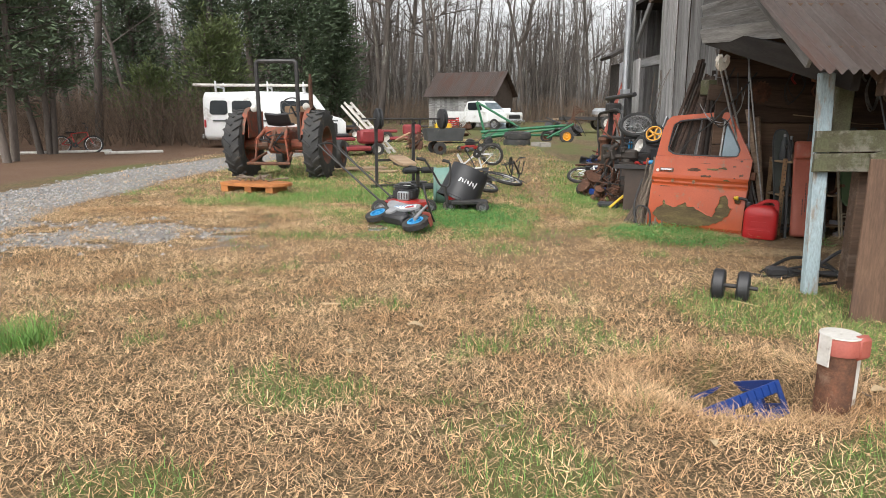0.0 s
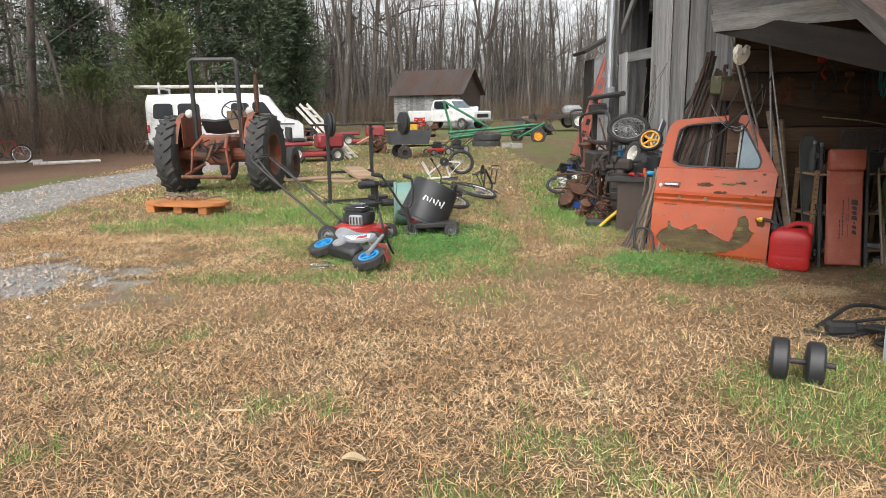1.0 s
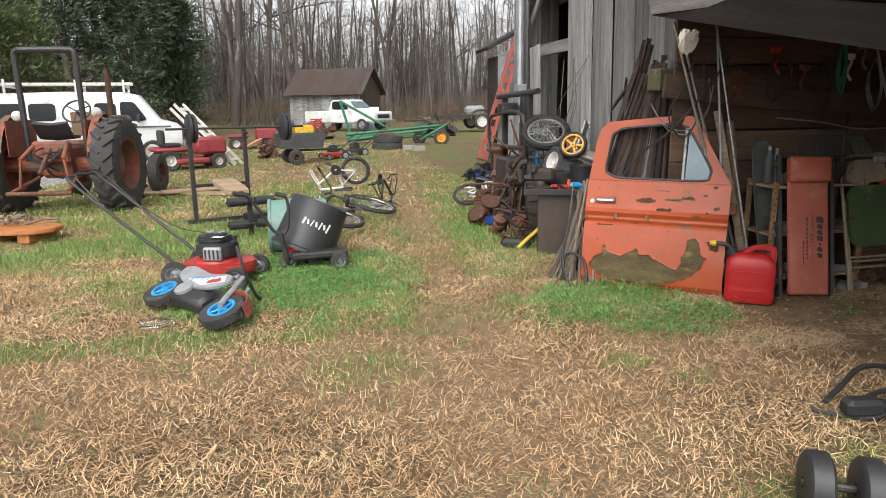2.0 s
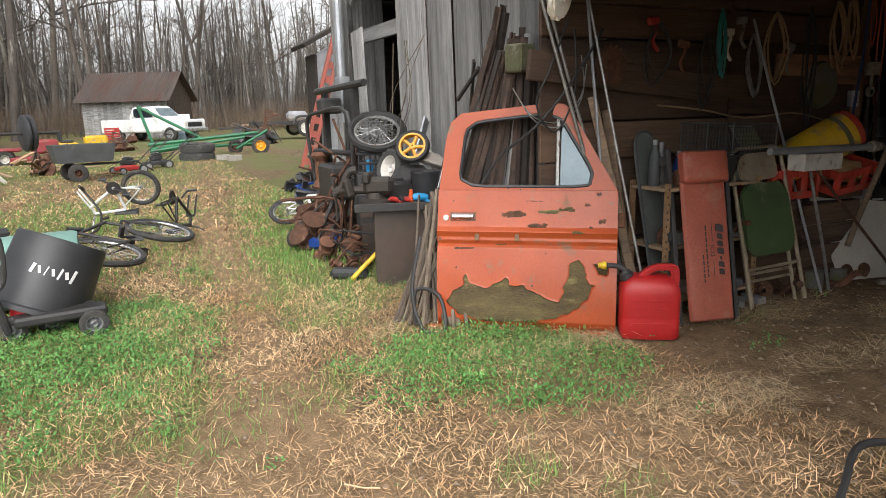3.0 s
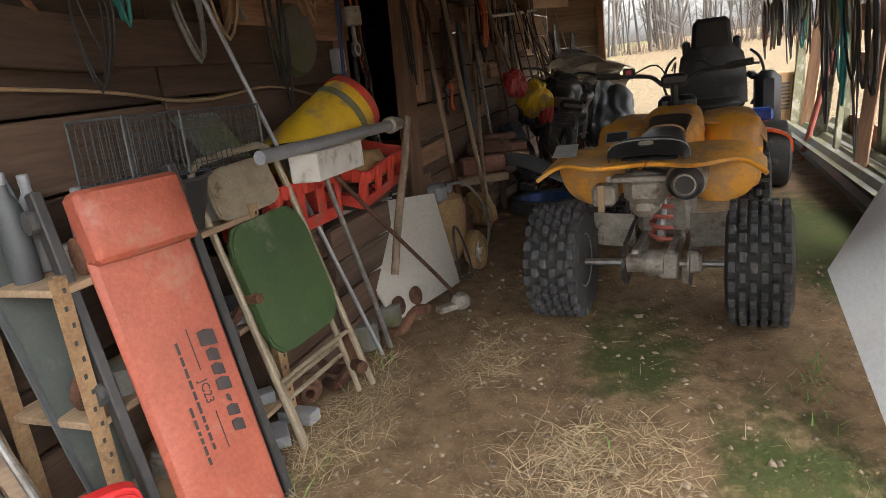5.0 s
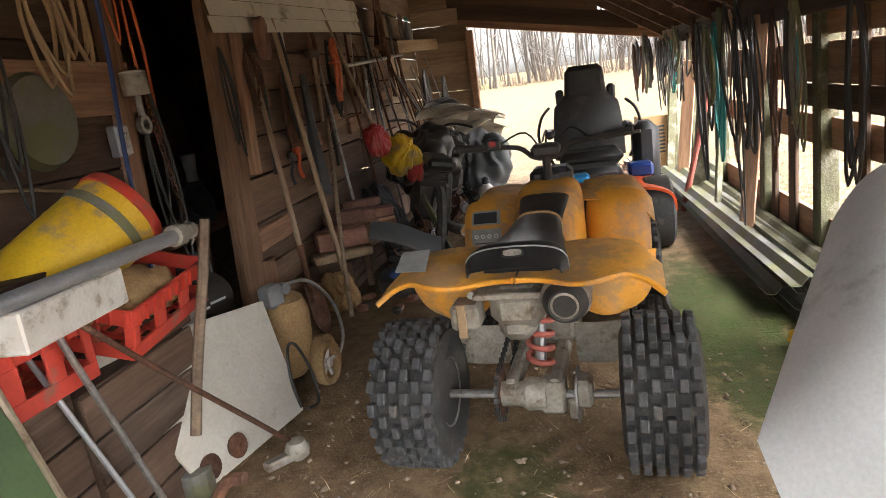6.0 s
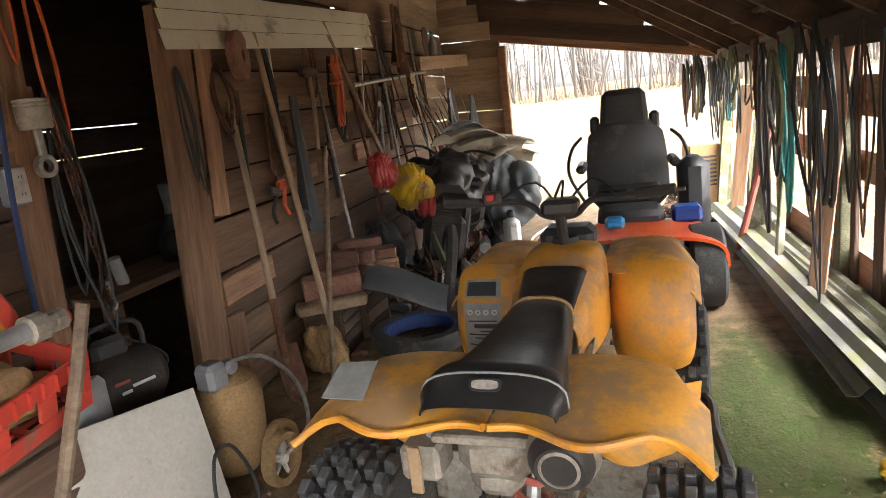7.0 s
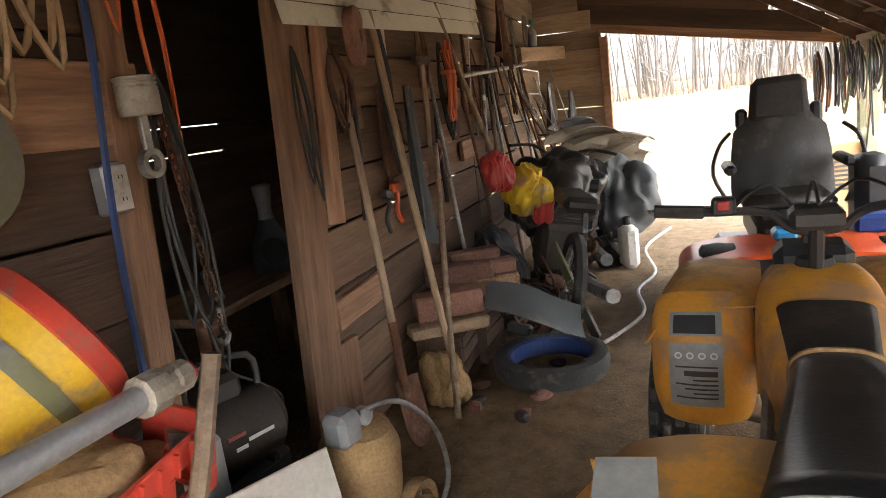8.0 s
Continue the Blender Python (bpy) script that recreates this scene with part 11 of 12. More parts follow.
for x, y, wide, deep, high in ((7.70, 7.30, 0.28, 0.24, 0.28), (8.06, 7.26, 0.32, 0.24, 0.355)):
    t = thing("wooden_crate", pose(x, y, 0, 0, 0, R.uniform(-6, 6)), "dark wooden crate under the stacked blocks", "crate", "stacked blocks")
    for k in range(4):
        bm = BM()
        box(bm, (0, -deep / 2, high * (k + 0.5) / 4), (wide, 0.018, high / 4 - 0.012), bev=0.003)
        part("slat", bm, M["dark_board"], t)
    for q in (-1, 1):
        bm = BM()
        box(bm, (q * wide / 2, 0, high / 2), (0.018, deep, high), bev=0.003)
        part("side", bm, M["dark_board"], t)
    bm = BM()
    box(bm, (0, 0, high - 0.012), (wide, deep, 0.02), bev=0.003)
    part("top", bm, M["dark_board"], t)
plank("mud_flap", (8.20, 6.58, 0.03), (8.52, 6.84, 0.52), 0.08, 0.02, M["grey_tin"], "dull grey rubber strip leaning on the motorcycle", "strip")
for k in range(14):
    bm = BM()
    bmesh.ops.create_icosphere(bm, subdivisions=2, radius=1)
    for v in bm.verts:
        v.co *= 1 + 0.3 * noise.noise(v.co * 1.5 + Vector((k, 0, 0)))
        v.co = Vector((v.co.x * 0.05, v.co.y * 0.035, v.co.z * 0.025))
    solo("rubble_stone", bm, M["brick_red"] if k % 3 else M["dark_iron"], pose(7.35 + R.uniform(-0.1, 0.9), 7.0 + R.uniform(-0.25, 0.12), 0.018, 0, 0, R.uniform(0, 360)), "broken brick on the dirt floor", "rubble", "rubble")


def bent_tin():
    bm = BM()
    def fn(u, v):
        return ((u - 0.5) * 0.52, (v - 0.5) * 0.40 * (1 - 0.3 * abs(u - 0.4)), 0.018 * math.sin(u * 5) + 0.10 * (v - 0.5) ** 2 + 0.03 * u * v)
    grid(bm, 10, 6, fn)
    thicken(bm, 0.004)
    solo("bent_tin_sheet", bm, M["cart_grey"], pose(7.80, 6.84, 0.33, 8, 22, -74), "bent grey tin sheet on the clutter", "tin sheet", smooth=True)
    t = thing("wheel_with_tyre", pose(7.78, 6.77, 0.07), "old tyre with a dirty blue rim lying on the floor", "wheel")
    b = BM()
    tyre_mesh(b, 0.30, 0.12, 0.22, Matrix.Identity(4))
    part("tyre", b, M["rubber"], t, smooth=True)
    b = BM()
    lathe(b, [(0.205, -0.04), (0.22, -0.05), (0.225, 0.05), (0.205, 0.04)], 32, closed=True)
    part("rim", b, M["cable_blue"], t, "dirty blue rim")


bent_tin()
cord("garden_hose", [(8.0, 6.6, 0.03), (8.6, 6.35, 0.03), (9.1, 6.4, 0.04), (9.6, 6.3, 0.03), (10.4, 6.4, 0.03), (11.2, 6.2, 0.03)], 0.012, M["white_plastic"], "pale hose lying along the dirt floor", "hose")

# ---- roofing sheets stacked along the south side ----
for k in range(7):
    bm = BM()
    y0 = R.uniform(-0.03, 0.03) + (0.10 if k % 3 == 2 else 0.0)
    prof = [(-0.22, 0), (-0.17, 0.05), (-0.12, 0.05), (-0.07, 0), (0.0, 0), (0.05, 0.05), (0.10, 0.05), (0.15, 0), (0.22, 0)]
    ln = 3.7 + R.uniform(-0.3, 0.2)
    vs = [[bm.verts.new((x * ln, y0 + 0.66 * y, 0.8 * z)) for y, z in prof] for x in (0, 0.33, 0.66, 1)]
    for a, b in zip(vs, vs[1:]):
        for i in range(len(prof) - 1):
            bm.faces.new((a[i], b[i], b[i + 1], a[i + 1]))
    thicken(bm, 0.004)
    solo("roofing_sheet", bm, M["grey_tin"] if k % 3 else M["moss_board"], pose(6.55 + 0.12 * (k % 4) + R.uniform(-0.1, 0.1), 4.53 - 0.02 * k, 0.02 + 0.034 * k, 2 * R.uniform(-1, 1), 0, 1.5 + R.uniform(-1, 1)), "ribbed mossy roofing sheet in a stack on the floor", "roofing sheet", "stacked roofing")


def grey_panel():
    A, B, C, D, E = (Vector(p) for p in ((5.75, 4.84, 0.74), (4.98, 5.27, 0.42), (4.30, 5.17, 0.01), (4.25, 4.62, 0.55), (5.75, 4.58, 0.95)))
    bm = BM()
    def edge(u):
        return A.lerp(B, u * 2) if u < 0.5 else B.lerp(C, (u - 0.5) * 2)
    def fn(u, v):
        p = edge(u).lerp(E.lerp(D, u), v)
        return p + Vector((0, 0.02, 0.05)) * math.sin(math.pi * v)
    grid(bm, 12, 8, fn)
    thicken(bm, 0.008)
    solo("fibre_panel", bm, M["white_paint"], pose(0, 0, 0), "pale grey curved panel leaning on the south posts", "panel", smooth=True)


grey_panel()
rumpled("yellow_wrapper", 6.42, 4.72, 0.04, 0.06, 0.05, 0.04, M["drum_yellow"], "crumpled yellow wrapper on the floor", "wrapper", 8)

# ---- hoses, cords and belts hung along the south side ----
belt_mats = ("cable_black", "cable_black", "grey_tin", "cable_black", "hose_tan", "rust", "cable_black", "hose_teal")
clusters = ((10.1, 11.9, 30, (0.3, 0.75)), (7.0, 8.7, 18, (0.5, 1.1)), (8.7, 10.1, 8, (0.3, 0.7)), (6.3, 7.0, 4, (0.5, 0.9)))
for x0, x1, count, span in clusters:
    for k in range(count):
        hank(R.uniform(x0, x1), 4.58 + R.uniform(-0.06, 0.3), 1.52 + R.uniform(-0.06, 0.05), R.uniform(*span), R.uniform(0.05, 0.26), M[belt_mats[k % 8]], "old hose hung from the eave beam", R.choice((1, 2, 2, 3)), R.choice((0.005, 0.008, 0.012)))
for x in (5.55, 5.72, 5.85, 6.0):
    hank(x, 4.5, 1.5, R.uniform(0.8, 1.15), R.uniform(0.1, 0.2), M["hose_tan"], "brown rubber hose hung from the eave beam", 1, 0.016)
for k in range(5):
    x = 7.9 + 0.8 * k
    plank("leaning_board", (x, 4.6, 0.02), (x + R.uniform(-0.15, 0.15), 4.48, 1.2 + R.uniform(-0.2, 0.3)), R.uniform(0.06, 0.14), 0.025, M["moss_board"] if k % 3 else M["brown_beam"], "mossy board leaning on the south posts", "board", "boards on the south side")
pole("pink_pole", (9.3, 4.75, 0.02), (9.05, 4.5, 1.3), 0.025, M["ladder_red"], "faded pink pole leaning on the south posts", "pole", "poles")


def heater():
    t = thing("metal_grille", pose(11.3, 4.75, 0, 0, 0, 8), "tan metal heater box with a black grille", "heater")
    bm = BM()
    box(bm, (0, 0, 0.35), (0.32, 0.3, 0.7), bev=0.01)
    part("case", bm, M["cloth_tan"], t)
    bm = BM()
    for k in range(8):
        box(bm, (-0.165, 0, 0.3 + 0.04 * k), (0.01, 0.2, 0.02))
    part("grille", bm, M["black_metal"], t)


heater()
for k in range(10):
    junk_engine(9.8 + 0.18 * k, 4.9 + R.uniform(-0.2, 0.25), R.uniform(0.15, 0.3), "small scrap metal on the shed floor", "scrap_metal")


# ---- more tools and straps on the north wall ----
wall_mats = ("rust", "black_metal", "handle_wood", "steel", "rust", "cable_black")
for k in range(16):
    x = 7.05 + 0.27 * k + R.uniform(-0.08, 0.08)
    z = 1.35 + R.uniform(-0.15, 0.55)
    if k % 4 == 0:
        hank(x, 7.43, z + 0.1, R.uniform(0.25, 0.6), R.uniform(0.1, 0.25), M[wall_mats[k % 6]], "coil of old strap hung on the plank wall", 2, 0.009)
    elif k % 4 == 1:
        pole("hand_tool", (x, 7.44, z), (x + R.uniform(-0.04, 0.04), 7.45, z - R.uniform(0.3, 0.7)), 0.014, M[wall_mats[k % 6]], "old tool handle hung on the plank wall", "tool", "tools on the wall")
    elif k % 4 == 2:
        bm = BM()
        plate(bm, soften([(0, 0), (0.05, 0.02), (0.07, -0.30), (0.14, -0.36), (0.10, -0.46), (-0.04, -0.44), (-0.02, -0.3)], 2, 0.2), 0.012, Matrix.Rotation(math.pi / 2, 4, "X"))
        solo("iron_bracket", bm, M["rust"], pose(x, 7.45, z + 0.1, 0, 0, 0), "rusty iron bracket hung on the plank wall", "bracket", "tools on the wall")
    else:
        plank("wall_batten", (x - 0.2, 7.46, z - 0.25), (x + 0.3, 7.46, z - 0.22), 0.09, 0.03, M["brown_beam"], "short batten nailed across the plank wall", "board", "battens")
bars = ((8.9, 7.25, 0.0, 8.75, 7.42, 1.9), (9.3, 7.2, 0.0, 9.5, 7.42, 2.0), (9.7, 7.2, 0.0, 9.6, 7.42, 1.8), (10.2, 7.2, 0.0, 10.4, 7.4, 2.1), (10.6, 7.1, 0.0, 10.5, 7.4, 1.9), (8.2, 7.25, 0.0, 8.3, 7.44, 1.7))
for k, (x0, y0, z0, x1, y1, z1) in enumerate(bars):
    pole("metal_rod", (x0, y0, z0), (x1, y1, z1), 0.012, M["steel"] if k % 2 else M["rust"], "thin metal rod leaning on the plank wall", "rod", "rods on the wall")

def bow_saw(x, z):
    t = thing("bow_saw", pose(x, 7.40, z), "rusty bow saw hung on the plank wall", "saw", "tools on the wall")
    bm = BM()
    tube(bm, bend([(0.02, 0, -0.62), (0, 0, -0.30), (0, 0, 0), (0.05, 0, 0.05), (0.20, 0, 0.05)], 5), 0.013, 7)
    part("bow", bm, M["rust"], t, smooth=True)
    bm = BM()
    plate(bm, [(0.0, -0.012), (0.80, -0.012), (0.80, 0.012), (0.0, 0.012)], 0.002, between((0.03, 0, -0.62), (0.20, 0, 0.05)) @ Matrix.Scale(0.86, 4) @ Matrix.Rotation(math.pi / 2, 4, "X"))
    part("blade", bm, M["steel"], t)


def hammer(x, z, ln):
    t = thing("sledge_hammer", pose(x, 7.41, z), "rusty hammer with a wooden handle hung on the plank wall", "hammer", "tools on the wall")
    bm = BM()
    box(bm, (0, -0.01, 0), (0.20, 0.055, 0.055), bev=0.014)
    part("head", bm, M["old_iron"], t)
    bm = BM()
    tube(bm, [(0.01, -0.01, 0.03), (0.0, -0.01, -ln * 0.5), (-0.03, -0.01, -ln)], [0.015, 0.017, 0.014], 8)
    part("handle", bm, M["handle_wood"], t, smooth=True)


def hung_cloth(x, y, z, wide, tall, material, label, seed, name="hung_cloth"):
    """Cloth gathered on a nail, with folds."""
    bm = BM()
    def fn(u, v):
        w = wide * (0.35 + 0.65 * v ** 0.6)
        return ((u - 0.5) * w, -0.05 - 0.03 * math.sin(u * 17 + seed) * v - 0.02 * math.sin(u * 7 + 2 * v), -tall * v * (1 - 0.12 * math.sin(u * 5 + seed)))
    grid(bm, 20, 12, fn)
    thicken(bm, 0.006)
    solo(name, bm, material, pose(x, y, z), label, "cloth", "cords on the wall", smooth=True)


def spray_bottle(x, y, z):
    t = thing("spray_bottle", pose(x, y, z), "clear spray bottle with a teal trigger on the wall", "bottle")
    bm = BM()
    lathe(bm, [(0.01, 0), (0.042, 0.004), (0.045, 0.12), (0.018, 0.17), (0.014, 0.20)], 16)
    part("body", bm, M["grey_plastic"], t, smooth=True)
    bm = BM()
    box(bm, (0.02, 0, 0.225), (0.11, 0.03, 0.04), bev=0.008)
    box(bm, (0.045, 0, 0.19), (0.015, 0.02, 0.06), bev=0.004)
    part("trigger", bm, M["hose_teal"], t)


bow_saw(8.95, 1.98)
hammer(8.12, 1.69, 0.48)
hammer(9.55, 1.62, 0.55)
pole("steel_bar", (8.76, 7.37, 1.60), (10.75, 7.37, 1.73), 0.016, M["steel"], "grey steel bar fixed along the plank wall", "bar", "tools on the wall")
hung_cloth(9.95, 7.42, 2.28, 0.42, 0.55, M["rust"], "rust-brown sacking hung on the plank wall", 1)
hung_cloth(11.2, 7.30, 1.55, 0.30, 0.42, M["seat_vinyl"], "black bag hung in the corner", 3, "hung_bag")
hung_cloth(11.55, 7.15, 1.45, 0.28, 0.40, M["cart_grey"], "dark grey bag hung in the corner", 5, "hung_bag")
hung_cloth(7.78, 7.42, 1.55, 0.18, 0.75, M["cart_grey"], "dark green-grey strap hung on the plank wall", 7, "hung_strap")
plank("wall_shelf", (10.55, 7.40, 1.80), (11.9, 7.22, 1.85), 0.13, 0.10, M["tan_wood"], "tan timber shelf fixed across the corner", "shelf")
spray_bottle(11.0, 7.33, 1.885)
bm = BM()
plate(bm, soften([(-0.10, 0.14), (0.10, 0.14), (0.11, -0.06), (0.0, -0.16), (-0.11, -0.06)], 2, 0.2), 0.006, Matrix.Rotation(math.pi / 2, 4, "X"))
solo("spade_blade", bm, M["old_iron"], pose(10.85, 7.36, 2.02), "dark steel spade blade hung on the plank wall", "spade", "tools on the wall")
plank("wall_batten", (5.02, 7.462, 1.53), (6.06, 7.462, 1.52), 0.21, 0.03, M["brown_beam"], "brown board nailed across the planks", "board", "battens")
for x, z, wide in ((7.32, 1.42, 0.16), (8.55, 1.25, 0.20), (7.15, 0.62, 0.5), (9.0, 1.12, 0.3)):
    plank("wall_batten", (x - wide / 2, 7.465, z), (x + wide / 2, 7.465, z + 0.01), 0.13, 0.03, M["brown_beam"], "short board patched onto the plank wall", "board", "battens")


def hook_chain():
    t = thing("hook_chain", pose(6.03, 7.38, 1.52), "rusty chain with a hook hung beside the doorway", "chain", "cords on the wall")
    bm = BM()
    for k in range(20):
        turn = Matrix.Translation((0.004 * k, 0, -0.030 * k)) @ Matrix.Rotation(math.pi / 2 * (k % 2), 4, "Z")
        tube(bm, [turn @ Vector((0.011 * math.cos(a), 0, 0.021 * math.sin(a))) for a in np.linspace(0, 2 * math.pi, 9)[:-1]], 0.0045, 5, closed=True)
    part("chain", bm, M["rust"], t)
    bm = BM()
    tube(bm, bend([(0.08, 0, -0.60), (0.08, 0, -0.65), (0.10, 0, -0.69), (0.075, 0, -0.71), (0.055, 0, -0.68)], 3), 0.008, 6)
    part("hook", bm, M["bright_steel"], t)


hook_chain()


# ---- things standing in the dark barn room ----
def room_bench():
    t = thing("work_bench", pose(7.55, 8.40, 0), "dark wooden bench standing in the barn room", "bench")
    bm = BM()
    box(bm, (0, 0, 0.60), (1.3, 0.5, 0.05), bev=0.006)
    part("top", bm, M["brown_beam"], t)
    for x in (-0.58, 0.58):
        for y in (-0.2, 0.2):
            bm = BM()
            box(bm, (x, y, 0.288), (0.08, 0.08, 0.574), bev=0.006)
            part("leg", bm, M["brown_beam"], t)
    t = thing("power_tool", pose(7.78, 8.34, 0.627), "grey and black power tool standing on the bench", "power tool")
    bm = BM()
    lathe(bm, [(0.02, 0.0), (0.11, 0.0), (0.12, 0.05), (0.11, 0.16), (0.07, 0.24), (0.045, 0.30)], 20)
    part("housing", bm, M["cart_grey"], t, smooth=True)
    bm = BM()
    lathe(bm, [(0.045, 0.295), (0.04, 0.36), (0.05, 0.44), (0.055, 0.49), (0.03, 0.50)], 16)
    part("grip", bm, M["grey_plastic"], t, "grey plastic grip", smooth=True)
    bm = BM()
    lathe(bm, [(0.02, 0.0), (0.075, 0.0), (0.075, 0.05), (0.02, 0.055)], 20, pose(-0.09, -0.06, 0.13, 90, 0, -35))
    part("gear_case", bm, M["black_plastic"], t, smooth=True)
    solo_bm = BM()
    lathe(solo_bm, [(0.01, 0), (0.035, 0), (0.035, 0.16), (0.01, 0.165)], 16)
    solo("spray_can", solo_bm, M["white_plastic"], pose(7.20, 8.30, 0.627, 0, -14, 0), "pale spray can on the bench", "can", smooth=True)


room_bench()

# ---- trees ----
def cone_rows(segs, n=4):
    """Tapered bars from a list of (a, b, ra, rb), as arrays."""
    a = np.array([s[0] for s in segs]); b = np.array([s[1] for s in segs])
    ra = np.array([s[2] for s in segs]); rb = np.array([s[3] for s in segs])
    d = b - a
    d /= np.maximum(np.linalg.norm(d, axis=1, keepdims=True), 1e-9)
    h = np.where(np.abs(d[:, 2:3]) < 0.9, np.array([[0, 0, 1.0]]), np.array([[1.0, 0, 0]]))
    u = np.cross(d, h); u /= np.linalg.norm(u, axis=1, keepdims=True)
    v = np.cross(d, u)
    k = len(segs)
    co = np.zeros((k, 2 * n, 3))
    for j in range(n):
        w = u * math.cos(2 * math.pi * j / n) + v * math.sin(2 * math.pi * j / n)
        co[:, j] = a + w * ra[:, None]
        co[:, n + j] = b + w * rb[:, None]
    i = np.arange(k)[:, None] * 2 * n
    faces = np.concatenate([i + np.array([j, (j + 1) % n, n + (j + 1) % n, n + j]) for j in range(n)])
    return co.reshape(-1, 3), faces


def grow(rs, p, d, r, ln, level, out, most):
    """Adds a wandering limb and its side limbs to out."""
    steps = 5 if level == 0 else 3
    p = np.array(p, float); d = np.array(d, float)
    for i in range(steps):
        nd = d + rs.normal(0, 0.07 if level == 0 else 0.22, 3) + np.array([0, 0, 0.03 if level == 0 else 0.06])
        nd /= np.linalg.norm(nd)
        q = p + nd * ln / steps
        r2 = r * (0.84 if level == 0 else 0.72)
        out.append((p.copy(), q.copy(), r, r2, level))
        if level < most and (level > 0 or i >= 1):
            for _ in range(3 if level == 0 else 2):
                sd = rs.normal(0, 1, 3)
                sd -= nd * sd.dot(nd)
                sd /= np.linalg.norm(sd)
                bd = nd * 0.55 + sd * 0.85
                grow(rs, q, bd / np.linalg.norm(bd), r2 * 0.5, ln * (0.38 if level == 0 else 0.5) * rs.uniform(0.6, 1.15), level + 1, out, most)
        p, d, r = q, nd, r2


def bare_tree(seed, tall, rad, most=3, spreadout=1.0):
    rs = np.random.RandomState(seed)
    out = []
    grow(rs, (0, 0, -0.2), (rs.normal(0, 0.04), rs.normal(0, 0.04), 1), rad, tall, 0, out, most)
    t = thing("bare_tree", pose(0, -60, 0), "leafless grey-brown winter hardwood at the wood's edge", "tree", "woodland trees")
    for name, pick, n in (("trunk", [s for s in out if s[4] == 0], 7), ("branch", [s for s in out if s[4] > 0], 3)):
        co, faces = cone_rows(pick, n)
        ob = new(name, arrays_mesh(name, co, faces, M["bark"]))
        ob.parent = t
    return t


kinds = [bare_tree(31 + i, h, r) for i, (h, r) in enumerate(((17, 0.2), (15, 0.16), (19, 0.24), (13, 0.12), (16, 0.18)))]
spots = []
rs = np.random.RandomState(5)
for _ in range(900):
    ang = rs.uniform(-60, 34)
    far = rs.uniform(30, 74)
    x, y = far * math.sin(radians(ang)), far * math.cos(radians(ang))
    road_x = -6.2 - 0.25 * max(y - 5, 0)
    if x > 0 and y < 58 or x > -14 and y < 50 and x > -6 or (x < -6 and x > -14 and y < 34):
        continue
    if all((x - a) ** 2 + (y - b) ** 2 > 5.0 for a, b in spots):
        spots.append((x, y))
spots = spots[:80]
for i, (x, y) in enumerate(spots):
    k = kinds[i % 5]
    s = rs.uniform(0.75, 1.2)
    m = pose(x, y, float(lie(np.array(x), np.array(y))) - 0.1, 0, 0, rs.uniform(0, 360))
    if i < 5:
        kinds[i].matrix_basis = m
    else:
        copy_thing(k, m @ Matrix.Scale(s, 4))

# far woods all round, and brush below them
def far_woods(name, a0, a1, near, deep, count, seed, cx=0.0, cy=0.0):
    rs = np.random.RandomState(seed)
    segs = []
    for _ in range(count):
        a, f = radians(rs.uniform(a0, a1)), near + deep * rs.rand()
        p = np.array([cx + f * math.sin(a), cy + f * math.cos(a), 0.0])
        p[2] = float(lie(p[0], p[1])) - 0.3
        h, r = rs.uniform(9, 17), rs.uniform(0.07, 0.2)
        top = p + np.array([rs.normal(0, 1.3), rs.normal(0, 1.3), h])
        mid = (p + top) / 2 + rs.normal(0, 0.25, 3)
        segs += [(p, mid, r, r * 0.75), (mid, top, r * 0.75, r * 0.15)]
        for _ in range(13):
            t = rs.uniform(0.12, 0.97)
            q = p + (top - p) * t
            an = rs.uniform(0, 6.283)
            ln = rs.uniform(1.0, 3.2) * (1.2 - t)
            e = q + np.array([math.cos(an) * ln, math.sin(an) * ln, ln * rs.uniform(0.3, 1.2)])
            segs.append((q, e, r * 0.3, r * 0.05))
            for _ in range(3):
                e2 = e + rs.normal(0, 0.9, 3) + np.array([0, 0, 0.5])
                segs.append(((q + e) / 2, e2, r * 0.14, r * 0.03))
    co, faces = cone_rows(segs, 3)
    tagged(new(name, arrays_mesh(name, co, faces, M["far_bark"])), "far leafless winter woods behind the clearing", "woods", kind="stuff")


far_woods("far_woods", -62, 40, 64, 50, 1050, 61)
far_woods("far_woods", 62, 118, 66, 40, 420, 62)


def thicket(name, count, place, tall, seed, label):
    rs = np.random.RandomState(seed)
    segs = []
    for _ in range(count):
        x, y = place(rs)
        p = np.array([x, y, float(lie(x, y))])
        for _ in range(3):
            d = np.array([rs.normal(0, 0.35), rs.normal(0, 0.35), 1.0]) * rs.uniform(0.4, 1) * tall
            q = p + d
            segs.append((p, q, 0.012, 0.004))
            for _ in range(3):
                s = p + d * rs.uniform(0.3, 0.9)
                segs.append((s, s + rs.normal(0, 0.28, 3) * tall * 0.6 + np.array([0, 0, 0.15]), 0.006, 0.002))
    co, faces = cone_rows(segs, 3)
    tagged(new(name, arrays_mesh(name, co, faces, M["brush"])), label, "brush", kind="stuff")


thicket("brush", 1900, lambda r: (r.uniform(-40, 30), r.uniform(52, 70)), 2.6, 71, "brown winter brush at the foot of the woods")
thicket("brush", 900, lambda r: (r.uniform(-26, -8.5), r.uniform(23, 34)), 2.4, 72, "brown winter brush beside the drive")
thicket("brush", 600, lambda r: (r.uniform(62, 72), r.uniform(-30, 45)), 2.0, 73, "brown winter brush across the field")


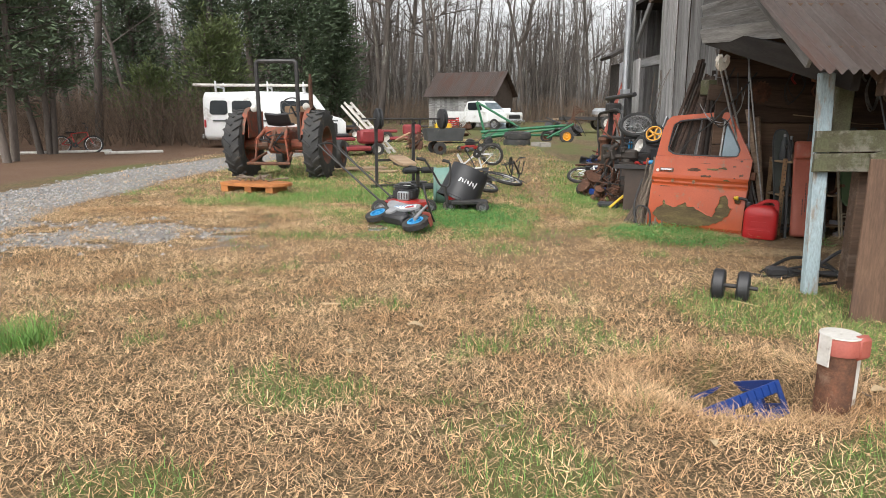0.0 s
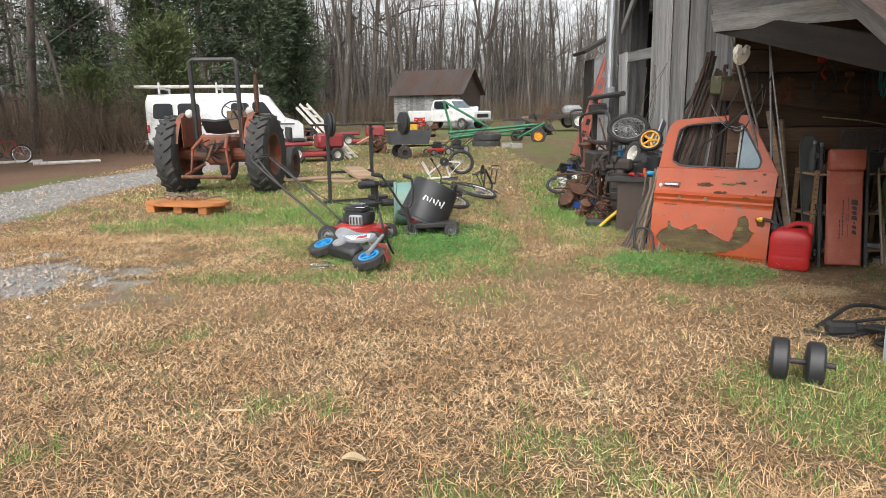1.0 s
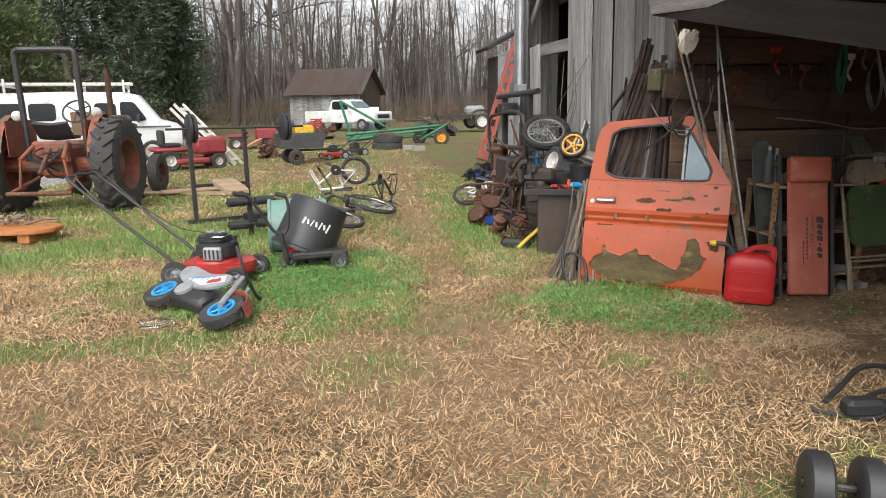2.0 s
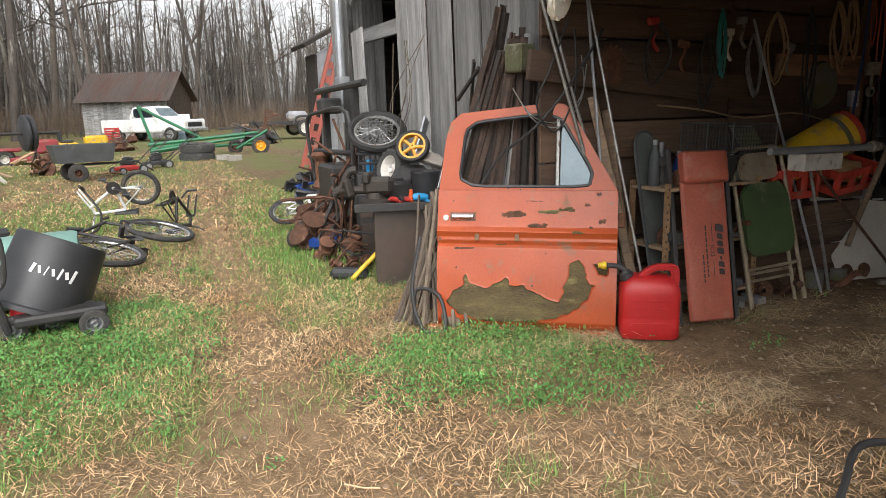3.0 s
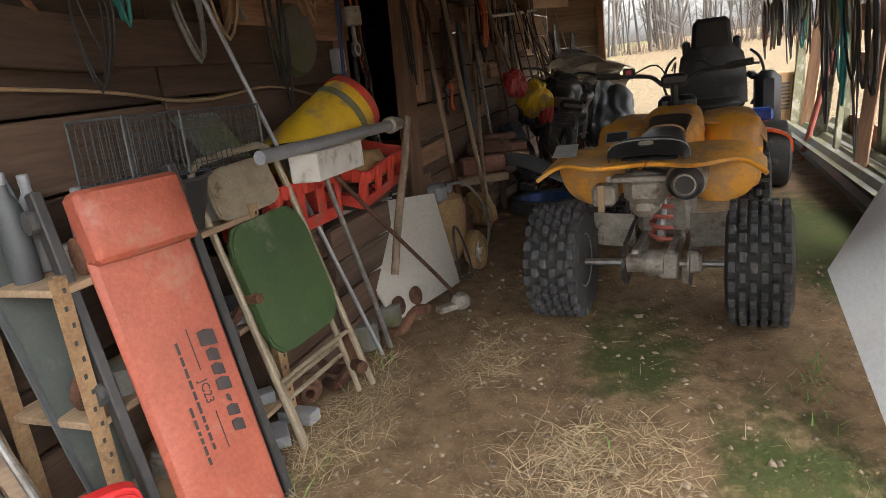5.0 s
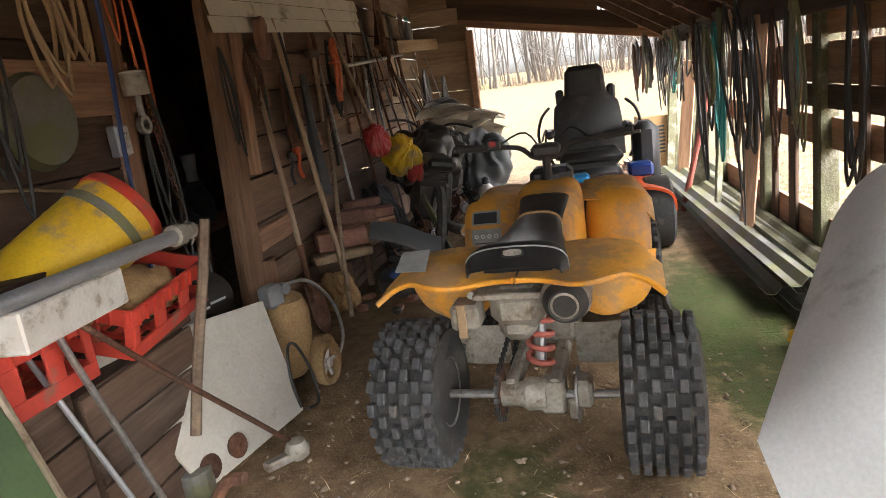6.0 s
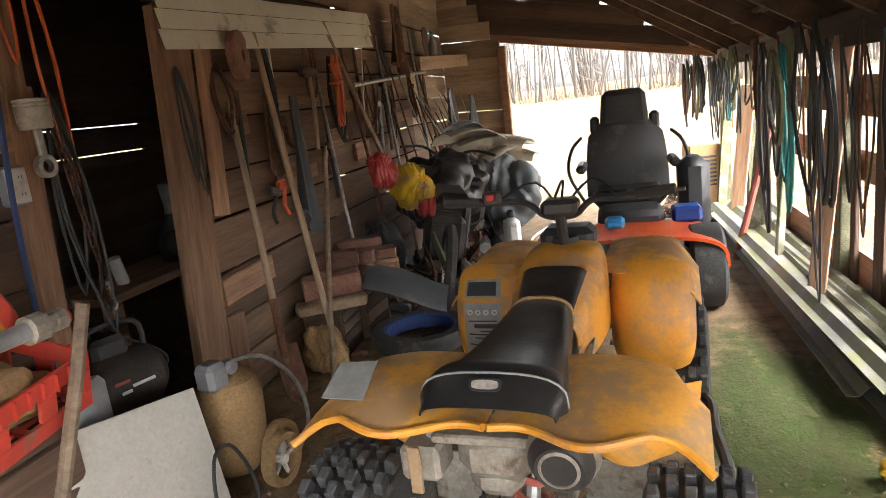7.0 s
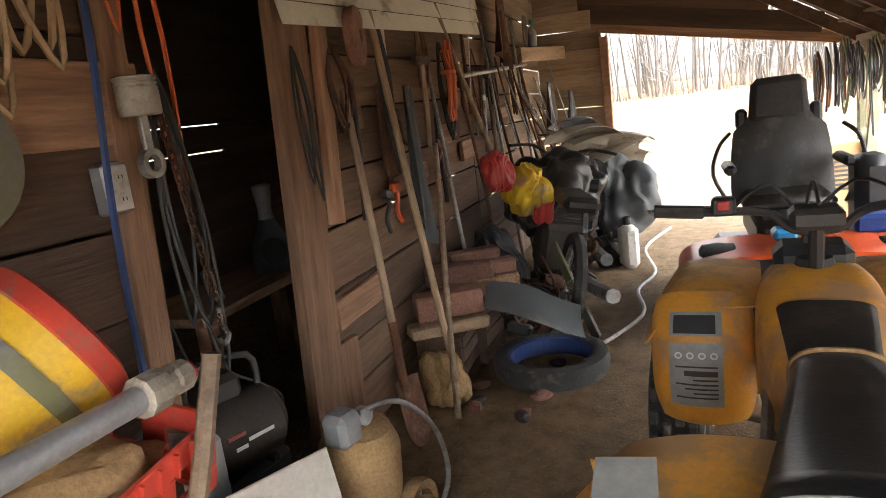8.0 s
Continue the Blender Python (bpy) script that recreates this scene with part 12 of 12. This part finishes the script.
# evergreens
def sprays(rs, centres, out, size, droop, each):
    """Small pointed leaf blades in fans round each centre, as arrays."""
    n = len(centres) * each
    c = np.repeat(centres, each, 0)
    d = np.repeat(out, each, 0) + rs.normal(0, 0.55, (n, 3))
    d[:, 2] += droop
    d /= np.linalg.norm(d, axis=1, keepdims=True)
    s = np.cross(d, rs.normal(0, 1, (n, 3)))
    s /= np.linalg.norm(s, axis=1, keepdims=True)
    ln = rs.uniform(0.5, 1.0, n)[:, None] * size
    p = c + rs.normal(0, size * 0.35, (n, 3))
    co = np.stack([p, p + d * ln * 0.5 + s * ln * 0.13, p + d * ln, p + d * ln * 0.5 - s * ln * 0.13], 1).reshape(-1, 3)
    return co, np.arange(n * 4).reshape(n, 4)


def evergreen(m, seed, tall, wide, low, stems, label, leaf, size=0.26, droop=0.15, clumps=1500, each=9, shape=1.0):
    """Stems, limbs and a ragged crown of leaf fans."""
    rs = np.random.RandomState(seed)
    t = thing("evergreen_tree", m, label, "tree", "evergreens")
    trunk, limb, tips, outs = [], [], [], []
    for k in range(stems):
        base = np.array([rs.normal(0, 0.22), rs.normal(0, 0.22), -0.2]) * (stems > 1)
        top = base + np.array([rs.normal(0, 0.06 * tall * (stems > 1)), rs.normal(0, 0.06 * tall * (stems > 1)), tall * rs.uniform(0.85, 1)])
        mid = (base + top) / 2 + rs.normal(0, 0.12, 3)
        r = 0.02 * tall / math.sqrt(stems)
        trunk += [(base, mid, r, r * 0.6), (mid, top, r * 0.6, 0.01)]
        for _ in range(clumps // stems // 6):
            u = rs.rand() ** 0.8
            h = low + (tall - low) * u
            q = base + (top - base) * h / tall
            an = rs.uniform(0, 6.283)
            reach = wide * (1 - u) ** (0.6 * shape) * rs.uniform(0.45, 1.12) * (0.75 + 0.35 * math.sin(3 * an + 5 * u + seed)) + 0.1
            d = np.array([math.cos(an), math.sin(an), rs.uniform(-0.1, 0.5)])
            e = q + d * reach
            limb.append((q, e, 0.025, 0.006))
            for f in rs.uniform(0.35, 1.05, 6):
                tips.append(q + d * reach * f + rs.normal(0, 0.16, 3))
                outs.append(d)
    for name, pick, n in (("trunk", trunk, 7), ("branch", limb, 3)):
        co, faces = cone_rows(pick, n)
        ob = new(name, arrays_mesh(name, co, faces, M["bark"]))
        ob.parent = t
    co, faces = sprays(rs, np.array(tips), np.array(outs), size, droop, each)
    ob = new("crown", arrays_mesh("crown", co, faces, M[leaf]))
    ob.parent = t
    return t


CEDAR = "dark green cedar with a ragged crown"
for i, (x, y, h, w, low, st) in enumerate(((-10.7, 16.6, 8.0, 2.1, 1.9, 2), (-11.6, 19.6, 8.5, 1.9, 1.9, 3), (-13.6, 18.5, 9.0, 2.4, 1.8, 2), (-15.6, 21.5, 9.0, 2.4, 1.5, 2))):
    evergreen(pose(x, y, 0, 0, 0, 40 * i), 200 + i, h, w, low, st, CEDAR + " on bare stems", "cedar_leaf", clumps=1300)
for i, (x, y, h, w) in enumerate(((-12.6, 36.5, 12, 2.8), (-9.8, 34.5, 12, 2.8), (-7.4, 35.5, 11, 2.5), (-16, 35, 11, 2.6), (-6.2, 39, 9, 2.0))):
    evergreen(pose(x, y, 0.1, 0, 0, 70 * i), 210 + i, h, w, 0.8, 1, CEDAR + " at the wood's edge", "cedar_leaf", size=0.36, clumps=1700, each=8, shape=0.8)
evergreen(pose(-8.9, 27.5, 0.05), 220, 4.9, 2.2, 1.0, 6, "feathery yellow-green shrub with many upright stems", "shrub_leaf", size=0.24, droop=0.6, clumps=1300, each=9, shape=0.7)
evergreen(pose(-11.5, 26.5, 0.05), 221, 3.2, 1.6, 0.5, 5, "feathery yellow-green shrub with many upright stems", "shrub_leaf", size=0.24, droop=0.6, clumps=500, each=8, shape=0.7)
